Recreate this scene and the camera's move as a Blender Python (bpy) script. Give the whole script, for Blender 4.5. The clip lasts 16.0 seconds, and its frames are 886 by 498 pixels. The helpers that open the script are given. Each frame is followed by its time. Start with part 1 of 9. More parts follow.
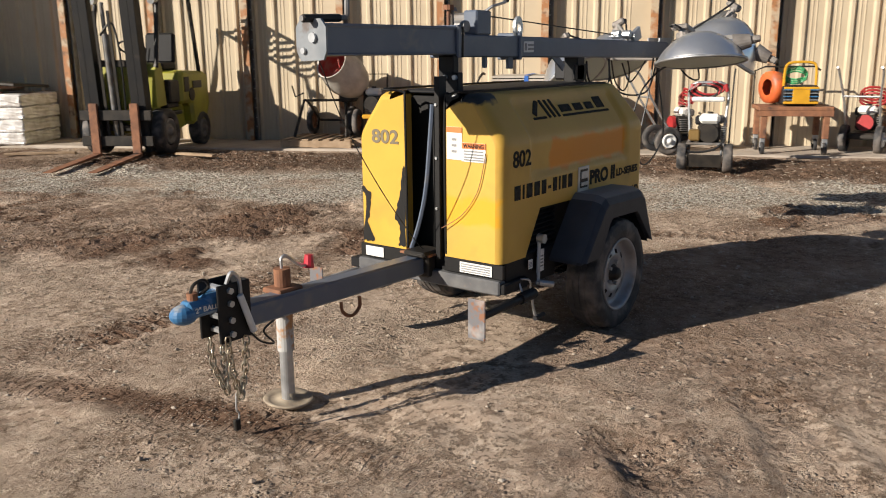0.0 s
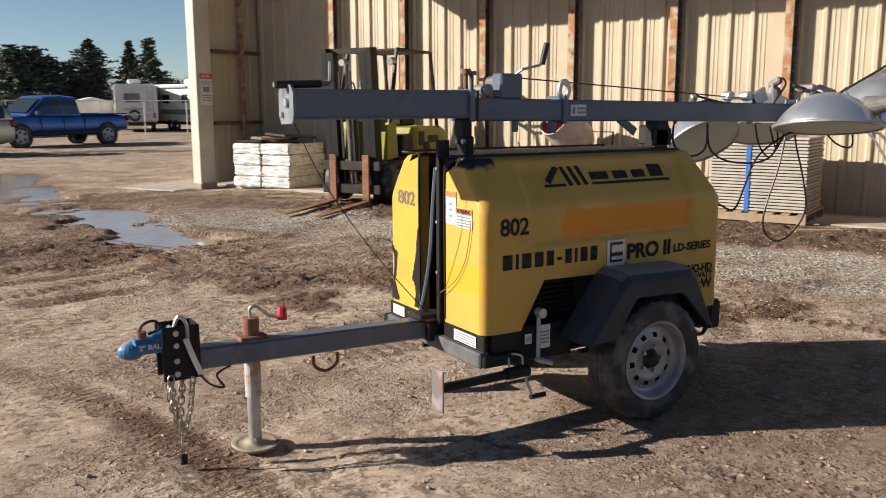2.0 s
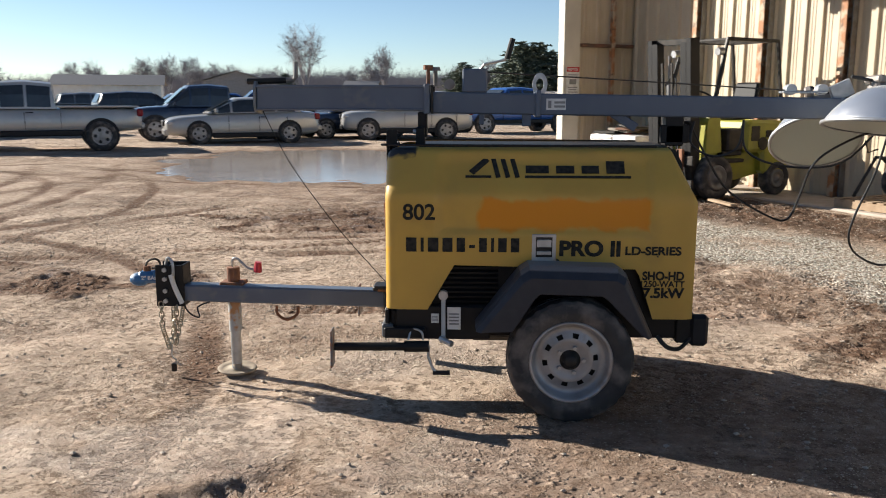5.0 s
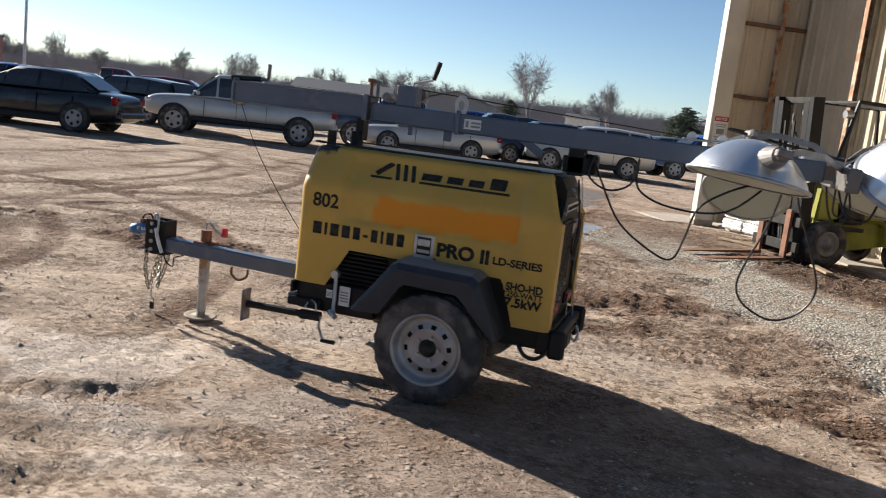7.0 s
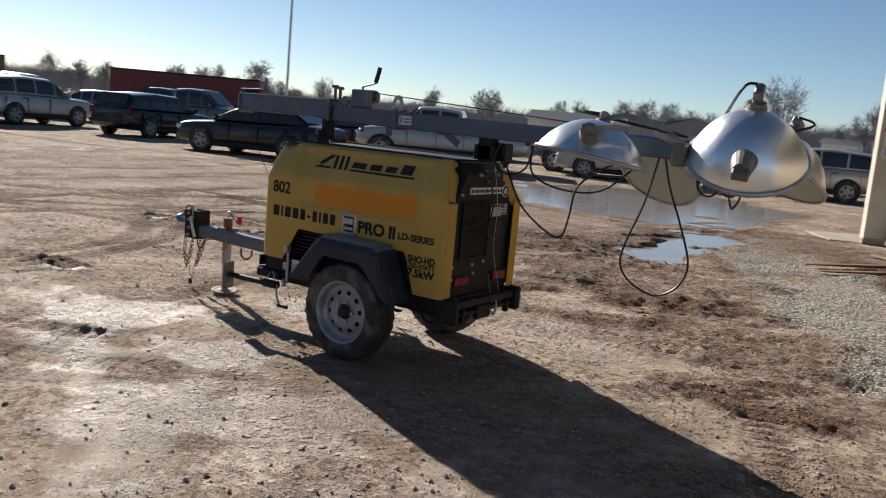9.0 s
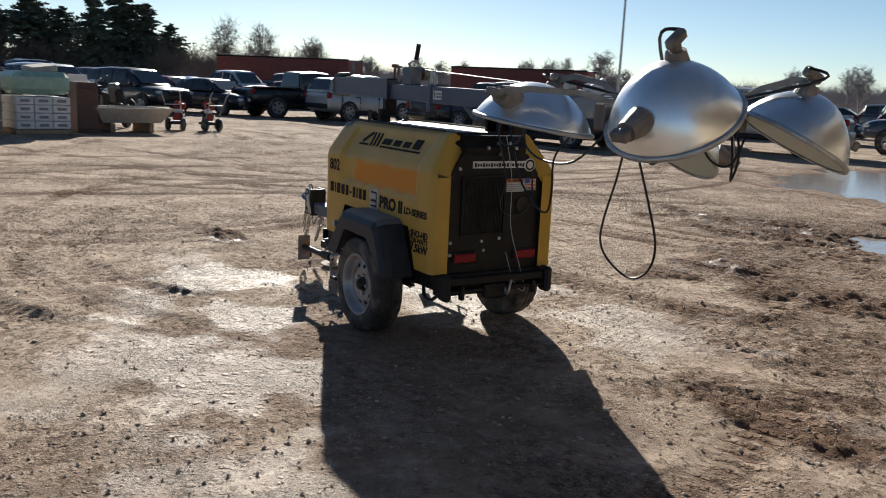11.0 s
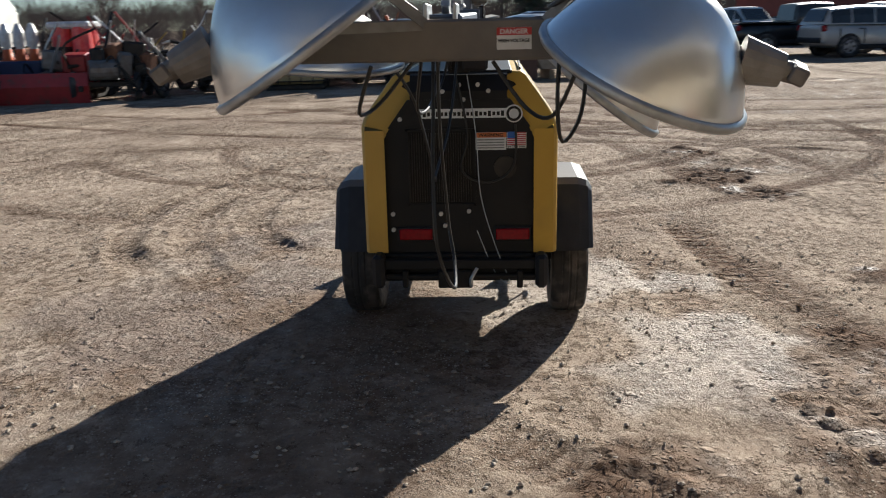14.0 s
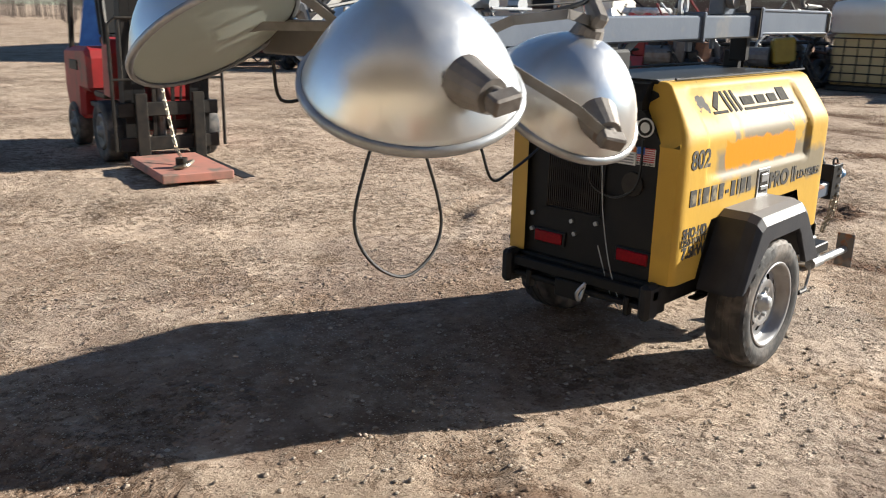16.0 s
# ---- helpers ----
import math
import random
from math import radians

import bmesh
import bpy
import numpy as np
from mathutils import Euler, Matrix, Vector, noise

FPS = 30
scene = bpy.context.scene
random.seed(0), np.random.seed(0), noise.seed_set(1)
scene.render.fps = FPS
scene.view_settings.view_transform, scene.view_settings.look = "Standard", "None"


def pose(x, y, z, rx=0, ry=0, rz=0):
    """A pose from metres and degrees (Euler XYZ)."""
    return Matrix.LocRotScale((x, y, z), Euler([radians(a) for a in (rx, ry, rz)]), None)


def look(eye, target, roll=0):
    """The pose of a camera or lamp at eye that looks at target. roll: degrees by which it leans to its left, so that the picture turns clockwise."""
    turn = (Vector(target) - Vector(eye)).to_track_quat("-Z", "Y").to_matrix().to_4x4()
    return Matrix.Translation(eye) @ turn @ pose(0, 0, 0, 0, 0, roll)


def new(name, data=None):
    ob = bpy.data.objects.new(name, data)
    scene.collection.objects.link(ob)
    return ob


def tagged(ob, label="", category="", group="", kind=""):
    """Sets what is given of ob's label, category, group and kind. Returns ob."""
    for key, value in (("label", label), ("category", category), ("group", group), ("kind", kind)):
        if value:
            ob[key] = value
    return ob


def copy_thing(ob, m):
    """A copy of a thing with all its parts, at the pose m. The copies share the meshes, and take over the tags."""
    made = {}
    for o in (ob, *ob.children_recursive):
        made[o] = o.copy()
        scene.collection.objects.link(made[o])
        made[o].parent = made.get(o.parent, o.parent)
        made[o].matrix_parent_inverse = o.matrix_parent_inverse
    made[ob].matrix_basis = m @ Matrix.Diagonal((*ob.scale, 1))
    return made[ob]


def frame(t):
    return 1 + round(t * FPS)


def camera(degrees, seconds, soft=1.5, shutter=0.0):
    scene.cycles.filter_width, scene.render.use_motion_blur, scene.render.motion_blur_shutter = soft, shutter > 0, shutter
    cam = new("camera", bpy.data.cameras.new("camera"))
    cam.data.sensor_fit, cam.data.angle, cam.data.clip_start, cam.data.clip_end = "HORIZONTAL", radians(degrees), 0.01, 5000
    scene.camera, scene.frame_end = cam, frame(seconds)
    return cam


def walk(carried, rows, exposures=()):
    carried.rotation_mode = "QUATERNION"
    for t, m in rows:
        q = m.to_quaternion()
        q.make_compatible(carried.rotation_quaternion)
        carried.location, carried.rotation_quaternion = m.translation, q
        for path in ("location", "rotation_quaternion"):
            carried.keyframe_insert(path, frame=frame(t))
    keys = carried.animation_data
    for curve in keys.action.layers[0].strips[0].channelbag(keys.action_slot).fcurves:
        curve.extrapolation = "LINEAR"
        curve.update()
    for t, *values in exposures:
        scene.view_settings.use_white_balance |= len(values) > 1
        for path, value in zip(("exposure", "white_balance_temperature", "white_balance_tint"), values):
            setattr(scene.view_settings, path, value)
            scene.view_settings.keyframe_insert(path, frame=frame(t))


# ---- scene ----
cam = camera(55.3, 16.0, soft=1.0, shutter=0.3)
PATH = [
    (0, (-3.818, -2.410, 1.391), (-2.468, -1.372, 0.990), -0.50),
    (0.5, (-3.608, -2.629, 1.409), (-2.354, -1.470, 1.030), -0.67),
    (1, (-3.319, -2.797, 1.402), (-2.177, -1.517, 1.056), -0.58),
    (1.5, (-3.025, -3.029, 1.412), (-2.003, -1.642, 1.102), -0.34),
    (2, (-2.736, -3.278, 1.423), (-1.848, -1.799, 1.132), -0.18),
    (2.5, (-2.393, -3.424, 1.417), (-1.645, -1.868, 1.132), -0.15),
    (3, (-2.040, -3.622, 1.397), (-1.445, -2.001, 1.109), -0.28),
    (3.5, (-1.645, -3.814, 1.390), (-1.209, -2.144, 1.097), -0.42),
    (4, (-1.233, -3.961, 1.416), (-0.954, -2.259, 1.116), -0.56),
    (4.5, (-0.835, -4.157, 1.443), (-0.733, -2.438, 1.134), -0.47),
    (4.7, (-0.671, -4.188, 1.432), (-0.637, -2.466, 1.120), -0.30),
    (6.8, (0.973, -4.440, 1.430), (0.510, -2.773, 1.172), 5.94),
    (7, (1.175, -4.489, 1.435), (0.687, -2.830, 1.163), 6.81),
    (7.5, (1.660, -4.432, 1.423), (1.079, -2.801, 1.171), 8.36),
    (8, (2.167, -4.448, 1.437), (1.454, -2.868, 1.203), 7.34),
    (8.5, (2.639, -4.361, 1.387), (1.828, -2.829, 1.143), 7.75),
    (9, (3.092, -4.256, 1.413), (2.135, -2.813, 1.154), 5.15),
    (9.5, (3.499, -4.082, 1.414), (2.392, -2.757, 1.129), 3.83),
    (9.7, (3.636, -3.938, 1.411), (2.471, -2.665, 1.119), 3.56),
    (11.8, (4.559, -2.057, 1.459), (3.003, -1.335, 1.116), 2.59),
    (12, (4.552, -1.862, 1.428), (2.974, -1.191, 1.080), 2.57),
    (12.5, (4.480, -1.351, 1.441), (2.851, -0.833, 1.064), 1.87),
    (13, (4.419, -0.872, 1.444), (2.748, -0.544, 1.040), 0.95),
    (13.5, (4.245, -0.374, 1.416), (2.552, -0.255, 0.990), -0.00),
    (14, (4.120, 0.142, 1.404), (2.433, 0.028, 0.954), -1.34),
    (14.5, (3.898, 0.576, 1.387), (2.274, 0.153, 0.891), -1.48),
    (15, (3.759, 1.061, 1.414), (2.256, 0.296, 0.947), -2.36),
    (15.5, (3.635, 1.486, 1.420), (2.283, 0.489, 0.931), 0.50),
    (16, (3.403, 1.939, 1.447), (2.200, 0.760, 0.975), 1.18),
]
walk(cam, [(t, look(eye, target, roll)) for t, eye, target, roll in PATH],
     exposures=[(0, 0.3, 6550, 10), (1.5, 0.42, 6480, 9), (2.5, 0.52, 6400, 9), (4.5, 0.88, 6330, 9), (7, 0.75, 6180, 9), (9.0, 0.34, 6150, 9), (9.5, 0.25, 6150, 8), (12, 0.4, 6120, 7), (14, 0.4, 6020, 6), (15, 0.58, 6120, 7), (16, 0.86, 6290, 7)])

# ---- sky and sun ----
SUN_AZ, SUN_EL = 155.0, 23.5          # degrees; azimuth counted from +x towards +y
world = bpy.data.worlds.new("world")
scene.world = world
world.use_nodes = True
wn = world.node_tree
wn.nodes.clear()
w_out = wn.nodes.new("ShaderNodeOutputWorld")
w_bg = wn.nodes.new("ShaderNodeBackground")
w_sky = wn.nodes.new("ShaderNodeTexSky")
w_sky.sky_type = "NISHITA"
w_sky.sun_disc = False
w_sky.sun_elevation = radians(SUN_EL)
w_sky.sun_rotation = radians(90 - SUN_AZ)
w_sky.air_density, w_sky.dust_density, w_sky.ozone_density = 0.75, 0.12, 1.6
w_bg.inputs["Strength"].default_value = 0.055
w_tint = wn.nodes.new("ShaderNodeMix")
w_tint.data_type, w_tint.blend_type = "RGBA", "MULTIPLY"
w_tint.inputs["Factor"].default_value = 1.0
# a pale blue haze towards the horizon
w_dir = wn.nodes.new("ShaderNodeTexCoord")
w_sep = wn.nodes.new("ShaderNodeSeparateXYZ")
w_up = wn.nodes.new("ShaderNodeMapRange")
w_up.interpolation_type = "SMOOTHSTEP"
w_up.inputs["From Min"].default_value, w_up.inputs["From Max"].default_value = -0.02, 0.4
w_col = wn.nodes.new("ShaderNodeMix")
w_col.data_type = "RGBA"
w_col.inputs["A"].default_value, w_col.inputs["B"].default_value = (1.2, 1.22, 1.24, 1), (1.0, 1.05, 1.08, 1)
wn.links.new(w_dir.outputs["Generated"], w_sep.inputs[0])
wn.links.new(w_sep.outputs["Z"], w_up.inputs["Value"])
wn.links.new(w_up.outputs[0], w_col.inputs["Factor"])
wn.links.new(w_col.outputs["Result"], w_tint.inputs["B"])
wn.links.new(w_sky.outputs[0], w_tint.inputs["A"])
wn.links.new(w_tint.outputs["Result"], w_bg.inputs[0])
wn.links.new(w_bg.outputs[0], w_out.inputs[0])
sun = new("sun", bpy.data.lights.new("sun", "SUN"))
sun.data.energy, sun.data.angle, sun.data.color = 6.45, radians(0.5), (1.0, 0.91, 0.79)
sd = Vector((math.cos(radians(SUN_AZ)) * math.cos(radians(SUN_EL)), math.sin(radians(SUN_AZ)) * math.cos(radians(SUN_EL)), math.sin(radians(SUN_EL))))
sun.matrix_world = look(tuple(sd * 60), (0, 0, 0))

# ---- materials ----
def mat(name, color, rough=0.6, metal=0.0, color2=None, scale=8.0, detail=5.0, lo=0.35, hi=0.65, bump=0.0, bump_scale=None,
        stain=None, stain_scale=1.5, stain_lo=0.55, stain_hi=0.7, rough2=None, spec=0.5, coat=0.0):
    """A surface with grain (colour to color2 by a fine noise), stains with a larger noise, and a fine relief."""
    m = bpy.data.materials.new(name)
    m.use_nodes = True
    nt = m.node_tree
    p = nt.nodes["Principled BSDF"]
    p.inputs["Roughness"].default_value, p.inputs["Metallic"].default_value = rough, metal
    p.inputs["Specular IOR Level"].default_value, p.inputs["Coat Weight"].default_value = spec, coat
    tc = nt.nodes.new("ShaderNodeTexCoord")
    n1 = nt.nodes.new("ShaderNodeTexNoise")
    n1.inputs["Scale"].default_value, n1.inputs["Detail"].default_value = scale, detail
    nt.links.new(tc.outputs["Object"], n1.inputs["Vector"])
    def ramp(node, a, b):
        r = nt.nodes.new("ShaderNodeMapRange")
        r.inputs["From Min"].default_value, r.inputs["From Max"].default_value = a, b
        nt.links.new(node.outputs[0], r.inputs["Value"])
        return r
    def mix(fac, a, b):
        x = nt.nodes.new("ShaderNodeMix")
        x.data_type = "RGBA"
        nt.links.new(fac, x.inputs["Factor"])
        for v, sock in ((a, x.inputs["A"]), (b, x.inputs["B"])):
            if isinstance(v, tuple):
                sock.default_value = (*v, 1)
            else:
                nt.links.new(v, sock)
        return x.outputs["Result"]
    color2 = color2 or tuple(c * 0.8 for c in color)
    f1 = ramp(n1, lo, hi)
    col = mix(f1.outputs[0], color, color2)
    if stain:
        n2 = nt.nodes.new("ShaderNodeTexNoise")
        n2.inputs["Scale"].default_value, n2.inputs["Detail"].default_value = stain_scale, 6
        nt.links.new(tc.outputs["Object"], n2.inputs["Vector"])
        f2 = ramp(n2, stain_lo, stain_hi)
        col = mix(f2.outputs[0], col, stain)
        if rough2 is not None:
            rr = nt.nodes.new("ShaderNodeMapRange")
            rr.inputs["To Min"].default_value, rr.inputs["To Max"].default_value = rough, rough2
            nt.links.new(f2.outputs[0], rr.inputs["Value"])
            nt.links.new(rr.outputs[0], p.inputs["Roughness"])
    nt.links.new(col, p.inputs["Base Color"])
    if bump:
        nb = nt.nodes.new("ShaderNodeTexNoise")
        nb.inputs["Scale"].default_value, nb.inputs["Detail"].default_value = bump_scale or scale * 2, 4
        nt.links.new(tc.outputs["Object"], nb.inputs["Vector"])
        bp = nt.nodes.new("ShaderNodeBump")
        bp.inputs["Strength"].default_value, bp.inputs["Distance"].default_value = 1.0, bump
        nt.links.new(nb.outputs[0], bp.inputs["Height"])
        nt.links.new(bp.outputs[0], p.inputs["Normal"])
    return m


def glass_mat(name, tint=(0.03, 0.035, 0.04)):
    m = mat(name, tint, 0.06, spec=0.6)
    return m

YELLOW = mat("faded yellow paint", (0.56, 0.345, 0.06), 0.55, color2=(0.51, 0.31, 0.055), scale=3, stain=(0.44, 0.28, 0.06), stain_scale=5, stain_lo=0.55, stain_hi=0.8, rough2=0.7, bump=0.0008, bump_scale=30, spec=0.3)
BLACKP = mat("black painted steel", (0.012, 0.012, 0.013), 0.5, color2=(0.016, 0.015, 0.014), scale=6, stain=(0.045, 0.036, 0.03), stain_scale=7, stain_lo=0.66, stain_hi=0.85, bump=0.0008, bump_scale=60, spec=0.22)
FENDER = mat("dusty dark grey plastic", (0.022, 0.025, 0.034), 0.5, color2=(0.032, 0.034, 0.042), scale=10, stain=(0.06, 0.056, 0.056), stain_scale=4, stain_lo=0.58, stain_hi=0.85, bump=0.0006, bump_scale=90, spec=0.35)
GREYP = mat("blue grey painted steel", (0.08, 0.103, 0.148), 0.4, color2=(0.105, 0.128, 0.17), scale=4, stain=(0.22, 0.2, 0.17), stain_scale=6, stain_lo=0.6, stain_hi=0.85, bump=0.0005, bump_scale=40)
LIGHTG = mat("light grey painted steel", (0.42, 0.45, 0.47), 0.45, scale=5, stain=(0.3, 0.22, 0.16), stain_scale=9, stain_lo=0.62, stain_hi=0.75)
GALV = mat("galvanised steel", (0.5, 0.51, 0.52), 0.4, 0.7, color2=(0.36, 0.37, 0.38), scale=14, stain=(0.3, 0.22, 0.16), stain_scale=5, stain_lo=0.66, stain_hi=0.8)
SPUN = mat("spun aluminium", (0.86, 0.87, 0.87), 0.29, 0.88, color2=(0.8, 0.81, 0.82), scale=5, stain=(0.7, 0.68, 0.64), stain_scale=3.5, stain_lo=0.5, stain_hi=0.75, rough2=0.48, bump=0.003, bump_scale=7)
REFL = mat("dusty reflector inside", (0.62, 0.6, 0.56), 0.32, 0.55, color2=(0.45, 0.43, 0.4), scale=30, bump=0.003, bump_scale=60)
SOCKET = mat("weathered cast aluminium", (0.27, 0.25, 0.23), 0.6, 0.4, color2=(0.17, 0.15, 0.135), scale=12, bump=0.001, bump_scale=60)
RUBBER = mat("dusty tyre rubber", (0.018, 0.019, 0.022), 0.7, color2=(0.04, 0.038, 0.037), scale=9, stain=(0.15, 0.13, 0.115), stain_scale=7, stain_lo=0.48, stain_hi=0.68, bump=0.002, bump_scale=50)
CABLE = mat("black rubber cable", (0.012, 0.012, 0.012), 0.45)
RIM = mat("silver wheel paint", (0.36, 0.36, 0.37), 0.38, 0.35, color2=(0.27, 0.26, 0.25), scale=9, stain=(0.2, 0.15, 0.11), stain_scale=8, stain_lo=0.6, stain_hi=0.8)
BLUEP = mat("chipped blue paint", (0.03, 0.12, 0.27), 0.4, color2=(0.05, 0.17, 0.33), scale=9, stain=(0.28, 0.3, 0.32), stain_scale=11, stain_lo=0.55, stain_hi=0.68)
RUST = mat("rusty steel", (0.17, 0.075, 0.04), 0.8, color2=(0.27, 0.12, 0.06), scale=12, stain=(0.07, 0.04, 0.03), stain_scale=6, bump=0.002, bump_scale=50)
CHAIN = mat("zinc chain", (0.36, 0.34, 0.28), 0.42, 0.75, color2=(0.25, 0.2, 0.14), scale=20)
REDP = mat("red plastic", (0.5, 0.02, 0.04), 0.4)
REDPAINT = mat("red machine paint", (0.36, 0.026, 0.028), 0.45, color2=(0.27, 0.022, 0.022), scale=6, stain=(0.12, 0.05, 0.04), stain_scale=5)
ORANGE = mat("orange machine paint", (0.62, 0.13, 0.03), 0.5, color2=(0.5, 0.1, 0.03), scale=7, stain=(0.2, 0.1, 0.06), stain_scale=4)
TAIL = mat("red lamp lens", (0.26, 0.006, 0.012), 0.25, color2=(0.2, 0.005, 0.01), scale=60, spec=0.25)
LABEL = mat("white label", (0.72, 0.72, 0.7), 0.5, color2=(0.6, 0.6, 0.58), scale=15)
LABELO = mat("orange label band", (0.72, 0.2, 0.05), 0.5)
LABELR = mat("red label band", (0.5, 0.03, 0.03), 0.5)
INK = mat("black lettering", (0.016, 0.016, 0.016), 0.8, color2=(0.045, 0.04, 0.032), scale=40, spec=0.15)
INKGREY = mat("grey print", (0.25, 0.25, 0.25), 0.6)
WALLP = mat("cream wall sheet", (0.52, 0.44, 0.315), 0.5, color2=(0.45, 0.37, 0.26), scale=1.6, stain=(0.42, 0.33, 0.22), stain_scale=0.9, stain_lo=0.55, stain_hi=0.9, bump=0.0006, bump_scale=20)
GIRT = mat("dark rusted girt", (0.1, 0.06, 0.04), 0.8, color2=(0.2, 0.09, 0.05), scale=5, bump=0.001)
TRIMW = mat("pale cream trim", (0.62, 0.57, 0.47), 0.5, scale=2)
RUSTCOL = mat("rusty peeling column", (0.42, 0.33, 0.23), 0.7, color2=(0.34, 0.15, 0.06), scale=7, lo=0.42, hi=0.56, stain=(0.12, 0.07, 0.04), stain_scale=9, bump=0.002)
CONCRETE = mat("dusty concrete", (0.42, 0.36, 0.3), 0.85, color2=(0.34, 0.29, 0.24), scale=5, stain=(0.25, 0.2, 0.16), stain_scale=1.2, bump=0.003, bump_scale=40)
WOOD = mat("weathered pallet wood", (0.36, 0.26, 0.17), 0.8, color2=(0.26, 0.18, 0.11), scale=9, bump=0.002)
LIME = mat("lime forklift paint", (0.31, 0.3, 0.03), 0.5, color2=(0.24, 0.225, 0.03), scale=4, stain=(0.16, 0.15, 0.06), stain_scale=4, stain_lo=0.6, stain_hi=0.8)
DARKSTEEL = mat("greasy dark steel", (0.018, 0.017, 0.016), 0.5, 0.2, color2=(0.04, 0.034, 0.028), scale=10, bump=0.0008, spec=0.3)
MIDSTEEL = mat("worn grey steel", (0.2, 0.2, 0.2), 0.5, 0.3, color2=(0.14, 0.12, 0.1), scale=10)
SEAT = mat("black vinyl", (0.012, 0.012, 0.013), 0.6, spec=0.3)
FILM = mat("crumpled clear wrap over pale boards", (0.74, 0.73, 0.72), 0.3, color2=(0.5, 0.47, 0.44), scale=7, bump=0.01, bump_scale=12)
TRAY = mat("pale grey formwork panel", (0.45, 0.41, 0.35), 0.7, color2=(0.36, 0.32, 0.27), scale=6, bump=0.001)
BLUESTRAP = mat("blue strap", (0.03, 0.14, 0.5), 0.5)
DRUM = mat("cement crusted drum", (0.5, 0.47, 0.42), 0.8, color2=(0.36, 0.33, 0.29), scale=7, bump=0.004)
REDINSIDE = mat("red drum paddles", (0.34, 0.04, 0.035), 0.7, color2=(0.3, 0.16, 0.13), scale=9)
GLASS = glass_mat("dark car glass")
PLASTIC = mat("black trim plastic", (0.016, 0.016, 0.018), 0.55, spec=0.3)
HEADL = mat("clear headlamp", (0.6, 0.62, 0.63), 0.12, coat=0.6)
WHITEP = mat("white plastic tank", (0.78, 0.77, 0.72), 0.5, color2=(0.7, 0.67, 0.6), scale=2)
AMBER = mat("yellowed plastic tank", (0.52, 0.40, 0.2), 0.5, color2=(0.45, 0.33, 0.15), scale=2)
GREENWRAP = mat("pale green wrap", (0.25, 0.4, 0.32), 0.35, color2=(0.35, 0.5, 0.42), scale=6, bump=0.01, bump_scale=9)
CMU = mat("concrete block", (0.27, 0.24, 0.2), 0.9, color2=(0.2, 0.175, 0.145), scale=8, bump=0.002)
BARK = mat("grey brown bark", (0.10, 0.08, 0.065), 0.9, color2=(0.15, 0.12, 0.1), scale=6)
TWIG = mat("bare twigs", (0.115, 0.09, 0.078), 0.9, color2=(0.16, 0.125, 0.11), scale=2)
NEEDLE = mat("conifer needles", (0.08, 0.105, 0.075), 0.8, color2=(0.14, 0.165, 0.12), scale=1.2)
BLUETARP = mat("blue tarpaulin", (0.03, 0.12, 0.4), 0.5, color2=(0.05, 0.18, 0.5), scale=3, bump=0.01, bump_scale=6)
PINK = mat("bright red wrapped safety drums", (0.65, 0.05, 0.06), 0.35, color2=(0.75, 0.15, 0.12), scale=9, bump=0.01, bump_scale=14)


def paint(name, c):
    return mat(name, c, 0.28, 0.25, color2=tuple(v * 0.9 for v in c), scale=2, coat=0.5, stain=tuple(v * 0.6 + 0.07 for v in c), stain_scale=2.5, stain_lo=0.55, stain_hi=0.9)

C_SILVER, C_BLUE, C_NAVY = paint("silver car paint", (0.45, 0.44, 0.42)), paint("blue car paint", (0.02, 0.09, 0.32)), paint("navy car paint", (0.03, 0.045, 0.08))
C_BLACK, C_WHITE, C_RED, C_GREY = paint("black car paint", (0.014, 0.015, 0.017)), paint("white car paint", (0.7, 0.7, 0.69)), paint("dark red car paint", (0.16, 0.02, 0.025)), paint("grey car paint", (0.16, 0.17, 0.18))


# ---- building helpers ----
def part(name, bm, material, parent=None, label="", smooth=False):
    """Links a bmesh as one mesh object, under a thing or a part."""
    me = bpy.data.meshes.new(name)
    bm.to_mesh(me)
    bm.free()
    if smooth:
        me.polygons.foreach_set("use_smooth", [True] * len(me.polygons))
    me.materials.append(material)
    ob = new(name, me)
    if parent:
        ob.parent = parent
    return tagged(ob, label)


def raw(name, verts, faces, material, parent=None, smooth=False):
    me = bpy.data.meshes.new(name)
    me.from_pydata([tuple(v) for v in verts], [], [tuple(f) for f in faces])
    if smooth:
        me.polygons.foreach_set("use_smooth", [True] * len(me.polygons))
    me.materials.append(material)
    ob = new(name, me)
    if parent:
        ob.parent = parent
    return ob


def thing(name, m, label, category, group="", kind="", size=1.0):
    ob = new(name)
    ob.empty_display_size = 0.1
    ob.matrix_basis = m @ Matrix.Scale(size, 4)
    return tagged(ob, label, category, group, kind)


def B(*boxes, bm=None, bevel=0.004):
    """Boxes (cx, cy, cz, sx, sy, sz[, rx, ry, rz]) with bevelled edges, in one bmesh."""
    bm = bm or bmesh.new()
    for b in boxes:
        cx, cy, cz, sx, sy, sz = b[:6]
        g = bmesh.ops.create_cube(bm, size=1.0, matrix=pose(cx, cy, cz, *b[6:9]) @ Matrix.Diagonal((sx, sy, sz, 1)))
        if bevel:
            w = min(bevel, 0.3 * min(sx, sy, sz))
            edges = list({e for v in g["verts"] for e in v.link_edges})
            bmesh.ops.bevel(bm, geom=edges, offset=w, segments=1, affect="EDGES")
    return bm


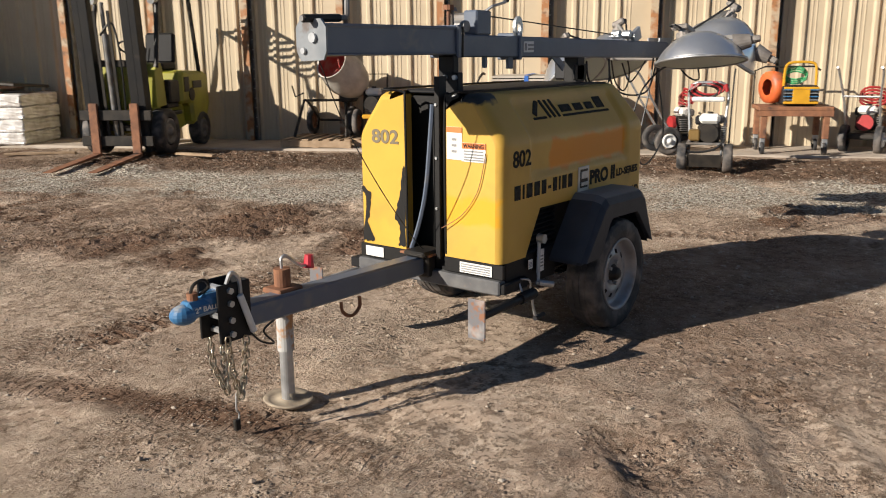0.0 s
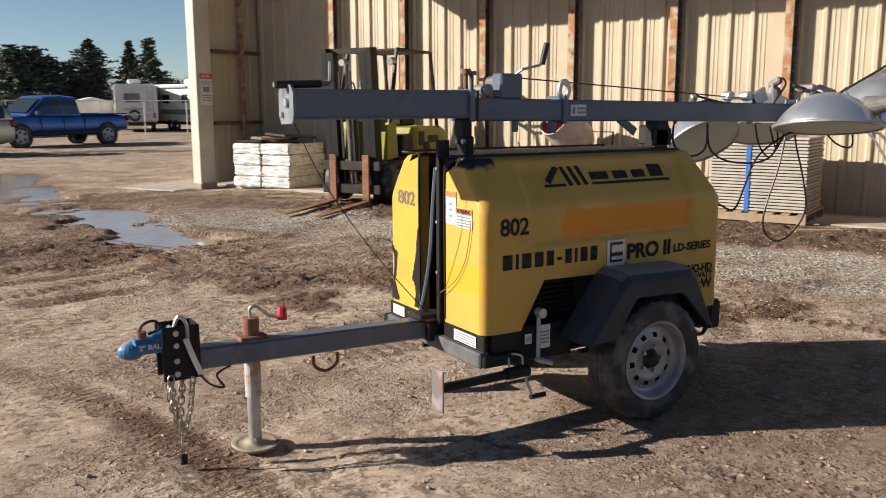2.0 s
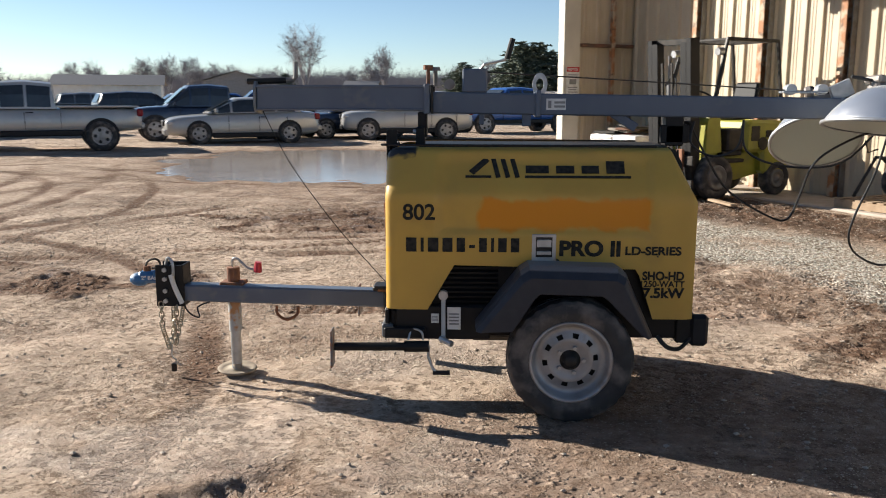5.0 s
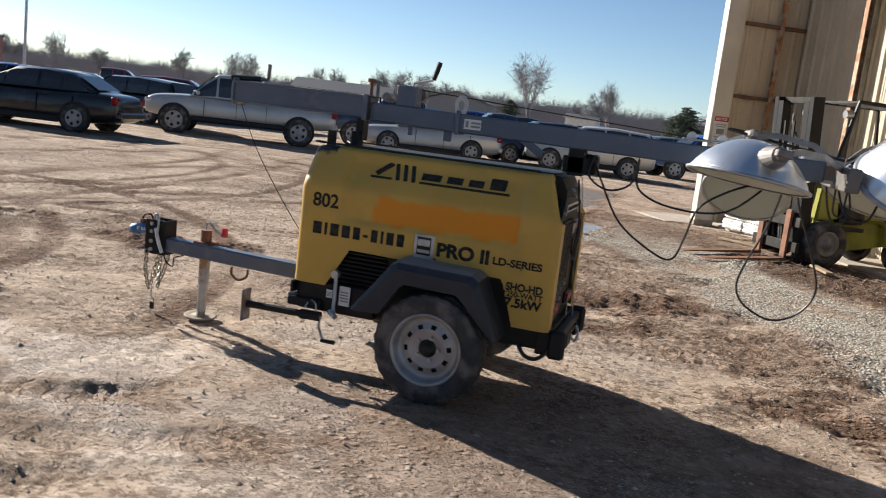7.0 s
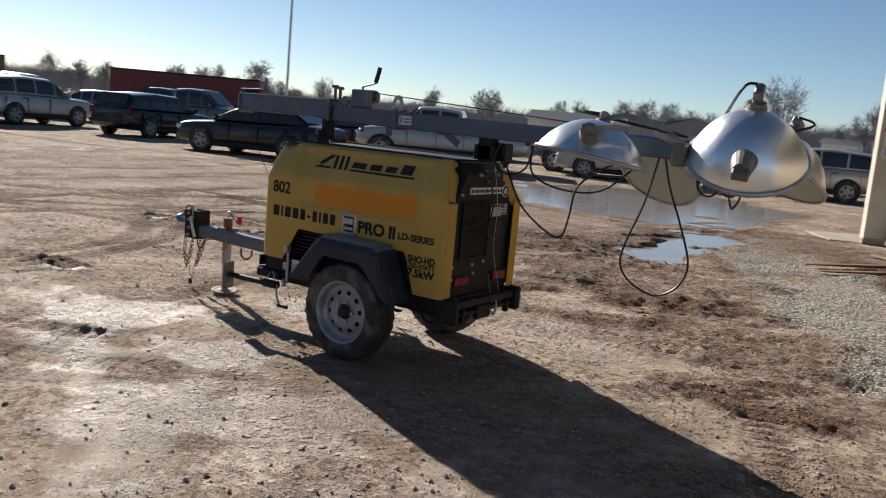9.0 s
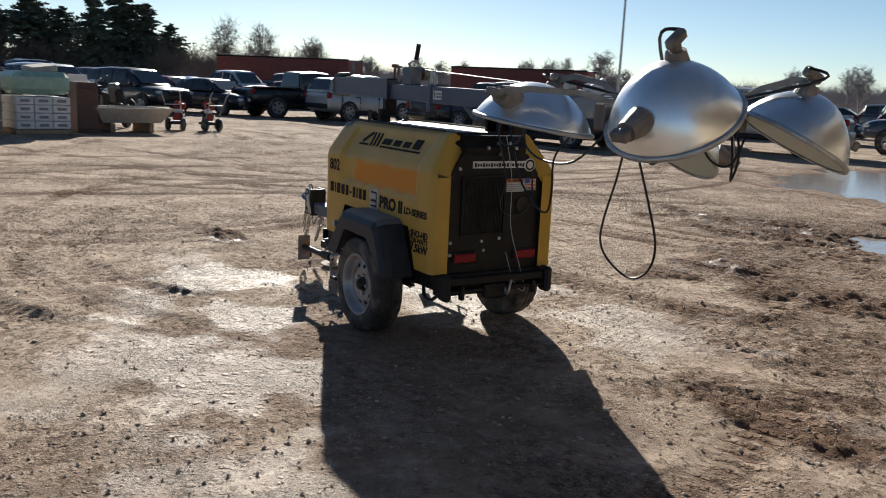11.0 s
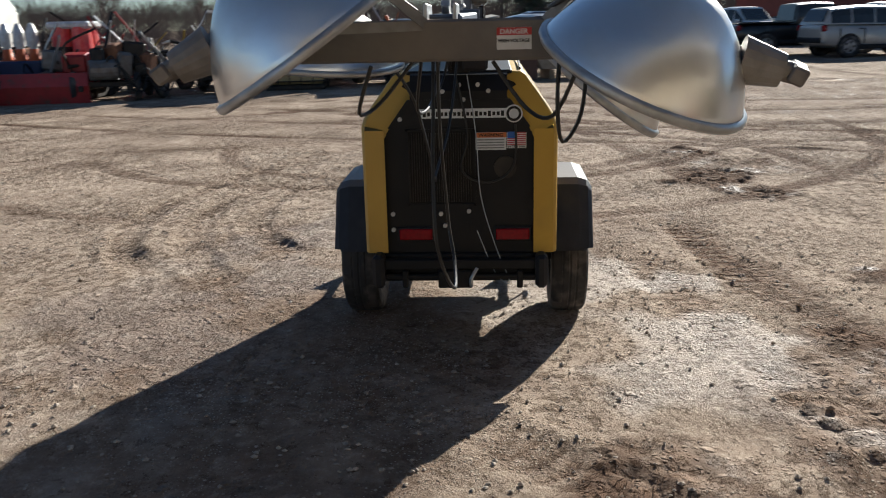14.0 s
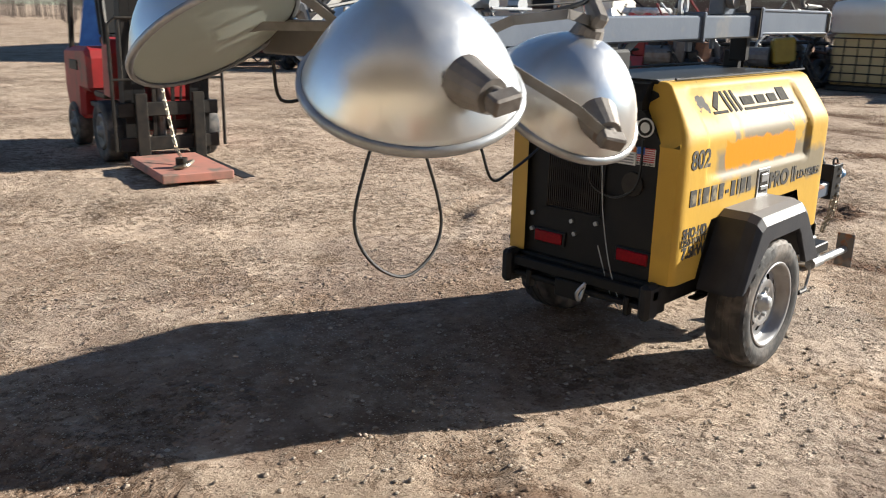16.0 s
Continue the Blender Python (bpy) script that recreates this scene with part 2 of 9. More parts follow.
def C(*rods, bm=None, seg=12):
    """Rods (p0, p1, r0[, r1]) as capped cylinders or cones, in one bmesh."""
    bm = bm or bmesh.new()
    for r in rods:
        p0, p1 = Vector(r[0]), Vector(r[1])
        d = p1 - p0
        q = d.to_track_quat("Z", "Y").to_matrix().to_4x4()
        bmesh.ops.create_cone(bm, cap_ends=True, segments=seg, radius1=r[2], radius2=r[3] if len(r) > 3 else r[2], depth=d.length,
                              matrix=Matrix.Translation((p0 + p1) / 2) @ q)
    return bm


def tube(points, r, bm=None, seg=7, smooth=True, close=False):
    """A round bar along a smooth line through the points."""
    bm = bm or bmesh.new()
    P = [Vector(p) for p in points]
    if smooth and len(P) > 2:
        Q = []
        n = len(P)
        for i in range(n - 1 if not close else n):
            a, b, c, d = P[i - 1] if (i or close) else P[0], P[i], P[(i + 1) % n], P[(i + 2) % n] if (i + 2 < n or close) else P[-1]
            for k in range(5):
                t = k / 5
                Q.append(0.5 * ((2 * b) + (c - a) * t + (2 * a - 5 * b + 4 * c - d) * t * t + (3 * b - a - 3 * c + d) * t ** 3))
        if not close:
            Q.append(P[-1])
        P = Q
    rings = []
    up = Vector((0.13, 0.21, 0.97))
    n = len(P)
    for i, p in enumerate(P):
        d = (P[(i + 1) % n] - P[i - 1]) if close else (P[min(i + 1, n - 1)] - P[max(i - 1, 0)])
        d.normalize()
        u = up - d * up.dot(d)
        if u.length < 1e-3:
            u = Vector((1, 0, 0)) - d * d.x
        u.normalize()
        up = u
        w = d.cross(u)
        rr = r[i * (len(r) - 1) // (n - 1)] if isinstance(r, (list, tuple)) else r
        rings.append([bm.verts.new(p + (u * math.cos(a) + w * math.sin(a)) * rr) for a in [2 * math.pi * k / seg for k in range(seg)]])
    for i in range(n if close else n - 1):
        A, Bq = rings[i], rings[(i + 1) % n]
        for k in range(seg):
            bm.faces.new((A[k], A[(k + 1) % seg], Bq[(k + 1) % seg], Bq[k]))
    if not close:
        bm.faces.new(rings[0][::-1])
        bm.faces.new(rings[-1])
    return bm


def prism(poly, axis, a, b, bm=None):
    """A polygon of two coordinates, drawn out along the axis ('x', 'y' or 'z') from a to b."""
    bm = bm or bmesh.new()
    def at(u, v, w):
        return {"x": (w, u, v), "y": (u, w, v), "z": (u, v, w)}[axis]
    A = [bm.verts.new(at(u, v, a)) for u, v in poly]
    Z = [bm.verts.new(at(u, v, b)) for u, v in poly]
    bm.faces.new(A[::-1])
    bm.faces.new(Z)
    n = len(poly)
    for i in range(n):
        bm.faces.new((A[i], A[(i + 1) % n], Z[(i + 1) % n], Z[i]))
    bmesh.ops.recalc_face_normals(bm, faces=bm.faces[:])
    return bm


def lathe(profile, m, seg=32, bm=None):
    """A profile of (radius, height) turned round the local z axis of the pose m."""
    bm = bm or bmesh.new()
    rings = []
    for r, h in profile:
        rings.append([bm.verts.new(m @ Vector((r * math.cos(2 * math.pi * k / seg), r * math.sin(2 * math.pi * k / seg), h))) for k in range(seg)])
    for i in range(len(rings) - 1):
        for k in range(seg):
            bm.faces.new((rings[i][k], rings[i][(k + 1) % seg], rings[i + 1][(k + 1) % seg], rings[i + 1][k]))
    return bm


def toward(p, d, spin=0):
    """A pose at p with its z axis along d."""
    return Matrix.Translation(p) @ Vector(d).to_track_quat("Z", "Y").to_matrix().to_4x4() @ pose(0, 0, 0, 0, 0, spin)


def letters(name, text, size, m, material, parent, width=None, label="", depth=0.0012, bold=0.026):
    """Words in the built-in font as a mesh; m's x runs along the line. width: the whole line's length."""
    cu = bpy.data.curves.new(name, "FONT")
    cu.body, cu.size, cu.extrude, cu.offset = text, size, depth, size * bold
    tmp = bpy.data.objects.new(name, cu)
    scene.collection.objects.link(tmp)
    bpy.context.view_layer.update()
    me = bpy.data.meshes.new_from_object(tmp.evaluated_get(bpy.context.evaluated_depsgraph_get()))
    bpy.data.objects.remove(tmp)
    co = np.empty(len(me.vertices) * 3)
    me.vertices.foreach_get("co", co)
    co = co.reshape(-1, 3)
    k = width / (co[:, 0].max() - co[:, 0].min()) if width else 1.0
    co[:, 0] = (co[:, 0] - co[:, 0].min()) * k
    me.vertices.foreach_set("co", co.ravel())
    me.materials.clear()
    me.materials.append(material)
    ob = new(name, me)
    ob.parent = parent
    ob.matrix_basis = m
    return tagged(ob, label)


def vnoise(x, y, seed=0):
    """Smooth value noise on arrays, about -1 to 1."""
    xi, yi = np.floor(x).astype(np.int64), np.floor(y).astype(np.int64)
    fx, fy = x - xi, y - yi
    fx, fy = fx * fx * (3 - 2 * fx), fy * fy * (3 - 2 * fy)
    def h(a, b):
        n = (a * 374761393 + b * 668265263 + seed * 974711) & 0x7FFFFFFF
        n = ((n ^ (n >> 13)) * 1274126177) & 0x7FFFFFFF
        return ((n ^ (n >> 16)) & 0xFFFF) / 32767.5 - 1
    return (h(xi, yi) * (1 - fx) + h(xi + 1, yi) * fx) * (1 - fy) + (h(xi, yi + 1) * (1 - fx) + h(xi + 1, yi + 1) * fx) * fy

# ---- ground ----
SHED = pose(0, 0, 0, 0, 0, -63.5)        # local x along the shed's wall, y into it, z up
SLAB_Z = 0.10


def smooth01(a, b, x):
    t = np.clip((x - a) / (b - a), 0, 1)
    return t * t * (3 - 2 * t)


RUTS = [  # arcs of tyre tracks: centre, radius, from and to angle, width, depth
    (-7.5, -1.0, 4.2, -70, 100, 0.19, 0.014), (-7.5, -1.0, 5.7, -70, 100, 0.19, 0.014),
    (-6.3, -0.5, 2.6, -90, 80, 0.19, 0.012), (0.0, 28.0, 17.0, 235, 300, 0.18, 0.02), (0.0, 28.0, 18.6, 235, 300, 0.18, 0.02),
    (-30.0, 4.0, 24.0, -35, 30, 0.2, 0.02), (-30.0, 4.0, 22.4, -35, 30, 0.2, 0.02), (-30.0, 4.0, 19.0, -35, 30, 0.2, 0.02), (-30.0, 4.0, 20.6, -35, 30, 0.2, 0.02),
    (-14.0, 6.0, 9.0, -60, 60, 0.16, 0.015), (-14.0, 6.0, 7.4, -60, 60, 0.16, 0.015),
]
PUDDLES = [  # centre, half sizes, turn
    (-4.0, 15.3, 3.3, 5.2, 8), (-0.85, 8.7, 2.7, 0.62, 96), (1.6, 26.5, 2.4, 0.7, 10), (3.6, 26.0, 1.2, 0.4, 0), (-0.5, 6.3, 0.7, 0.3, -60),
]
TREADS = [  # tyre tracks through points: width, depth
    ([(-0.5, -1.95), (-1.2, -2.38), (-1.9, -2.59), (-2.7, -2.63), (-3.6, -2.45), (-4.3, -2.25), (-5.1, -1.98), (-6.5, -1.24), (-8.5, 0.2)], 0.15, 0.04),
    ([(-0.3, -1.35), (-0.7, -1.64), (-1.17, -1.9), (-1.95, -2.13), (-2.7, -2.16), (-3.45, -1.96), (-4.1, -1.6), (-4.84, -1.15), (-6.2, 0.1)], 0.15, 0.04),
    ([(-1.0, -1.1), (-1.38, -1.44), (-1.86, -1.65), (-2.53, -1.74), (-3.2, -1.66), (-3.7, -1.3), (-4.1, -0.9), (-4.6, -0.2)], 0.14, 0.04),
    ([(-2.0, 1.4), (-0.19, 1.55), (0.71, 1.92), (1.3, 2.25), (2.4, 3.1)], 0.19, 0.028), ([(3.2, 1.45), (2.14, 1.42), (1.7, 1.67), (1.24, 2.03), (0.7, 2.47), (0.04, 3.05), (-0.3, 4.1), (-0.5, 6.2)], 0.2, 0.032),
    ([(1.0, 3.0), (0.75, 3.7), (0.3, 4.3), (-0.4, 4.9), (-1.3, 5.4)], 0.17, 0.024), ([(-3.4, 4.8), (-1.6, 5.0), (-0.2, 5.5), (1.2, 5.9)], 0.19, 0.03), ([(-4.2, 3.4), (-2.2, 3.9), (-0.6, 4.6), (1.0, 5.2)], 0.18, 0.026),
    ([(-3.0, 2.0), (-6.5, 1.4), (-9.5, 0.7), (-14, -1.5)], 0.19, 0.014), ([(-3.0, 3.4), (-6.5, 2.9), (-9.5, 2.2), (-14, 0.5)], 0.19, 0.014),
    ([(2.95, -1.9), (2.68, -0.93), (2.25, 0.12), (1.95, 0.95), (1.6, 1.9), (1.1, 3.4)], 0.2, 0.026),
    ([(1.2, -0.1), (1.8, 0.5), (2.2, 1.1), (2.9, 2.2)], 0.19, 0.027), ([(0.3, 1.35), (0.83, 1.28), (1.4, 1.38), (2.3, 1.75)], 0.19, 0.027),
    ([(-1.2, 1.0), (0.4, 1.15), (1.7, 1.7), (2.6, 2.9)], 0.19, 0.028),
    ([(-1.2, 1.55), (0.2, 1.7), (1.2, 2.3), (1.9, 3.4)], 0.19, 0.025),
    ([(-2.6, 3.4), (-1.0, 3.7), (0.4, 3.3), (1.4, 2.4)], 0.19, 0.02), ([(-3.2, 4.3), (-1.2, 4.6), (0.4, 4.2), (2.0, 2.9)], 0.19, 0.02),
    ([(-11.69, 2.1), (-12.17, 2.7), (-13.39, 3.9), (-15.21, 5.14), (-17.0, 5.69), (-18.5, 5.73), (-21.0, 5.0)], 0.26, 0.024), ([(-10.5, 0.6), (-11.6, 1.6), (-13.81, 2.97), (-15.1, 3.8), (-16.56, 4.51), (-18.6, 4.6)], 0.26, 0.024),
    ([(-11.0, 14.0), (-12.21, 9.2), (-13.0, 7.2), (-13.5, 5.73), (-12.78, 4.37), (-11.63, 3.06), (-10.34, 2.2), (-9.2, 1.95), (-8.54, 2.47), (-7.67, 3.22), (-6.7, 4.49), (-5.4, 7.2)], 0.24, 0.026),
    ([(-9.6, 14.5), (-13.86, 10.58), (-15.63, 9.57), (-18.21, 8.87), (-24.0, 8.6)], 0.28, 0.02), ([(-4.6, 6.6), (-6.1, 3.99), (-7.15, 2.88), (-8.13, 1.96), (-9.2, 0.6), (-11.5, -2.5)], 0.2, 0.024),
    ([(-3.5, 7.5), (-5.2, 4.4), (-6.4, 2.4), (-8.0, 0.4), (-10.2, -2.6)], 0.2, 0.02), ([(-7.0, -9.5), (-9.6, -4.5), (-12.2, -1.0), (-15.5, 1.0)], 0.24, 0.022),
    ([(-5.4, -9.5), (-8.0, -4.5), (-9.6, 0.5), (-10.2, 5.5), (-9.5, 11.0)], 0.2, 0.02), ([(-3.3, -9.5), (-5.6, -4.5), (-7.3, 0.5), (-7.9, 5.5), (-7.2, 11.0)], 0.2, 0.02),
]


DAMP = [  # damp churned patches: centre, half sizes
    (-0.8, 8.6, 0.9, 2.6), (0.2, 3.7, 1.4, 1.7), (1.3, 1.55, 1.0, 0.75), (2.0, 2.1, 0.9, 0.9), (0.8, 3.1, 0.9, 1.0), (2.0, 0.8, 0.7, 0.5), (-2.2, 5.6, 1.6, 1.0), (3.6, -0.6, 0.7, 0.5), (-3.2, -0.4, 0.7, 0.3), (3.4, 1.6, 0.8, 0.8), (-4.0, 2.2, 1.2, 0.6),
]


def tracks(x, y):
    """Depth profile and dark trace of all tyre tracks, and the way along and across the deepest one."""
    dz, damp_shade, along_, across_ = np.zeros(x.shape), np.zeros(x.shape), np.zeros(x.shape), np.zeros(x.shape)
    deepest = np.zeros(x.shape)
    wave = vnoise(x / 0.6, y / 0.6, 8)
    fade = smooth01(-0.5, 0.2, vnoise(x / 0.8, y / 0.8, 63))
    def press(ins, prof, q, dep, run, lug):
        nonlocal dz, damp_shade
        pressed = ins * (-dep * prof * (0.7 + 0.3 * lug) + dep * 0.4 * np.exp(-((np.abs(q) - 1.05) / 0.28) ** 2)) * (0.65 + 0.35 * wave)
        dz = np.where(np.abs(pressed) > np.abs(dz), pressed, dz)
        # colour trace: pressed wet mud, and shade of the tread relief painted in
        damp_shade = np.maximum(damp_shade, ins * prof * (0.8 + 0.25 * lug) * (0.85 + 0.35 * wave))
        deeper = ins * prof > deepest
        deepest[deeper], along_[deeper], across_[deeper] = (ins * prof)[deeper], run[deeper], q[deeper]
    for cx, cy, R, a0, a1, w, dep in RUTS:
        ang = np.degrees(np.arctan2(y - cy, x - cx)) % 360
        a = (ang - a0) % 360
        ins = smooth01(0, 6, a) * smooth01(0, 6, (a1 - a0) - a) * (a < (a1 - a0))
        q = (np.hypot(x - cx, y - cy) - R + 0.05 * vnoise(x / 1.3, y / 1.3, 33)) / w
        press(ins, np.exp(-(q * 1.4) ** 4), q, dep, np.radians(a) * R, 0.0)
    for line, w, dep in TREADS:
        best, run, side, base = np.full(x.shape, 9e9), np.zeros(x.shape), np.zeros(x.shape), 0.0
        for (x0, y0), (x1, y1) in zip(line[:-1], line[1:]):
            L = math.hypot(x1 - x0, y1 - y0)
            f = np.clip(((x - x0) * (x1 - x0) + (y - y0) * (y1 - y0)) / L ** 2, 0, 1)
            dd = np.hypot(x - x0 - f * (x1 - x0), y - y0 - f * (y1 - y0))
            near_ = dd < best
            run = np.where(near_, base + f * L, run)
            side = np.where(near_, np.sign((x1 - x0) * (y - y0) - (y1 - y0) * (x - x0)), side)
            best = np.minimum(best, dd)
            base += L
        q = side * (best + 0.03 * vnoise(x / 0.9, y / 0.9, 31)) / w
        ins = smooth01(0, 0.4, run) * smooth01(0, 0.4, base - run)
        lug = np.sign(np.sin(run / 0.0165 + 2.5 * np.abs(q) + 2.0 * vnoise(x / 0.24, y / 0.24, 61))) if dep > 0.0255 else 0.0
        press(ins, np.exp(-(q * 1.3) ** 4) * (0.6 + 0.4 * fade), q, dep, run, lug)
    return dz, damp_shade, along_, across_


def churned(x, y):
    """Where wheels have torn the dirt up: the band before the slab, a stretch behind the trailer."""
    n = 0.895 * x + 0.446 * y
    m = smooth01(4.4, 5.0, n + 0.35 * vnoise(x / 0.9, y / 0.9, 41)) * (1 - smooth01(5.9, 6.25, n)) * (1 - smooth01(6.5, 9.5, y))
    p = smooth01(-0.25, 0.35, vnoise(x / 1.1, y / 1.1, 42) + 0.4 * vnoise(x / 0.4, y / 0.4, 43))
    for cx, cy, rx, ry in DAMP:
        q = np.hypot((x - cx) / rx, (y - cy) / ry) + 0.45 * vnoise(x / 0.55, y / 0.55, 44) + 0.25 * vnoise(x / 0.2, y / 0.2, 45)
        m = np.maximum(m, (1 - smooth01(0.6, 1.1, q)) * (0.45 + 0.55 * p))
    return m


def ground_z(x, y, fine=True, hollow=True):
    x, y = np.asarray(x, float), np.asarray(y, float)
    n = 0.895 * x + 0.446 * y
    r = np.hypot(x, y)
    z = 0.085 * smooth01(3.2, 6.2, n) * (1 - smooth01(10.0, 14.0, y)) + 0.028 * vnoise(x / 9, y / 9, 1) * smooth01(3, 12, r) + 0.02 * vnoise(x / 2.1, y / 2.1, 2) * smooth01(1.5, 5, r)
    if fine:
        rough = 0.3 + 0.7 * smooth01(-0.2, 0.5, vnoise(x / 1.7, y / 1.7, 9))
        near = 1 - 0.75 * smooth01(5, 16, r)
        z += near * rough * (0.010 * vnoise(x / 0.31, y / 0.31, 3) + 0.008 * vnoise(x / 0.13, y / 0.13, 4) + 0.007 * np.abs(vnoise(x / 0.085, y / 0.085, 14)))
        z += churned(x, y) * (0.01 * vnoise(x / 0.34, y / 0.34, 5) + 0.016 * vnoise(x / 0.14, y / 0.2, 6) + 0.02 * np.abs(vnoise(x / 0.05 + y / 0.09, y / 0.11 - x / 0.16, 17)) + 0.03 * np.abs(vnoise(x / 0.085, y / 0.085, 16)))
    z += tracks(x, y)[0]
    if hollow:
        for cx, cy, a, b, turn in PUDDLES:
            c, s = math.cos(radians(turn)), math.sin(radians(turn))
            u, v = (c * (x - cx) + s * (y - cy)) / a, (-s * (x - cx) + c * (y - cy)) / b
            q = np.hypot(u, v) + (0.22 * vnoise(x / 1.1, y / 1.1, 12) + 0.12 * vnoise(x / 0.3, y / 0.3, 13) if b > 0.65 else 0.55 * vnoise(x / 0.6, y / 0.6, 12) + 0.4 * vnoise(x / 0.2, y / 0.2, 13))
            z -= 0.07 * (1 - smooth01(0.55, 1.3, q))
    wheel = np.exp(-((x) / 0.3) ** 2) * (np.exp(-((y + 0.57) / 0.22) ** 2) + np.exp(-((y - 0.57) / 0.22) ** 2)) + np.exp(-((x + 1.66) ** 2 + y ** 2) / 0.05)
    return z * (1 - 0.9 * np.clip(wheel, 0, 1))


def axis(lo, hi, step, far):
    mid = np.arange(lo, hi + step / 2, step)
    out, s, p = [], step, hi
    while p < far:
        s *= 1.06
        p += s
        out.append(p)
    low, s, p = [], step, lo
    while p > -far:
        s *= 1.06
        p -= s
        low.append(p)
    return np.array(low[::-1] + list(mid) + out)


gx, gy = axis(-6.4, 6.2, 0.027, 1500), axis(-4.3, 8.6, 0.027, 1500)
GX, GY = np.meshgrid(gx, gy)
GZ = ground_z(GX, GY)
nx, ny = len(gx), len(gy)
gv = np.stack([GX, GY, GZ], -1).reshape(-1, 3)
ii = (np.arange(ny - 1)[:, None] * nx + np.arange(nx - 1)[None, :]).ravel()
gf = np.stack([ii, ii + 1, ii + nx + 1, ii + nx], -1)
me = bpy.data.meshes.new("ground")
me.vertices.add(len(gv))
me.vertices.foreach_set("co", gv.ravel())
me.loops.add(gf.size)
me.loops.foreach_set("vertex_index", gf.ravel())
me.polygons.add(len(gf))
me.polygons.foreach_set("loop_start", np.arange(0, gf.size, 4))
me.polygons.foreach_set("loop_total", np.full(len(gf), 4))
me.update(calc_edges=True)
me.polygons.foreach_set("use_smooth", np.ones(len(gf), bool))
SLICK = [(0.6, 1.1, 1.0, 0.6), (-1.7, -0.9, 1.1, 0.6), (-0.5, -1.1, 0.8, 0.5), (-0.4, 0.4, 1.0, 0.5), (0.4, -1.7, 2.2, 0.8)]   # smooth wet skins: centre, half sizes
wet_skin = np.zeros(GX.shape)
for cx, cy, rx, ry in SLICK:
    wet_skin = np.maximum(wet_skin, 1 - smooth01(0.5, 1.1, np.hypot((GX - cx) / rx, (GY - cy) / ry) + 0.55 * vnoise(GX / 0.5, GY / 0.5, 51) + 0.35 * vnoise(GX / 0.16, GY / 0.16, 52)))
sl_ = me.attributes.new("slick", "FLOAT", "POINT")
sl_.data.foreach_set("value", wet_skin.ravel())
MOIST = [(0.5, -1.0, 2.3, 1.3, 0.5), (-0.4, 8.0, 2.6, 4.2, 0.62), (-3.5, 12.5, 5.5, 7.5, 0.45), (-11.5, 6.0, 6.0, 5.0, 0.4), (-8.0, -3.5, 3.0, 3.0, 0.3), (2.2, -2.6, 2.0, 1.2, 0.32)]   # moist brown stretches: centre, half sizes, strength
moist = np.zeros(GX.shape)
for cx, cy, rx, ry, most in MOIST:
    moist = np.maximum(moist, most * (1 - smooth01(0.45, 1.25, np.hypot((GX - cx) / rx, (GY - cy) / ry) + 0.35 * vnoise(GX / 0.7, GY / 0.7, 71) + 0.25 * vnoise(GX / 0.2, GY / 0.2, 72))))
mud = me.attributes.new("mud", "FLOAT", "POINT")
_, trace, along_, across_ = tracks(GX, GY)
# the tracks' trace darkens the colour for wet mud and for relief shade
mud.data.foreach_set("value", np.clip(np.maximum(np.maximum(churned(GX, GY), trace * (1 - 0.4 * smooth01(0.6, -0.6, GY) * smooth01(-6.5, -5.0, GX))), moist), 0, 1).ravel())
for key, values in (("trace", trace), ("along", along_), ("across", across_)):
    me.attributes.new(key, "FLOAT", "POINT").data.foreach_set("value", values.ravel())


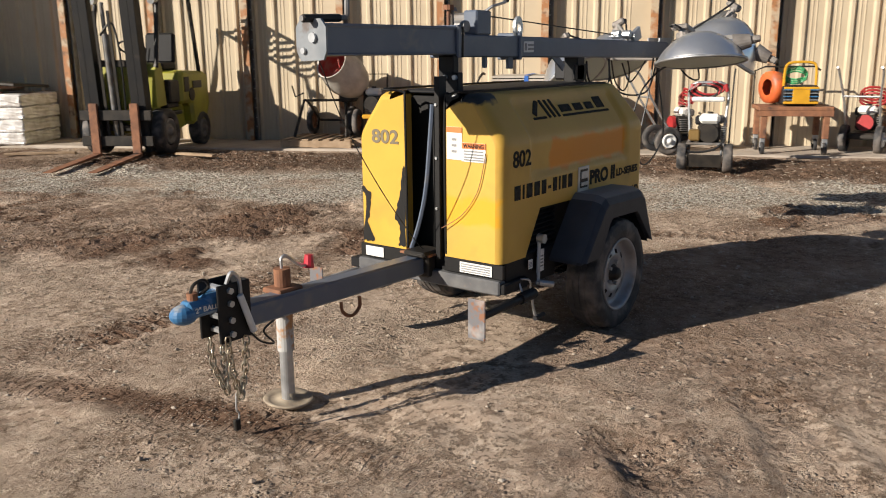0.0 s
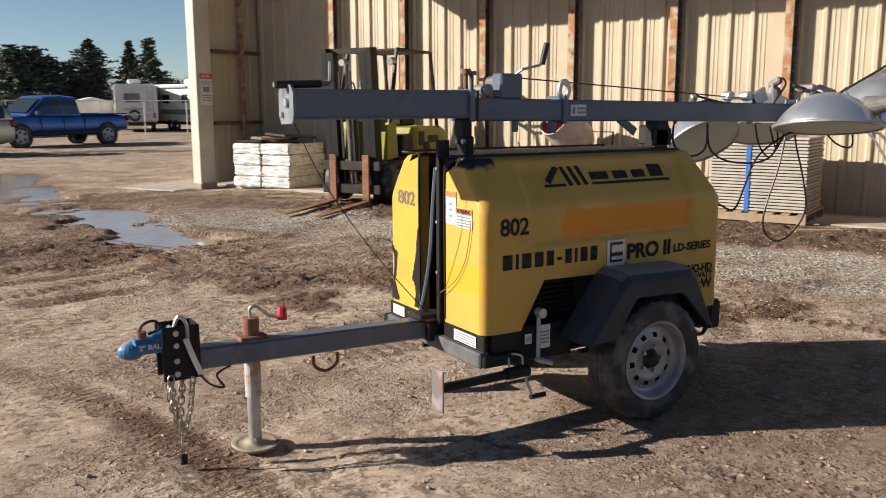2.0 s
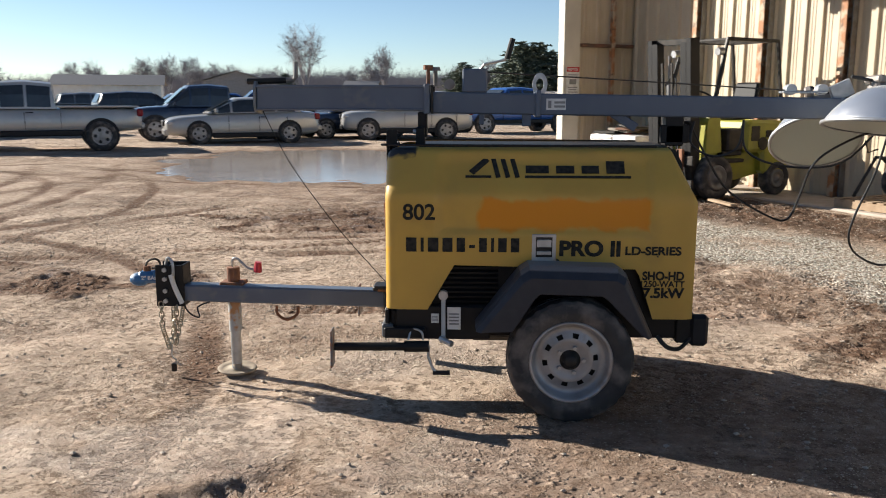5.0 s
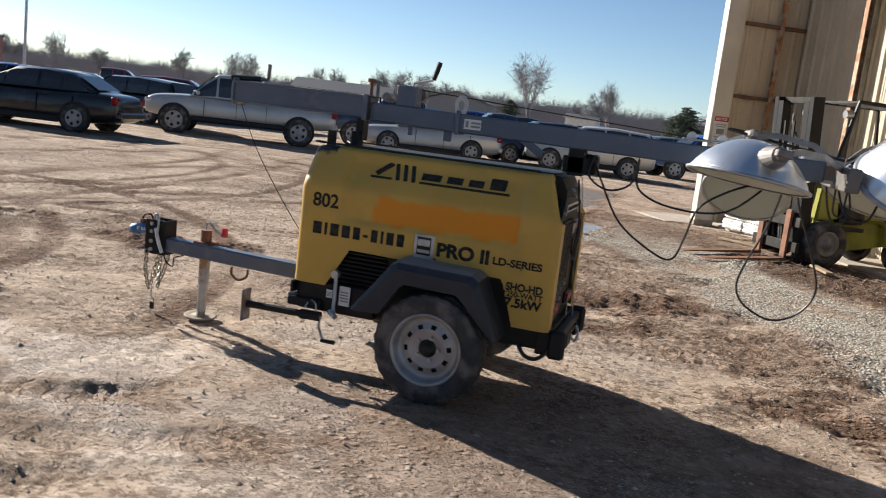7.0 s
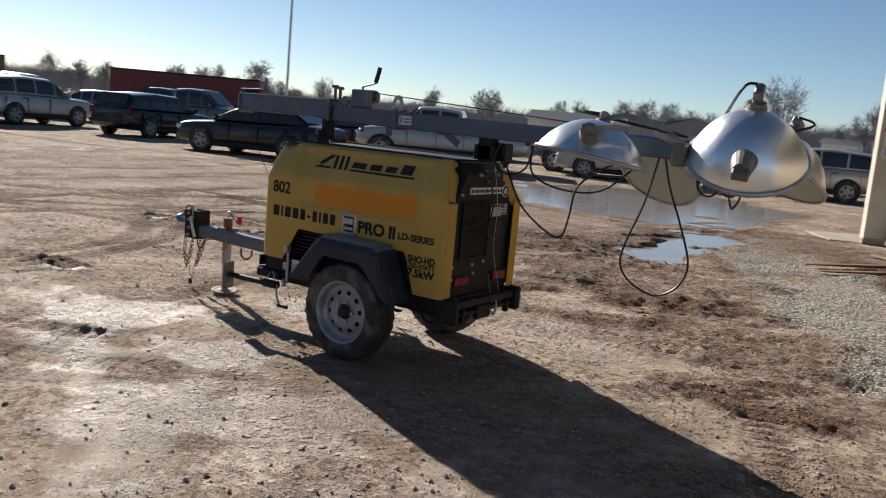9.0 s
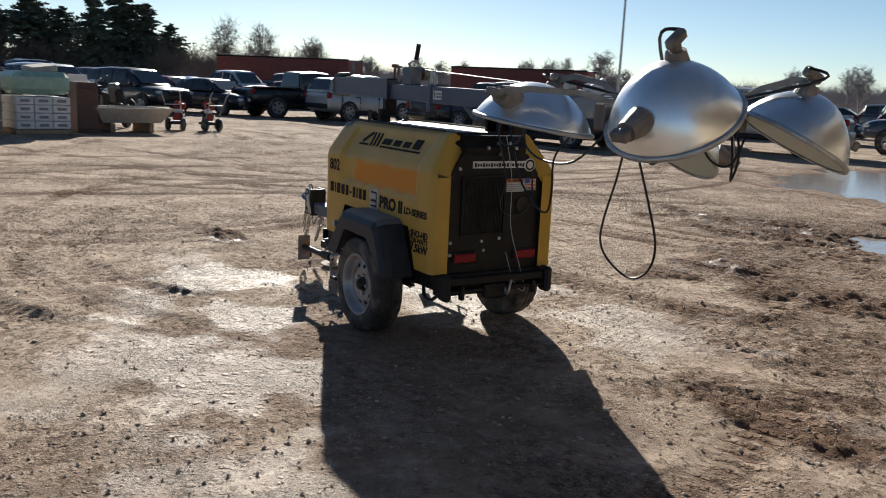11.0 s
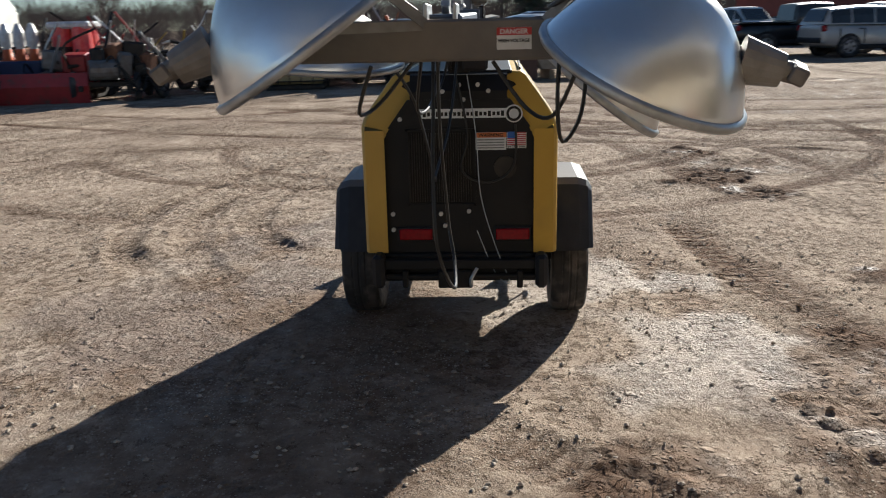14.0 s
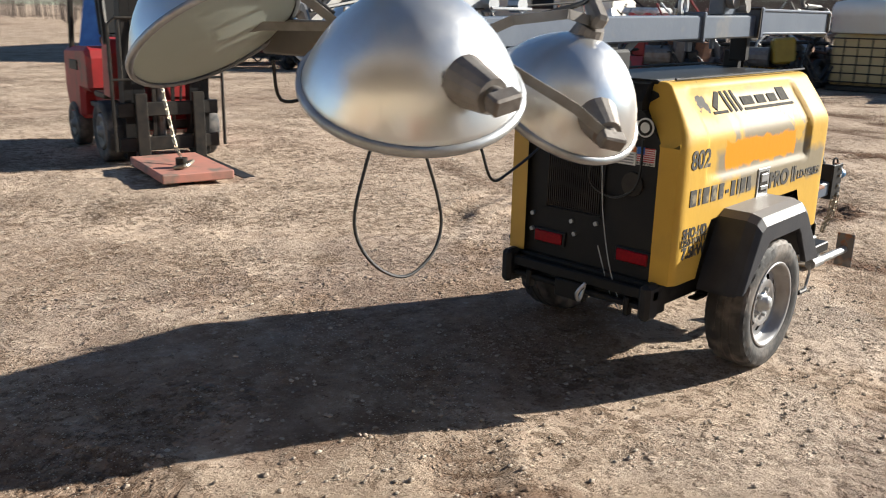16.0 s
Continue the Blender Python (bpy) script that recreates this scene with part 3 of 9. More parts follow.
def ground_material():
    m = bpy.data.materials.new("wet gravelly dirt")
    m.use_nodes = True
    nt = m.node_tree
    p = nt.nodes["Principled BSDF"]
    N, L = nt.nodes.new, nt.links.new
    tc = N("ShaderNodeTexCoord")
    def noise_(scale, detail=5, rough=0.55):
        n = N("ShaderNodeTexNoise")
        n.inputs["Scale"].default_value, n.inputs["Detail"].default_value, n.inputs["Roughness"].default_value = scale, detail, rough
        L(tc.outputs["Object"], n.inputs["Vector"])
        return n.outputs[0]
    def rng(v, a, b, c=0.0, d=1.0):
        r = N("ShaderNodeMapRange")
        for k, q in (("From Min", a), ("From Max", b), ("To Min", c), ("To Max", d)):
            r.inputs[k].default_value = q
        L(v, r.inputs["Value"])
        return r.outputs[0]
    def mix(f, a, b, kind="MIX"):
        x = N("ShaderNodeMix")
        x.data_type, x.blend_type = "RGBA", kind
        if isinstance(f, float):
            x.inputs["Factor"].default_value = f
        else:
            L(f, x.inputs["Factor"])
        for v, s in ((a, x.inputs["A"]), (b, x.inputs["B"])):
            if isinstance(v, tuple):
                s.default_value = (*v, 1)
            else:
                L(v, s)
        return x.outputs["Result"]
    def math_(op, a, b=None):
        x = N("ShaderNodeMath")
        x.operation = op
        for i, v in enumerate((a, b)):
            if v is None:
                continue
            if isinstance(v, (int, float)):
                x.inputs[i].default_value = v
            else:
                L(v, x.inputs[i])
        return x.outputs[0]
    def attr(key):
        x = N("ShaderNodeAttribute")
        x.attribute_name = key
        return x.outputs["Fac"]
    dry = mix(rng(noise_(2.2, 8, 0.7), 0.38, 0.62), (0.5, 0.39, 0.3), (0.345, 0.258, 0.192))
    dry = mix(rng(noise_(17, 8, 0.75), 0.5, 0.62), dry, (0.6, 0.485, 0.38))
    # flakes and crumbs of torn mud, thick in places
    thick = rng(noise_(0.8, 5, 0.6), 0.38, 0.62, 0.02, -0.05)
    flake = rng(math_("ADD", noise_(13, 10, 0.78), thick), 0.53, 0.553)
    crumb = rng(math_("ADD", noise_(46, 8, 0.8), thick), 0.572, 0.6)
    dry = mix(math_("MULTIPLY", flake, 0.75), dry, (0.2, 0.142, 0.1))
    dry = mix(math_("MULTIPLY", crumb, 0.7), dry, (0.14, 0.098, 0.07))
    wetness = rng(noise_(0.55, 6, 0.62), 0.53, 0.68)
    sep = N("ShaderNodeSeparateXYZ")
    L(tc.outputs["Object"], sep.inputs[0])
    low = rng(sep.outputs["Z"], -0.012, -0.045)
    at_ = N("ShaderNodeAttribute")
    at_.attribute_name = "mud"
    mud_ = at_.outputs["Fac"]
    wet = math_("MAXIMUM", math_("MULTIPLY", wetness, 0.55), low)
    wet = math_("MAXIMUM", wet, rng(math_("ADD", mud_, math_("MULTIPLY", math_("SUBTRACT", noise_(11, 6, 0.7), 0.5), 0.7)), 0.15, 0.75, 0.0, 0.9))
    damp_shade = mix(rng(noise_(9, 8, 0.7), 0.4, 0.62), (0.185, 0.108, 0.07), (0.095, 0.054, 0.035))
    col = mix(wet, dry, damp_shade)
    # stones: small pale chips
    vo = N("ShaderNodeTexVoronoi")
    vo.inputs["Scale"].default_value = 75
    L(tc.outputs["Object"], vo.inputs["Vector"])
    chips = math_("MULTIPLY", rng(vo.outputs["Distance"], 0.34, 0.2), rng(noise_(1.1, 5), 0.47, 0.58))
    chips = math_("MULTIPLY", chips, rng(vo.outputs["Color"], 0.45, 0.6))
    col = mix(math_("MULTIPLY", chips, 0.85), col, (0.68, 0.6, 0.5))
    # the pale gravel strip in front of the shed
    nn = N("ShaderNodeVectorMath")
    nn.operation = "DOT_PRODUCT"
    nn.inputs[1].default_value = (0.895, 0.446, 0)
    L(tc.outputs["Object"], nn.inputs[0])
    nd = math_("ADD", nn.outputs["Value"], math_("MULTIPLY", math_("SUBTRACT", noise_(0.9, 4), 0.5), 1.6))
    strip = math_("MULTIPLY", math_("MULTIPLY", rng(nd, 2.9, 3.2), rng(nd, 4.7, 4.4)), rng(sep.outputs["Y"], 10.0, 7.0))
    vg = N("ShaderNodeTexVoronoi")
    vg.inputs["Scale"].default_value = 34
    L(tc.outputs["Object"], vg.inputs["Vector"])
    gravel = mix(rng(vg.outputs["Color"], 0.2, 0.8), (0.5, 0.46, 0.39), (0.82, 0.77, 0.68))
    gravel = mix(rng(vg.outputs["Distance"], 0.42, 0.7), gravel, (0.2, 0.16, 0.12))
    strip = math_("MULTIPLY", strip, rng(noise_(1.3, 7, 0.65), 0.37, 0.53))
    col = mix(strip, col, gravel)
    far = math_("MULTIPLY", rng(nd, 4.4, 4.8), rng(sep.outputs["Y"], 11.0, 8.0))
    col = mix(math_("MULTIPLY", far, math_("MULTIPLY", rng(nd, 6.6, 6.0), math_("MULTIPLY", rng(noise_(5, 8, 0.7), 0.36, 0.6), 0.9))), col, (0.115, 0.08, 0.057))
    L(col, p.inputs["Base Color"])
    shine = math_("MULTIPLY", math_("MAXIMUM", math_("SUBTRACT", wet, math_("MULTIPLY", attr("trace"), 1.2)), 0.0), rng(noise_(3, 6, 0.65), 0.5, 0.66))
    sk = N("ShaderNodeAttribute")
    sk.attribute_name = "slick"
    slick = rng(math_("ADD", sk.outputs["Fac"], math_("MULTIPLY", math_("SUBTRACT", noise_(4, 6, 0.7), 0.5), 0.9)), 0.25, 1.0, 0.85, 0.64)
    L(math_("MINIMUM", rng(slick, 0.64, 0.85, 0.66, 0.97), rng(shine, 0.0, 1.0, 0.97, 0.36)), p.inputs["Roughness"])
    L(math_("MAXIMUM", rng(shine, 0.0, 1.0, 0.08, 0.4), rng(slick, 0.85, 0.64, 0.08, 0.32)), p.inputs["Specular IOR Level"])
    b1 = N("ShaderNodeBump")
    b1.inputs["Distance"].default_value = 0.052
    hgt = math_("ADD", math_("MULTIPLY", noise_(30, 8, 0.75), rng(noise_(0.9, 5, 0.6), 0.42, 0.6, 0.12, 0.7)), math_("MULTIPLY", chips, 0.4))
    hgt = math_("ADD", hgt, math_("ADD", math_("MULTIPLY", flake, 0.6), math_("MULTIPLY", crumb, 0.25)))
    hgt = math_("ADD", hgt, math_("MULTIPLY", strip, rng(vg.outputs["Distance"], 0.5, 0.1)))
    # clods: lumps of two sizes where the dirt is torn
    for size, amount, lo in ((21, 0.75, 0.5), (48, 0.42, 0.42)):
        vc = N("ShaderNodeTexVoronoi")
        vc.inputs["Scale"].default_value = size
        warp = N("ShaderNodeVectorMath")
        warp.operation = "MULTIPLY_ADD"
        nzc = N("ShaderNodeTexNoise")
        nzc.inputs["Scale"].default_value = size * 1.3
        L(tc.outputs["Object"], nzc.inputs["Vector"])
        L(nzc.outputs["Color"], warp.inputs[0])
        warp.inputs[1].default_value = (0.5 / size, 0.5 / size, 0.0)
        L(tc.outputs["Object"], warp.inputs[2])
        L(warp.outputs[0], vc.inputs["Vector"])
        lump = math_("MULTIPLY", rng(vc.outputs["Distance"], 0.5, 0.12), rng(vc.outputs["Color"], 0.45, 0.7))
        torn = math_("MAXIMUM", rng(noise_(1.1, 5, 0.6), lo + 0.05, lo + 0.13), rng(mud_, 0.2, 0.6))
        hgt = math_("ADD", hgt, math_("MULTIPLY", math_("MULTIPLY", lump, torn), amount))
    # tread bars pressed across the tracks, slanting back from the middle
    slant = math_("ADD", math_("MULTIPLY", attr("along"), 19.0), math_("MULTIPLY", math_("ABSOLUTE", attr("across")), 0.8))
    slant = math_("ADD", slant, math_("MULTIPLY", math_("SUBTRACT", noise_(2.5, 4, 0.6), 0.5), 1.4))
    bars = rng(math_("SINE", math_("MULTIPLY", slant, 6.2832)), -0.25, 0.25)
    hgt = math_("ADD", hgt, math_("MULTIPLY", math_("MULTIPLY", bars, rng(attr("trace"), 0.35, 0.75)), math_("MULTIPLY", rng(noise_(1.9, 4, 0.6), 0.4, 0.55), 0.55)))
    L(hgt, b1.inputs["Height"])
    L(b1.outputs[0], p.inputs["Normal"])
    return m


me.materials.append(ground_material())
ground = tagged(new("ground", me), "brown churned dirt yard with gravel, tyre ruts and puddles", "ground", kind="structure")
WATER = mat("muddy puddle water", (0.3, 0.255, 0.215), 0.13, color2=(0.36, 0.31, 0.265), scale=1.2, bump=0.004, bump_scale=2.2, spec=0.8)
for cx, cy, a, b, turn in PUDDLES:
    # a level sheet that ends where the hollow's rim rises above it
    c, s = math.cos(radians(turn)), math.sin(radians(turn))
    around = np.arange(0, 6.28, 0.1)
    rim_z = ground_z(cx + 1.12 * (a * np.cos(around) * c - b * np.sin(around) * s), cy + 1.12 * (a * np.cos(around) * s + b * np.sin(around) * c), False, False)
    level = float(np.percentile(rim_z, 12)) - (0.022 if b > 1 else 0.04)
    step = 0.14 if b > 1 else 0.05
    us, vs_ = np.arange(-a * 1.3, a * 1.3, step), np.arange(-b * 1.3, b * 1.3, step)
    U_, V_ = np.meshgrid(us, vs_)
    X_, Y_ = cx + U_ * c - V_ * s, cy + U_ * s + V_ * c
    under = (ground_z(X_, Y_) < level) & (np.hypot(U_ / a, V_ / b) < 1.27)
    number, verts, faces = {}, [], []
    def corner(i, j):
        if (i, j) not in number:
            number[i, j] = len(verts)
            verts.append((float(X_[j, i]), float(Y_[j, i]), level))
        return number[i, j]
    for j in range(len(vs_) - 1):
        for i in range(len(us) - 1):
            if under[j:j + 2, i:i + 2].any():
                faces.append((corner(i, j), corner(i + 1, j), corner(i + 1, j + 1), corner(i, j + 1)))
    if faces:
        tagged(raw("water", verts, faces, WATER), "shallow muddy puddle in a hollow of the yard", "puddle", kind="structure")
# loose stones and clods, too many to count
rng_ = np.random.default_rng(5)
sv, sf = [], []
ico = [(0, 0, 1), (0.9, 0, 0.3), (0.25, 0.85, 0.35), (-0.75, 0.5, 0.25), (-0.7, -0.55, 0.3), (0.3, -0.85, 0.2), (0, 0, -0.6)]
icf = [(0, 1, 2), (0, 2, 3), (0, 3, 4), (0, 4, 5), (0, 5, 1), (6, 2, 1), (6, 3, 2), (6, 4, 3), (6, 5, 4), (6, 1, 5)]
SX, SY = rng_.uniform(-5.5, 6.5, 52000), rng_.uniform(-4.8, 8.0, 52000)
SZ, SN = ground_z(SX, SY), vnoise(SX / 1.3, SY / 1.3, 21)
for x, y, gz, patchy in zip(SX, SY, SZ, SN):
    n = 0.895 * x + 0.446 * y
    if n > 6.2 or (n < 2.9 and patchy < 0.1 and rng_.random() > 0.22):
        continue
    r = 0.0032 + 0.011 * rng_.random() ** 5
    z = gz + r * 0.2
    a = rng_.uniform(0, 6.3)
    q = [r * rng_.uniform(0.7, 1.4) for _ in range(3)]
    o = len(sv)
    sv += [(x + q[0] * (i * math.cos(a) - j * math.sin(a)), y + q[1] * (i * math.sin(a) + j * math.cos(a)), z + q[2] * 0.7 * w) for i, j, w in ico]
    sf += [tuple(o + i for i in f) for f in icf]
STONE = mat("pale dusty stone", (0.5, 0.43, 0.35), 0.85, color2=(0.33, 0.26, 0.2), scale=4)
tagged(raw("gravel", sv, sf, STONE), "small stones and clods scattered on the dirt", "gravel", kind="stuff")

# clods of torn mud, too many to count
cv, cf = [], []
CX, CY = rng_.uniform(-6.0, 5.5, 30000), rng_.uniform(-4.4, 7.5, 30000)
CZ, CM = ground_z(CX, CY), np.maximum(churned(CX, CY), 0.55 * smooth01(0.1, 0.6, vnoise(CX / 0.9, CY / 0.9, 23)))
for x, y, gz, torn in zip(CX, CY, CZ, CM):
    if torn * 0.16 < rng_.random():
        continue
    r = 0.005 + 0.014 * rng_.random() ** 5
    a, o = rng_.uniform(0, 6.3), len(cv)
    q = [r * rng_.uniform(0.6, 1.5) for _ in range(3)]
    cv += [(x + q[0] * (i * math.cos(a) - j * math.sin(a)), y + q[1] * (i * math.sin(a) + j * math.cos(a)), gz + q[2] * 0.7 * w) for i, j, w in ico]
    cf += [tuple(o + i for i in f) for f in icf]
CLOD = mat("torn brown mud", (0.19, 0.135, 0.095), 0.9, color2=(0.3, 0.22, 0.16), scale=3, spec=0.2)
tagged(raw("mud_clods", cv, cf, CLOD), "brown clods of torn mud lying on the yard", "mud", kind="stuff")

# ---- the shed ----
POSTS = [-7.65, -6.2, -4.74, -3.31, -1.86, -0.43, 1.0, 2.5, 3.95, 5.4]
WALL_N, WALL_TOP = 7.5, 5.4


def sheet_profile(a, b, pitch=0.29, h=0.034):
    """Ribbed sheet from a to b: (along, out) points; out is towards the yard."""
    pts, x = [(a, 0.0)], a
    while x + pitch <= b + 1e-6:
        for u, o in ((0.05, 0), (0.075, h), (0.115, h), (0.14, 0), (0.185, 0), (0.19, 0.006), (0.2, 0.006), (0.205, 0), (0.24, 0), (0.245, 0.006), (0.255, 0.006), (0.26, 0)):
            pts.append((x + u, o))
        x += pitch
    pts.append((b, 0.0))
    return pts


def sheet(bm, a, b, z0, z1, place):
    pr = sheet_profile(a, b)
    rows = [[bm.verts.new(place(u, o, z)) for u, o in pr] for z in (z0, z1)]
    for i in range(len(pr) - 1):
        bm.faces.new((rows[0][i], rows[0][i + 1], rows[1][i + 1], rows[1][i]))


wall = tagged(new("wall_shed"), "cream ribbed metal shed wall with rusty steel columns", "wall", kind="structure")
wall.matrix_basis = SHED
ends = [-9.5] + POSTS + [7.0]
for a, b in zip(ends[:-1], ends[1:]):
    bm = bmesh.new()
    sheet(bm, a, b, SLAB_Z, WALL_TOP, lambda u, o, z: (u, WALL_N - o, z))
    part("wall_panel", bm, WALLP, wall)
part("wall_backing", B((-1.25, WALL_N + 0.1, 2.7, 16.5, 0.1, 5.4), bevel=0), WALLP, wall)
for s in POSTS:
    col = part("column", B((s, WALL_N - 0.175, 2.7, 0.10, 0.012, 5.3), (s + 0.004, WALL_N - 0.10, 2.7, 0.012, 0.14, 5.3), bevel=0.002), RUSTCOL, wall, "rusty steel column with peeling cream paint")
    part("side_plate", B((s + 0.10, WALL_N - 0.085, 2.7, 0.012, 0.10, 5.3), (s + 0.055, WALL_N - 0.045, 2.7, 0.09, 0.012, 5.3), bevel=0.002), MIDSTEEL, col)
    part("bolt_line", B(*[(s + 0.055, WALL_N - 0.053, z, 0.014, 0.008, 0.014) for z in np.arange(0.3, 5.2, 0.14)], bevel=0), LABEL, col)
# the wing wall that stands out at the corner, girts on its inner side
wing = tagged(new("wall_wing"), "cream metal wing wall with dark rusty girts", "wall", kind="structure")
wing.matrix_basis = SHED
bm = bmesh.new()
sheet(bm, 6.05, WALL_N, 0.12, WALL_TOP, lambda u, o, z: (-9.52 + o * 0.5, u, z))
part("wall_panel", bm, WALLP, wing)
part("backing", B((-9.6, 6.78, 2.75, 0.06, 1.42, 5.26), bevel=0), WALLP, wing)
for z in (1.15, 2.36, 3.6, 4.8):
    part("girt", B((-9.45, 6.9, z, 0.07, 1.12, 0.06), bevel=0.004), GIRT, wing)
part("post", B((-9.44, 7.0, 2.75, 0.09, 0.07, 5.2), bevel=0.004), RUSTCOL, wing)
part("corner_trim", B((-9.56, 6.16, 2.72, 0.20, 0.33, 5.3), bevel=0.01), TRIMW, wing, "pale cream corner trim")
part("footing", B((-9.56, 6.16, 0.08, 0.24, 0.36, 0.14), bevel=0.02), CONCRETE, wing)
# canopy above, roof and the closed rest of the shed
canopy = tagged(new("canopy"), "flat metal canopy above the shed wall", "canopy", kind="structure")
canopy.matrix_basis = SHED
part("canopy_sheet", B((0.2, 6.55, 4.05, 15.4, 1.85, 0.06), bevel=0.01), TRIMW, canopy)
part("fascia", B((0.2, 5.6, 4.0, 15.4, 0.05, 0.2), bevel=0.01), TRIMW, canopy)
shell = tagged(new("shed_shell"), "back walls and roof of the cream shed", "building", kind="structure")
shell.matrix_basis = SHED
part("roof", B((-1.2, 12.5, 5.48, 17.2, 10.6, 0.12, 0, 0, 0), bevel=0.02), TRIMW, shell)
part("end_wall", B((7.05, 12.5, 2.7, 0.1, 10.0, 5.4), (-9.6, 12.5, 2.7, 0.1, 10.0, 5.4), bevel=0), WALLP, shell)
part("back_wall", B((-1.25, 17.5, 2.7, 16.6, 0.1, 5.4), bevel=0), WALLP, shell)
sign = thing("notice_sign", SHED @ pose(-9.45, 6.18, 1.72), "white notice sign with a red band on the cream corner", "sign")
part("board", B((0.003, 0, 0, 0.006, 0.27, 0.52), bevel=0.002), LABEL, sign)
part("band", B((0.008, 0, 0.215, 0.004, 0.26, 0.085), bevel=0), LABELR, sign)
letters("heading", "NOTICE", 0.06, pose(0.0105, -0.105, 0.195, 90, 0, 90), LABEL, sign, width=0.2)
part("print", B(*[(0.008, 0, z, 0.004, 0.2 - 0.03 * (k % 2), 0.016) for k, z in enumerate((0.12, 0.085, -0.1, -0.14, -0.18))], (0.008, 0, 0.0, 0.004, 0.14, 0.09), bevel=0), INKGREY, sign)
slab = tagged(part("pavement", B((-1.0, 6.98, 0.02, 16.6, 1.24, 0.17), bevel=0.02), CONCRETE), "worn concrete slab along the shed wall", "slab", kind="structure")
slab.matrix_basis = SHED
apron = tagged(part("pavement", B((-10.35, 7.1, -0.012, 1.5, 3.2, 0.13), bevel=0.02), CONCRETE), "dusty concrete apron at the shed corner", "slab", kind="structure")
apron.matrix_basis = SHED

# ---- the light tower trailer ----
TR = thing("light_tower_trailer", Matrix(), "yellow towable light tower with grey folded mast, parked on the dirt", "light tower", size=0.87)
YC = -0.025


def yellow_material(side):
    """Old paint with a fresh orange patch; on the far side decals are worn through to grey."""
    m = YELLOW.copy()
    m.name = "faded yellow paint " + side
    nt = m.node_tree
    p = nt.nodes["Principled BSDF"]
    N, L = nt.nodes.new, nt.links.new
    old = p.inputs["Base Color"].links[0].from_socket
    tc = N("ShaderNodeTexCoord")
    nz = N("ShaderNodeTexNoise")
    nz.inputs["Scale"].default_value, nz.inputs["Detail"].default_value = 9, 4
    L(tc.outputs["Object"], nz.inputs["Vector"])
    sp = N("ShaderNodeSeparateXYZ")
    L(tc.outputs["Object"], sp.inputs[0])
    def M(op, a, b):
        x = N("ShaderNodeMath")
        x.operation = op
        for i, v in enumerate((a, b)):
            if isinstance(v, (int, float)):
                x.inputs[i].default_value = v
            else:
                L(v, x.inputs[i])
        return x.outputs[0]
    wob = M("MULTIPLY", M("SUBTRACT", nz.outputs[0], 0.5), 0.10)
    def boxed(cx, cz, hx, hz, soft=0.012):
        dx = M("SUBTRACT", M("ABSOLUTE", M("SUBTRACT", M("ADD", sp.outputs["X"], wob), cx), 0), hx)
        dz = M("SUBTRACT", M("ABSOLUTE", M("SUBTRACT", M("ADD", sp.outputs["Z"], wob), cz), 0), hz)
        r = N("ShaderNodeMapRange")
        r.inputs["From Min"].default_value, r.inputs["From Max"].default_value = soft, -soft
        L(M("MAXIMUM", dx, dz), r.inputs["Value"])
        return r.outputs[0]
    def over(f, a, c):
        x = N("ShaderNodeMix")
        x.data_type = "RGBA"
        L(f, x.inputs["Factor"])
        L(a, x.inputs["A"])
        x.inputs["B"].default_value = (*c, 1)
        return x.outputs["Result"]
    if side == "near":
        p.inputs["Coat Weight"].default_value, p.inputs["Coat Roughness"].default_value = 0.35, 0.3
        col = over(boxed(-0.03, 1.05, 0.44, 0.075), old, (0.64, 0.235, 0.001))
        col = over(boxed(-0.97, 0.80, 0.03, 0.07), col, (0.64, 0.33, 0.02))
        col = over(boxed(-0.90, 1.375, 0.09, 0.03, 0.008), col, (0.02, 0.02, 0.02))
    else:
        n2 = N("ShaderNodeTexNoise")
        n2.inputs["Scale"].default_value, n2.inputs["Detail"].default_value = 4.5, 4
        L(tc.outputs["Object"], n2.inputs["Vector"])
        r = N("ShaderNodeMapRange")
        r.inputs["From Min"].default_value, r.inputs["From Max"].default_value = 0.41, 0.44
        L(n2.outputs[0], r.inputs["Value"])
        p.inputs["Specular IOR Level"].default_value = 0.15
        worn = M("MULTIPLY", boxed(-0.3, 1.16, 0.36, 0.09, 0.02), r.outputs[0])
        worn = M("MAXIMUM", worn, boxed(-0.4, 0.925, 0.5, 0.075, 0.02))
        worn = M("MAXIMUM", worn, M("MULTIPLY", boxed(-0.2, 1.0, 0.5, 0.06, 0.02), r.outputs[0]))
        worn = M("MAXIMUM", worn, boxed(-0.3, 1.275, 0.3, 0.035, 0.03))
        # runs where the solvent dripped
        for dx in (0.12, 0.02, -0.12):
            worn = M("MAXIMUM", worn, boxed(dx, 1.14, 0.028, 0.09, 0.012))
        col = over(M("MULTIPLY", worn, 0.88), old, (0.2, 0.185, 0.15))
        col = over(boxed(-0.16, 1.05, 0.38, 0.062, 0.006), col, (0.64, 0.25, 0.001))
    # chips down to the black primer
    n3 = N("ShaderNodeTexNoise")
    n3.inputs["Scale"].default_value, n3.inputs["Detail"].default_value = 5, 5
    L(tc.outputs["Object"], n3.inputs["Vector"])
    r3 = N("ShaderNodeMapRange")
    r3.inputs["From Min"].default_value, r3.inputs["From Max"].default_value = 0.74, 0.75
    L(n3.outputs[0], r3.inputs["Value"])
    col = over(r3.outputs[0], col, (0.03, 0.028, 0.025))
    L(col, p.inputs["Base Color"])
    return m


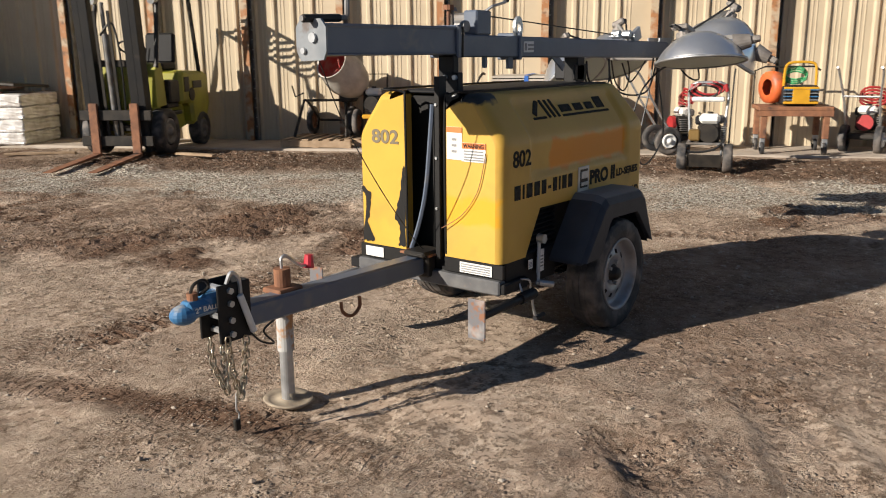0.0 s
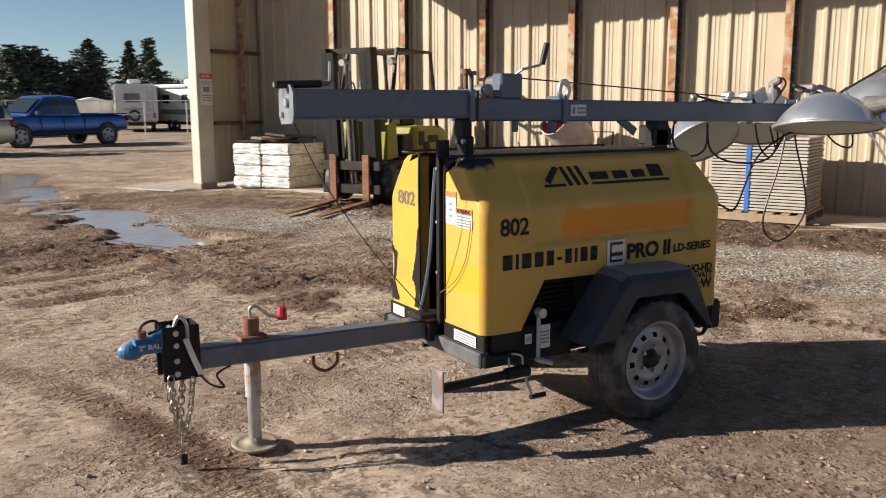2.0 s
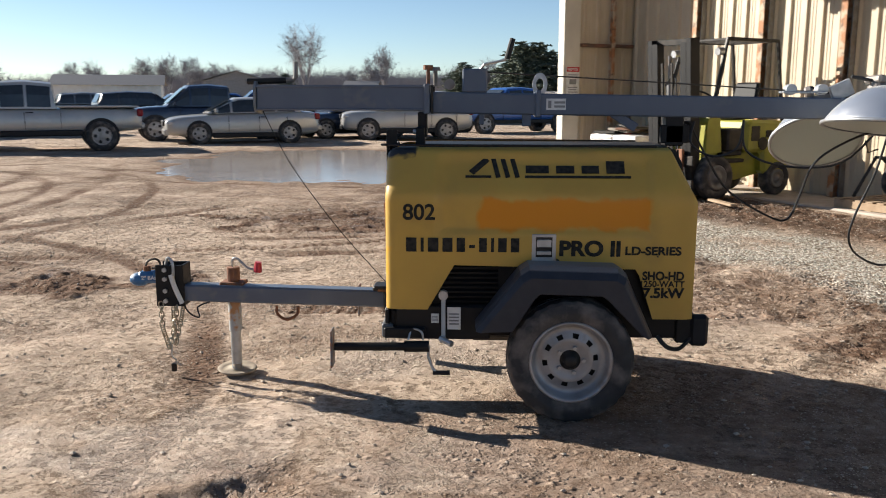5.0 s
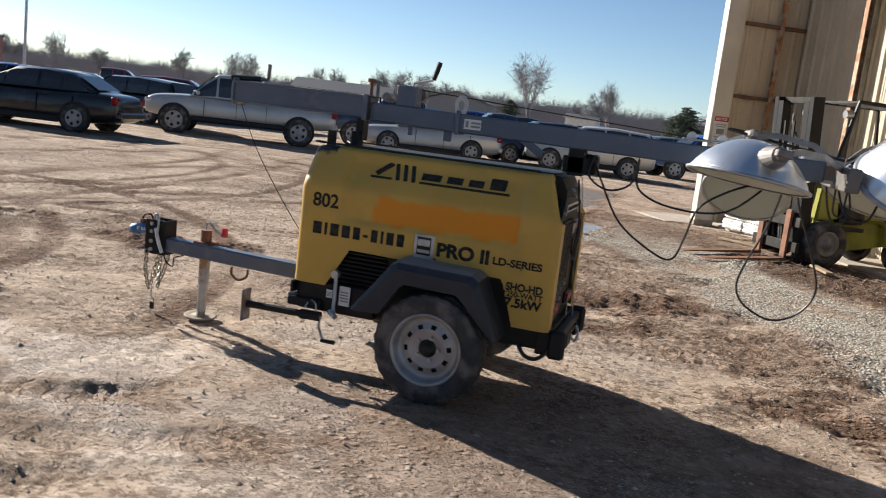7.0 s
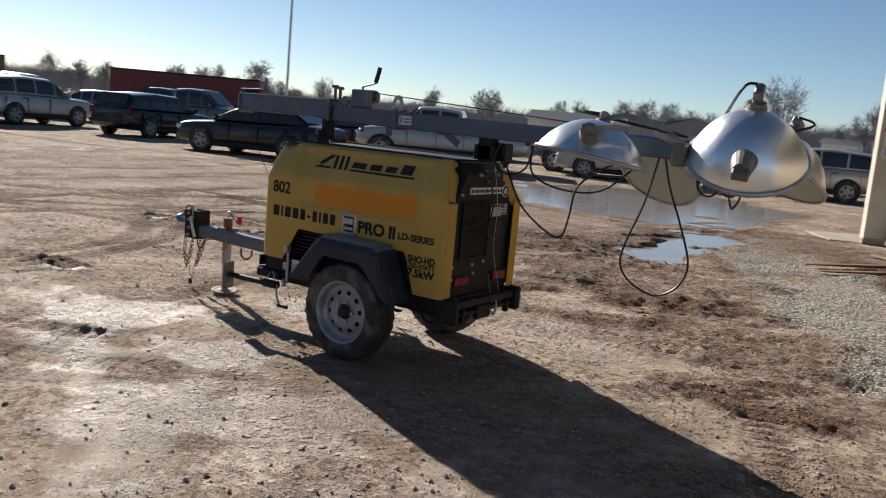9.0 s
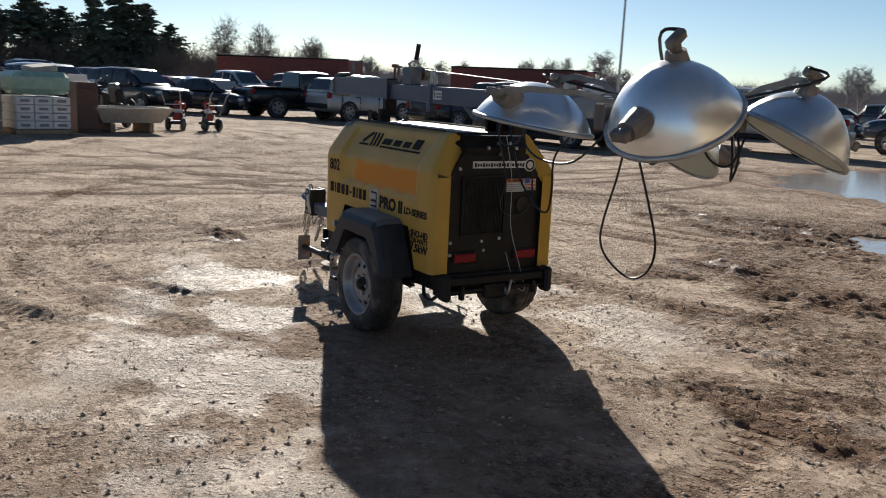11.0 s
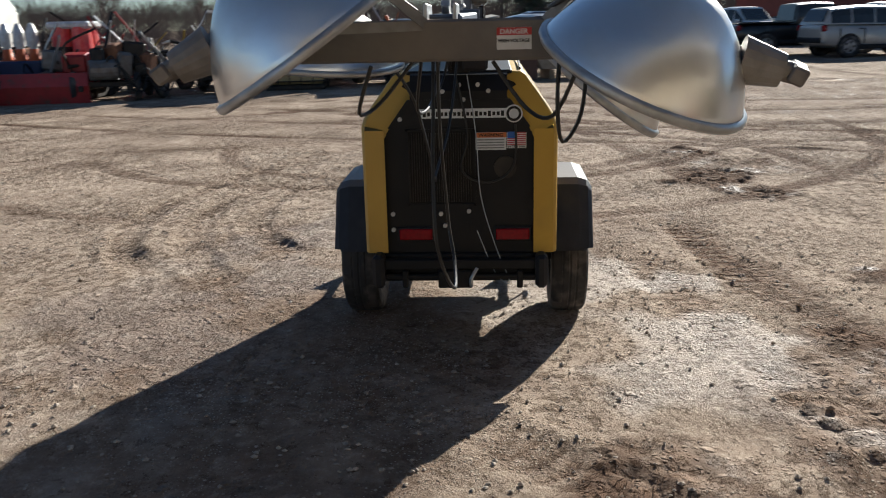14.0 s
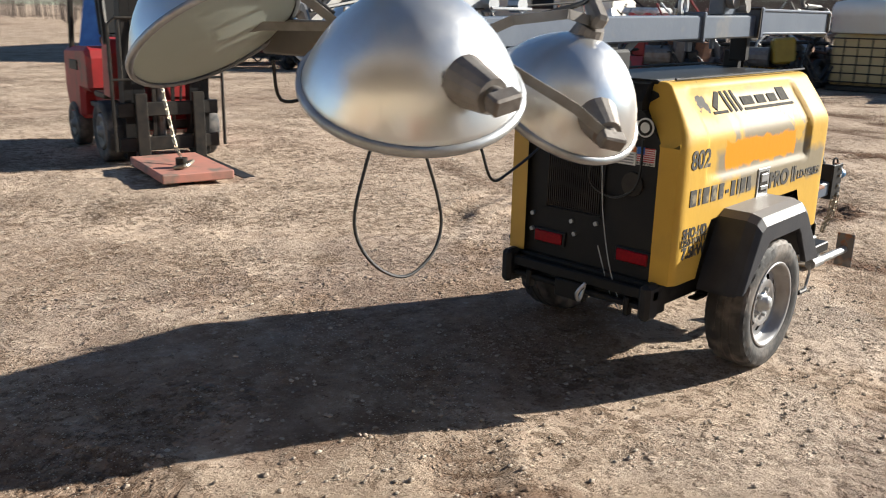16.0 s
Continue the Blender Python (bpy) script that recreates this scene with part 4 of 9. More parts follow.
def cut_z(x):
    """Lower edge of a door: lifted over the wheel."""
    for (x0, z0), (x1, z1) in zip([(-2, 0.545), (-0.74, 0.545), (-0.60, 0.785), (0.35, 0.77), (0.44, 0.505)], [(-0.74, 0.545), (-0.60, 0.785), (0.35, 0.77), (0.44, 0.505), (2, 0.505)]):
        if x0 <= x <= x1:
            return z0 + (z1 - z0) * (x - x0) / (x1 - x0)
    return 0.5


def door(sign_, name, label, material):
    XS = [-0.962, -0.955, -0.94, -0.92, -0.89] + list(np.linspace(-0.86, 0.58, 73)) + [0.60, 0.62, 0.635, 0.645, 0.65]
    # profile resampled: straight side in many steps, then the bend and slope
    prof = [(0.48, 0.5 + 0.62 * k / 22) for k in range(23)] + [(0.4775, 1.145), (0.466, 1.175), (0.45, 1.2), (0.425, 1.237), (0.40, 1.27), (0.375, 1.304), (0.35, 1.337), (0.338, 1.353), (0.325, 1.37), (0.30, 1.384), (0.24, 1.388)]
    nrm = []
    for i in range(len(prof)):
        a, b = prof[max(i - 1, 0)], prof[min(i + 1, len(prof) - 1)]
        t = Vector((b[0] - a[0], b[1] - a[1])).normalized()
        nrm.append((t.y, -t.x))
    bm = bmesh.new()
    grid = []
    for x in XS:
        e = 0.0
        if x < -0.89:
            e = 0.045 * (1 - math.sqrt(max(0, 1 - ((-0.89 - x) / 0.0721) ** 2)))
        if x > 0.60:
            e = 0.022 * ((x - 0.60) / 0.05) ** 2
        row = []
        for (y, z), (ny_, nz_) in zip(prof, nrm):
            zz = z
            if z <= 1.12:
                zb = cut_z(x)
                zz = zb + (1.12 - zb) * (z - 0.5) / 0.62
            dep = e
            # pressed panel: deeper in the middle of the door
            fx = min(smooth01(-0.70, -0.67, x), 1 - smooth01(0.405, 0.43, x))
            fz = smooth01(0.945, 0.975, zz) * (1 - smooth01(1.33, 1.36, zz))
            dep += 0.020 * float(fx * fz)
            xx = x
            if x > 0.5 and z > 1.12:
                xx = x - 0.42 * (z - 1.12) * (x - 0.5) / 0.15
            row.append(bm.verts.new((xx, YC - sign_ * (y - ny_ * dep), zz - nz_ * dep)))
        grid.append(row)
    for i in range(len(grid) - 1):
        for j in range(len(prof) - 1):
            q = (grid[i][j], grid[i + 1][j], grid[i + 1][j + 1], grid[i][j + 1])
            bm.faces.new(q if sign_ > 0 else q[::-1])
    # front face, closed to the middle gap
    inner = 0.125 if sign_ > 0 else 0.14
    f = grid[0]
    top = bm.verts.new((-0.962, YC - sign_ * inner, 1.375))
    bot = bm.verts.new((-0.962, YC - sign_ * inner, 0.545))
    back_t = bm.verts.new((-0.90, YC - sign_ * inner, 1.375))
    back_b = bm.verts.new((-0.90, YC - sign_ * inner, 0.545))
    poly = f + [top, bot]
    bm.faces.new(poly if sign_ < 0 else poly[::-1])
    bm.faces.new((top, bot, back_b, back_t))
    # rear flange
    g = grid[-1]
    inn = [bm.verts.new((v.co.x + 0.001, YC - sign_ * max(abs(v.co.y - YC) - 0.095, 0.1), min(v.co.z, 1.30 if abs(v.co.y - YC) < 0.3 else v.co.z - (0.06 if v.co.z > 1.12 else 0)))) for v in g]
    for j in range(len(g) - 1):
        q = (g[j], inn[j], inn[j + 1], g[j + 1])
        bm.faces.new(q if sign_ > 0 else q[::-1])
    ob = part(name, bm, material, TR, label, smooth=True)
    ob.data.set_sharp_from_angle(angle=radians(40))
    return ob


near = door(1, "side_door", "faded yellow side door with a fresh orange paint patch", yellow_material("near"))
far_d = door(-1, "side_door", "yellow side door with worn grey decal areas", yellow_material("far"))
part("enclosure", prism([(YC - 0.42, 0.50), (YC - 0.42, 1.12), (YC - 0.27, 1.335), (YC - 0.2, 1.36), (YC + 0.2, 1.36), (YC + 0.27, 1.335), (YC + 0.42, 1.12), (YC + 0.42, 0.50)], "x", -0.80, 0.55), BLACKP, TR, "black inner housing")
part("roof_panel", B((-0.13, YC, 1.383, 1.34, 0.52, 0.02), bevel=0.006), BLACKP, TR)
for sy in (-1, 1):
    part("rubber_seal", tube([(-0.962, YC + sy * 0.13, 0.56), (-0.966, YC + sy * 0.13, 1.30), (-0.94, YC + sy * 0.16, 1.385), (-0.88, YC + sy * 0.30, 1.398), (0.46, YC + sy * 0.30, 1.394)], 0.0065, seg=6), BLACKP, TR)
# louvres in the wheel cut-out
part("louvre_panel", B(*[(-0.52, YC - 0.425, z, 0.30, 0.03, 0.012, 25, 0, 0) for z in np.arange(0.56, 0.78, 0.026)], bevel=0), BLACKP, TR)
part("louvre_panel", B(*[(-0.52, YC + 0.425, z, 0.30, 0.03, 0.012, -25, 0, 0) for z in np.arange(0.56, 0.78, 0.026)], bevel=0), BLACKP, TR)
# rear panel with grille
rear = part("rear_panel", prism([(YC - 0.39, 0.50), (YC - 0.39, 1.07), (YC - 0.25, 1.26), (YC + 0.25, 1.26), (YC + 0.39, 1.07), (YC + 0.39, 0.50)], "x", 0.59, 0.62), BLACKP, TR, "black rear panel with radiator grille")
part("rear_slope", prism([(0.618, 1.10), (0.615, 1.30), (0.575, 1.375), (0.50, 1.392), (0.50, 1.10)], "y", YC - 0.235, YC + 0.235), BLACKP, rear)
part("grille", B(*[(0.628, -0.27 + 0.012 * k, 0.93, 0.012, 0.005, 0.34) for k in range(26)], bevel=0), DARKSTEEL, rear)
for b in ((0.627, -0.28, 0.93, 0.014, 0.012, 0.38), (0.627, 0.05, 0.93, 0.014, 0.012, 0.38), (0.627, -0.115, 1.115, 0.014, 0.34, 0.012), (0.627, -0.115, 0.745, 0.014, 0.34, 0.012)):
    part("grille_frame", B(b, bevel=0), BLACKP, rear)
part("filler_recess", C(((0.618, 0.2, 0.93), (0.632, 0.2, 0.93), 0.055), seg=20), DARKSTEEL, rear)
for y in (-0.247, 0.235):
    tl = part("tail_light", B((0.628, y, 0.597, 0.016, 0.19, 0.075), bevel=0.02), PLASTIC, rear)
    part("lens", B((0.64, y, 0.597, 0.014, 0.165, 0.055), bevel=0.018), TAIL, tl, "red lens")
part("web_label", B((0.6235, 0.0, 1.194, 0.003, 0.42, 0.045), bevel=0), LABEL, rear)
part("web_print", B(*[(0.6257, -0.19 + 0.021 * k, 1.192, 0.002, 0.014, 0.018 + 0.008 * (k % 3 == 0)) for k in range(19)], bevel=0), INK, rear)
part("round_badge", C(((0.622, 0.242, 1.19), (0.627, 0.242, 1.19), 0.043), seg=24), LABEL, rear)
part("badge_ring", lathe([(0.036, 0), (0.036, 0.0015), (0.024, 0.0015), (0.024, 0)], toward((0.628, 0.242, 1.19), (1, 0, 0)), 24), INK, rear)
part("warning_label", B((0.6235, 0.13, 1.058, 0.003, 0.15, 0.085), bevel=0), LABEL, rear)
part("warning_band", B((0.6255, 0.13, 1.088, 0.002, 0.15, 0.024), bevel=0), LABELO, rear)
letters("warning_lettering", "WARNING", 0.024, pose(0.6275, 0.07, 1.08, 90, 0, 90), INK, rear, width=0.12, depth=0.0005)
part("warning_print", B(*[(0.6255, 0.13, z, 0.002, 0.13, 0.006) for z in (1.065, 1.052, 1.039, 1.026)], bevel=0), INKGREY, rear)
for k in range(7):
    part("label_stripe", B((0.6235, 0.255, 1.098 - 0.0095 * k, 0.003, 0.09, 0.0048), bevel=0), LABELR, rear)
part("flag_field", B((0.6225, 0.255, 1.06, 0.003, 0.095, 0.075), bevel=0), LABEL, rear)
part("flag_canton", B((0.626, 0.23, 1.087, 0.002, 0.038, 0.032), bevel=0), BLUESTRAP, rear)
letters("flag_lettering", "IN THE USA", 0.014, pose(0.6255, 0.212, 1.026, 90, 0, 90), INK, rear, width=0.085, depth=0.0005)
for y, z in ((-0.36, 0.70), (-0.1, 0.64), (0.02, 0.712), (-0.36, 0.62), (0.31, 0.48), (-0.02, 1.33), (0.07, 1.33), (-0.1, 1.30), (0.12, 1.30), (0.0, 1.26), (-0.31, 1.17), (-0.12, 0.70), (0.03, 0.47), (-0.2, 0.47)):
    part("bolt", C(((0.618, y, z), (0.636, y, z), 0.011), seg=8), GALV, rear)
tube_bm = tube([(0.64, -0.03, 1.36), (0.67, 0.02, 1.10), (0.66, -0.01, 0.92), (0.65, 0.12, 0.86), (0.655, 0.24, 0.94), (0.65, 0.25, 1.14)], 0.006, seg=5)
part("wire_loop", tube_bm, CABLE, rear)
part("thin_wire", tube([(0.65, 0.02, 1.38), (0.68, 0.06, 1.1), (0.67, 0.08, 0.8), (0.69, 0.15, 0.55), (0.68, 0.22, 0.36), (0.66, 0.15, 0.4), (0.66, 0.06, 0.62)], 0.0028, seg=5), LIGHTG, rear)

# chassis
frame_ = part("chassis", B((-0.14, -0.40, 0.44, 1.60, 0.05, 0.12), (-0.14, 0.35, 0.44, 1.60, 0.05, 0.12), (0.62, YC, 0.43, 0.08, 0.84, 0.14), (-0.90, YC, 0.47, 0.08, 0.90, 0.13), (-0.15, YC, 0.495, 1.5, 0.78, 0.02), bevel=0.006), BLACKP, TR)
for b in ((0.69, YC, 0.46, 0.05, 0.86, 0.05), (0.69, YC, 0.395, 0.04, 0.80, 0.025), (0.70, -0.30, 0.385, 0.04, 0.03, 0.09), (0.70, -0.05, 0.385, 0.04, 0.17, 0.09), (0.70, 0.27, 0.385, 0.04, 0.03, 0.09)):
    part("rear_bumper", B(b, bevel=0.006), BLACKP, TR)
for b in ((0.70, -0.43, 0.43, 0.10, 0.06, 0.17), (0.70, 0.375, 0.43, 0.10, 0.06, 0.17)):
    part("corner_bumper", B(b, bevel=0.02), PLASTIC, TR)
part("tow_hook", tube([(0.70, 0.03, 0.42), (0.74, 0.03, 0.36), (0.76, 0.03, 0.40), (0.74, 0.06, 0.45)], 0.009, seg=6), GALV, TR)
part("hanging_hose", tube([(0.48, -0.45, 0.40), (0.53, -0.47, 0.345), (0.60, -0.46, 0.335), (0.66, -0.44, 0.39)], 0.012, seg=6), CABLE, TR)
part("front_crossmember", B((-0.955, YC, 0.425, 0.06, 0.96, 0.075), bevel=0.008), mat("scuffed dark channel", (0.07, 0.072, 0.078), 0.5, color2=(0.13, 0.13, 0.13), scale=9, stain=(0.2, 0.15, 0.11), stain_scale=14, stain_lo=0.62, stain_hi=0.72), TR, "scuffed dark grey front channel")
for b in ((-0.955, -0.33, 0.505, 0.02, 0.37, 0.075), (-0.955, 0.28, 0.505, 0.02, 0.34, 0.075)):
    part("sill_plate", B(b, bevel=0.004), BLACKP, TR)
for b in ((-0.9685, -0.35, 0.505, 0.003, 0.20, 0.055), (-0.9685, 0.34, 0.505, 0.003, 0.13, 0.055)):
    part("sill_label", B(b, bevel=0), LABEL, TR)
part("sill_print", B(*[(-0.971, -0.35, z, 0.002, 0.18, 0.006) for z in (0.522, 0.51, 0.498, 0.486)], bevel=0), INKGREY, TR)
axle = part("axle", C(((0, -0.55, 0.318), (0, 0.52, 0.318), 0.03), seg=12), DARKSTEEL, TR)
for y in (-0.43, 0.38):
    part("leaf_spring", B(*[(0.0, y, 0.355 + 0.009 * k, 0.60 - 0.13 * k, 0.045, 0.01) for k in range(3)], bevel=0), DARKSTEEL, TR)
part("fuel_tank", B((-0.25, YC, 0.37, 0.55, 0.5, 0.13), bevel=0.03), DARKSTEEL, TR)


def wheel(y, out):
    """Steel wheel with ten round holes and a road tyre; out: -1 faces the near side."""
    m = toward((0, y, 0.322), (0, out, 0)) @ Matrix.Diagonal((1.025, 1.025, 1, 1))
    t = [(0.20, -0.085), (0.245, -0.10), (0.295, -0.097), (0.312, -0.085), (0.318, -0.06), (0.319, -0.042), (0.314, -0.04), (0.314, -0.033), (0.319, -0.03), (0.32, -0.005), (0.315, -0.002), (0.315, 0.005), (0.32, 0.008), (0.319, 0.03), (0.314, 0.033), (0.314, 0.041), (0.319, 0.044), (0.318, 0.06), (0.312, 0.085), (0.295, 0.097), (0.27, 0.1), (0.262, 0.103), (0.245, 0.101), (0.215, 0.093), (0.20, 0.085)]
    tb = lathe(t, m, 112)
    tb.verts.ensure_lookup_table()
    for i, (r, h) in enumerate(t):
        for k in range(112):
            # shoulder lugs: every second pair of steps lies lower
            if r > 0.308 and abs(h) >= 0.042 and (k // 2 + (h > 0)) % 2:
                v = tb.verts[i * 112 + k]
                v.co = m @ (Matrix.Diagonal((0.982, 0.982, 1, 1)) @ (m.inverted() @ v.co))
    tyre = part("wheel", tb, RUBBER, TR, "dusty black tyre on a silver wheel", smooth=True)
    tyre.data.set_sharp_from_angle(angle=radians(30))
    bm = bmesh.new()
    prof = [(0.203, -0.08), (0.203, 0.085), (0.209, 0.092), (0.204, 0.098), (0.192, 0.092), (0.185, 0.07), (0.178, 0.045), (0.165, 0.035), (0.148, 0.04), (0.139, 0.044), (0.115, 0.053), (0.108, 0.055), (0.09, 0.052), (0.075, 0.045), (0.05, 0.045)]
    seg = 80
    rings = [[bm.verts.new(m @ Vector((r * math.cos(2 * math.pi * k / seg), r * math.sin(2 * math.pi * k / seg), h))) for k in range(seg)] for r, h in prof]
    for i in range(len(rings) - 1):
        for k in range(seg):
            if i == 9 and k % 8 in (0, 1, 2):
                continue
            bm.faces.new((rings[i][k], rings[i][(k + 1) % seg], rings[i + 1][(k + 1) % seg], rings[i + 1][k]))
    part("rim", bm, RIM, tyre, "silver steel rim with ten holes", smooth=True)
    part("drum", lathe([(0.0, 0.012), (0.19, 0.012), (0.19, -0.05)], m, 24), DARKSTEEL, tyre)
    part("hub", lathe([(0.055, 0.04), (0.05, 0.05), (0.038, 0.055), (0.036, 0.075), (0.026, 0.086), (0.0, 0.088)], m, 20), DARKSTEEL if out < 0 else GALV, tyre, smooth=True)
    for a in [2 * math.pi * k / 5 for k in range(5)]:
        part("lug_nut", C(((m @ Vector((0.066 * math.cos(a), 0.066 * math.sin(a), 0.044)))[:], (m @ Vector((0.066 * math.cos(a), 0.066 * math.sin(a), 0.064)))[:], 0.011), seg=6), GALV, tyre)


wheel(YC - 0.575, -1)
wheel(YC + 0.575, 1)


def dusty(m, dust, amount):
    """Dust that settles on faces that look up."""
    nt = m.node_tree
    p = nt.nodes["Principled BSDF"]
    N, L = nt.nodes.new, nt.links.new
    old = p.inputs["Base Color"].links[0].from_socket
    g, sp, r, x = N("ShaderNodeNewGeometry"), N("ShaderNodeSeparateXYZ"), N("ShaderNodeMapRange"), N("ShaderNodeMix")
    L(g.outputs["Normal"], sp.inputs[0])
    L(sp.outputs["Z"], r.inputs["Value"])
    r.inputs["From Min"].default_value, r.inputs["From Max"].default_value, r.inputs["To Max"].default_value = 0.55, 1.0, amount
    x.data_type = "RGBA"
    L(r.outputs[0], x.inputs["Factor"])
    L(old, x.inputs["A"])
    x.inputs["B"].default_value = (*dust, 1)
    L(x.outputs["Result"], p.inputs["Base Color"])


dusty(FENDER, (0.3, 0.28, 0.26), 0.7)


def fender(s):
    y0, y1 = YC + s * 0.475, YC + s * 0.69
    out = [(-0.49, 0.49), (-0.265, 0.785), (-0.22, 0.815), (0.225, 0.805), (0.27, 0.775), (0.41, 0.46)]
    inn = [(-0.30, 0.485), (-0.19, 0.655), (-0.165, 0.68), (0.145, 0.672), (0.175, 0.65), (0.345, 0.475)]
    f = part("fender", bmesh.new(), FENDER, TR, "dusty dark grey angular fender")
    bm = bmesh.new()
    def ringed(pts, y, dz=0.0):
        return [bm.verts.new((x, y, z + dz)) for x, z in pts]
    soft = [(-0.483, 0.485), (-0.262, 0.772), (-0.218, 0.80), (0.222, 0.79), (0.266, 0.762), (0.402, 0.458)]
    edge = [(-0.462, 0.48), (-0.25, 0.738), (-0.212, 0.762), (0.214, 0.752), (0.252, 0.728), (0.384, 0.456)]
    rows = [ringed(out, y0), ringed(out, y1 - s * 0.075), ringed(soft, y1 - s * 0.025), ringed(edge, y1), ringed(inn, y1), ringed(inn, y1 - s * 0.03),
            ringed(edge, y1 - s * 0.03, -0.012), ringed(soft, y1 - s * 0.05, -0.014), ringed(out, y0, -0.014)]
    for A, D in zip(rows[:-1], rows[1:]):
        for i in range(5):
            bm.faces.new((A[i], A[i + 1], D[i + 1], D[i]))
    bmesh.ops.recalc_face_normals(bm, faces=bm.faces[:])
    bm.to_mesh(f.data)
    f.data.materials.append(FENDER) if not f.data.materials else None
    bm.free()
    md = f.modifiers.new("bevel", "BEVEL")
    md.width, md.segments, md.limit_method, md.angle_limit = 0.012, 2, "ANGLE", radians(35)
    return f


fender(-1)
fender(1)

# tongue, coupler, chains and jack
part("tongue", B((-1.56, 0, 0.4995, 1.30, 0.098, 0.10, 0, 1.2, 0), bevel=0.01), GREYP, TR, "dark grey square steel drawbar")
for b in ((-0.985, 0, 0.49, 0.07, 0.16, 0.13), (-1.0, -0.03, 0.56, 0.16, 0.14, 0.03)):
    part("tongue_bracket", B(b, bevel=0.01), DARKSTEEL, TR)
hp = part("hitch_plate", B((-2.275, -0.062, 0.56, 0.165, 0.012, 0.245), (-2.275, 0.062, 0.56, 0.165, 0.012, 0.245), (-2.20, 0, 0.56, 0.012, 0.112, 0.245), bevel=0.003), BLACKP, TR, "black drilled hitch channel")
for z in (0.47, 0.53, 0.60, 0.655):
    part("bolt", C(((-2.30, -0.082, z), (-2.30, 0.082, z), 0.014), seg=6), GALV, hp)
cp = bmesh.new()
bmesh.ops.create_uvsphere(cp, u_segments=18, v_segments=10, radius=0.052, matrix=pose(-2.475, 0, 0.585) @ Matrix.Diagonal((1.15, 1.0, 0.8, 1)))
B((-2.385, 0, 0.60, 0.19, 0.082, 0.07), (-2.33, 0, 0.622, 0.12, 0.09, 0.06), bm=cp, bevel=0.018)
cpo = part("coupler", cp, BLUEP, TR, "chipped blue ball coupler", smooth=False)
letters("coupler_mark", '2" BALL', 0.03, pose(-2.45, -0.0435, 0.59, 90, 0, 0), LABEL, cpo, width=0.11, depth=0.001)
part("coupler_cap", C(((-2.43, 0, 0.62), (-2.43, 0, 0.665), 0.022), seg=12), RUST, cpo)
part("coupler_lever", tube([(-2.44, 0, 0.655), (-2.42, 0, 0.695), (-2.37, 0, 0.705), (-2.35, 0, 0.67), (-2.40, 0, 0.648)], 0.007, seg=6), DARKSTEEL, cpo)
part("safety_hook", tube([(-2.30, -0.05, 0.68), (-2.28, -0.06, 0.725), (-2.25, -0.07, 0.69), (-2.25, -0.075, 0.60)], 0.009, seg=6), GALV, hp)
part("tie_wrap", tube([(-2.26, -0.085, 0.63), (-2.235, -0.09, 0.55), (-2.20, -0.085, 0.46)], 0.014, seg=6), LABEL, hp, "pale rag tied round the hitch")


def chain(points, parent, link=0.042):
    """Steel links along a hanging line, every second one turned."""
    P = [Vector(p) for p in points]
    path = []
    for a, b in zip(P[:-1], P[1:]):
        k = max(1, round((b - a).length / (link * 0.68)))
        path += [a.lerp(b, i / k) for i in range(k)]
    path.append(P[-1])
    ch = part("safety_chain", bmesh.new(), CHAIN, parent, "zinc plated safety chain")
    for i in range(len(path) - 1):
        c, d = (path[i] + path[i + 1]) / 2, (path[i + 1] - path[i])
        m = toward(c, d, 90 * (i % 2) + 20)
        loop = [m @ Vector((0.013 * sx, 0, link * 0.5 * sz)) for sx, sz in ((-1, -0.5), (-1, 0.5), (-0.5, 1), (0.5, 1), (1, 0.5), (1, -0.5), (0.5, -1), (-0.5, -1))]
        part("link", tube(loop, 0.0042, seg=5, smooth=False, close=True), CHAIN, ch)


chain([(-2.33, -0.075, 0.46), (-2.325, -0.085, 0.32), (-2.29, -0.085, 0.19), (-2.255, -0.08, 0.30), (-2.235, -0.075, 0.44)], hp)
chain([(-2.31, 0.075, 0.46), (-2.31, 0.06, 0.31), (-2.285, 0.01, 0.185), (-2.26, 0.05, 0.32), (-2.24, 0.07, 0.45)], hp)
part("breakaway_cable", tube([(-2.285, -0.05, 0.2), (-2.29, -0.05, 0.13), (-2.27, -0.04, 0.10), (-2.28, -0.04, 0.05)], 0.005, seg=5), GALV, hp)
part("plug", B((-2.285, -0.04, 0.055, 0.03, 0.02, 0.05), bevel=0.004), DARKSTEEL, hp)
part("wiring", tube([(-2.2, -0.06, 0.45), (-2.16, -0.08, 0.40), (-2.10, -0.09, 0.38), (-2.12, -0.05, 0.43), (-2.05, -0.04, 0.46)], 0.005, seg=5), CABLE, hp)
JX = -1.925
jk = part("jack", C(((JX, 0.035, 0.30), (JX, 0.035, 0.46), 0.037), ((JX, 0.035, 0.035), (JX, 0.035, 0.31), 0.031), seg=20), GALV, TR, "galvanised tongue jack on a round foot")
part("jack_sleeve", C(((JX, 0.035, 0.27), (JX, 0.035, 0.45), 0.0385), seg=20), mat("peeling jack paint", (0.4, 0.2, 0.08), 0.6, color2=(0.4, 0.4, 0.39), scale=7, lo=0.38, hi=0.43), jk)
part("jack_head", C(((JX, 0.035, 0.575), (JX, 0.035, 0.655), 0.038), seg=18), RUST, jk)
part("jack_collar", B((JX, 0.035, 0.56, 0.14, 0.12, 0.025), bevel=0.006), RUST, jk)
part("jack_crank", tube([(JX, 0.035, 0.655), (JX, 0.035, 0.70), (JX + 0.03, 0.03, 0.705), (JX + 0.09, 0.02, 0.655), (JX + 0.15, 0.02, 0.64)], 0.008, seg=6), GALV, jk)
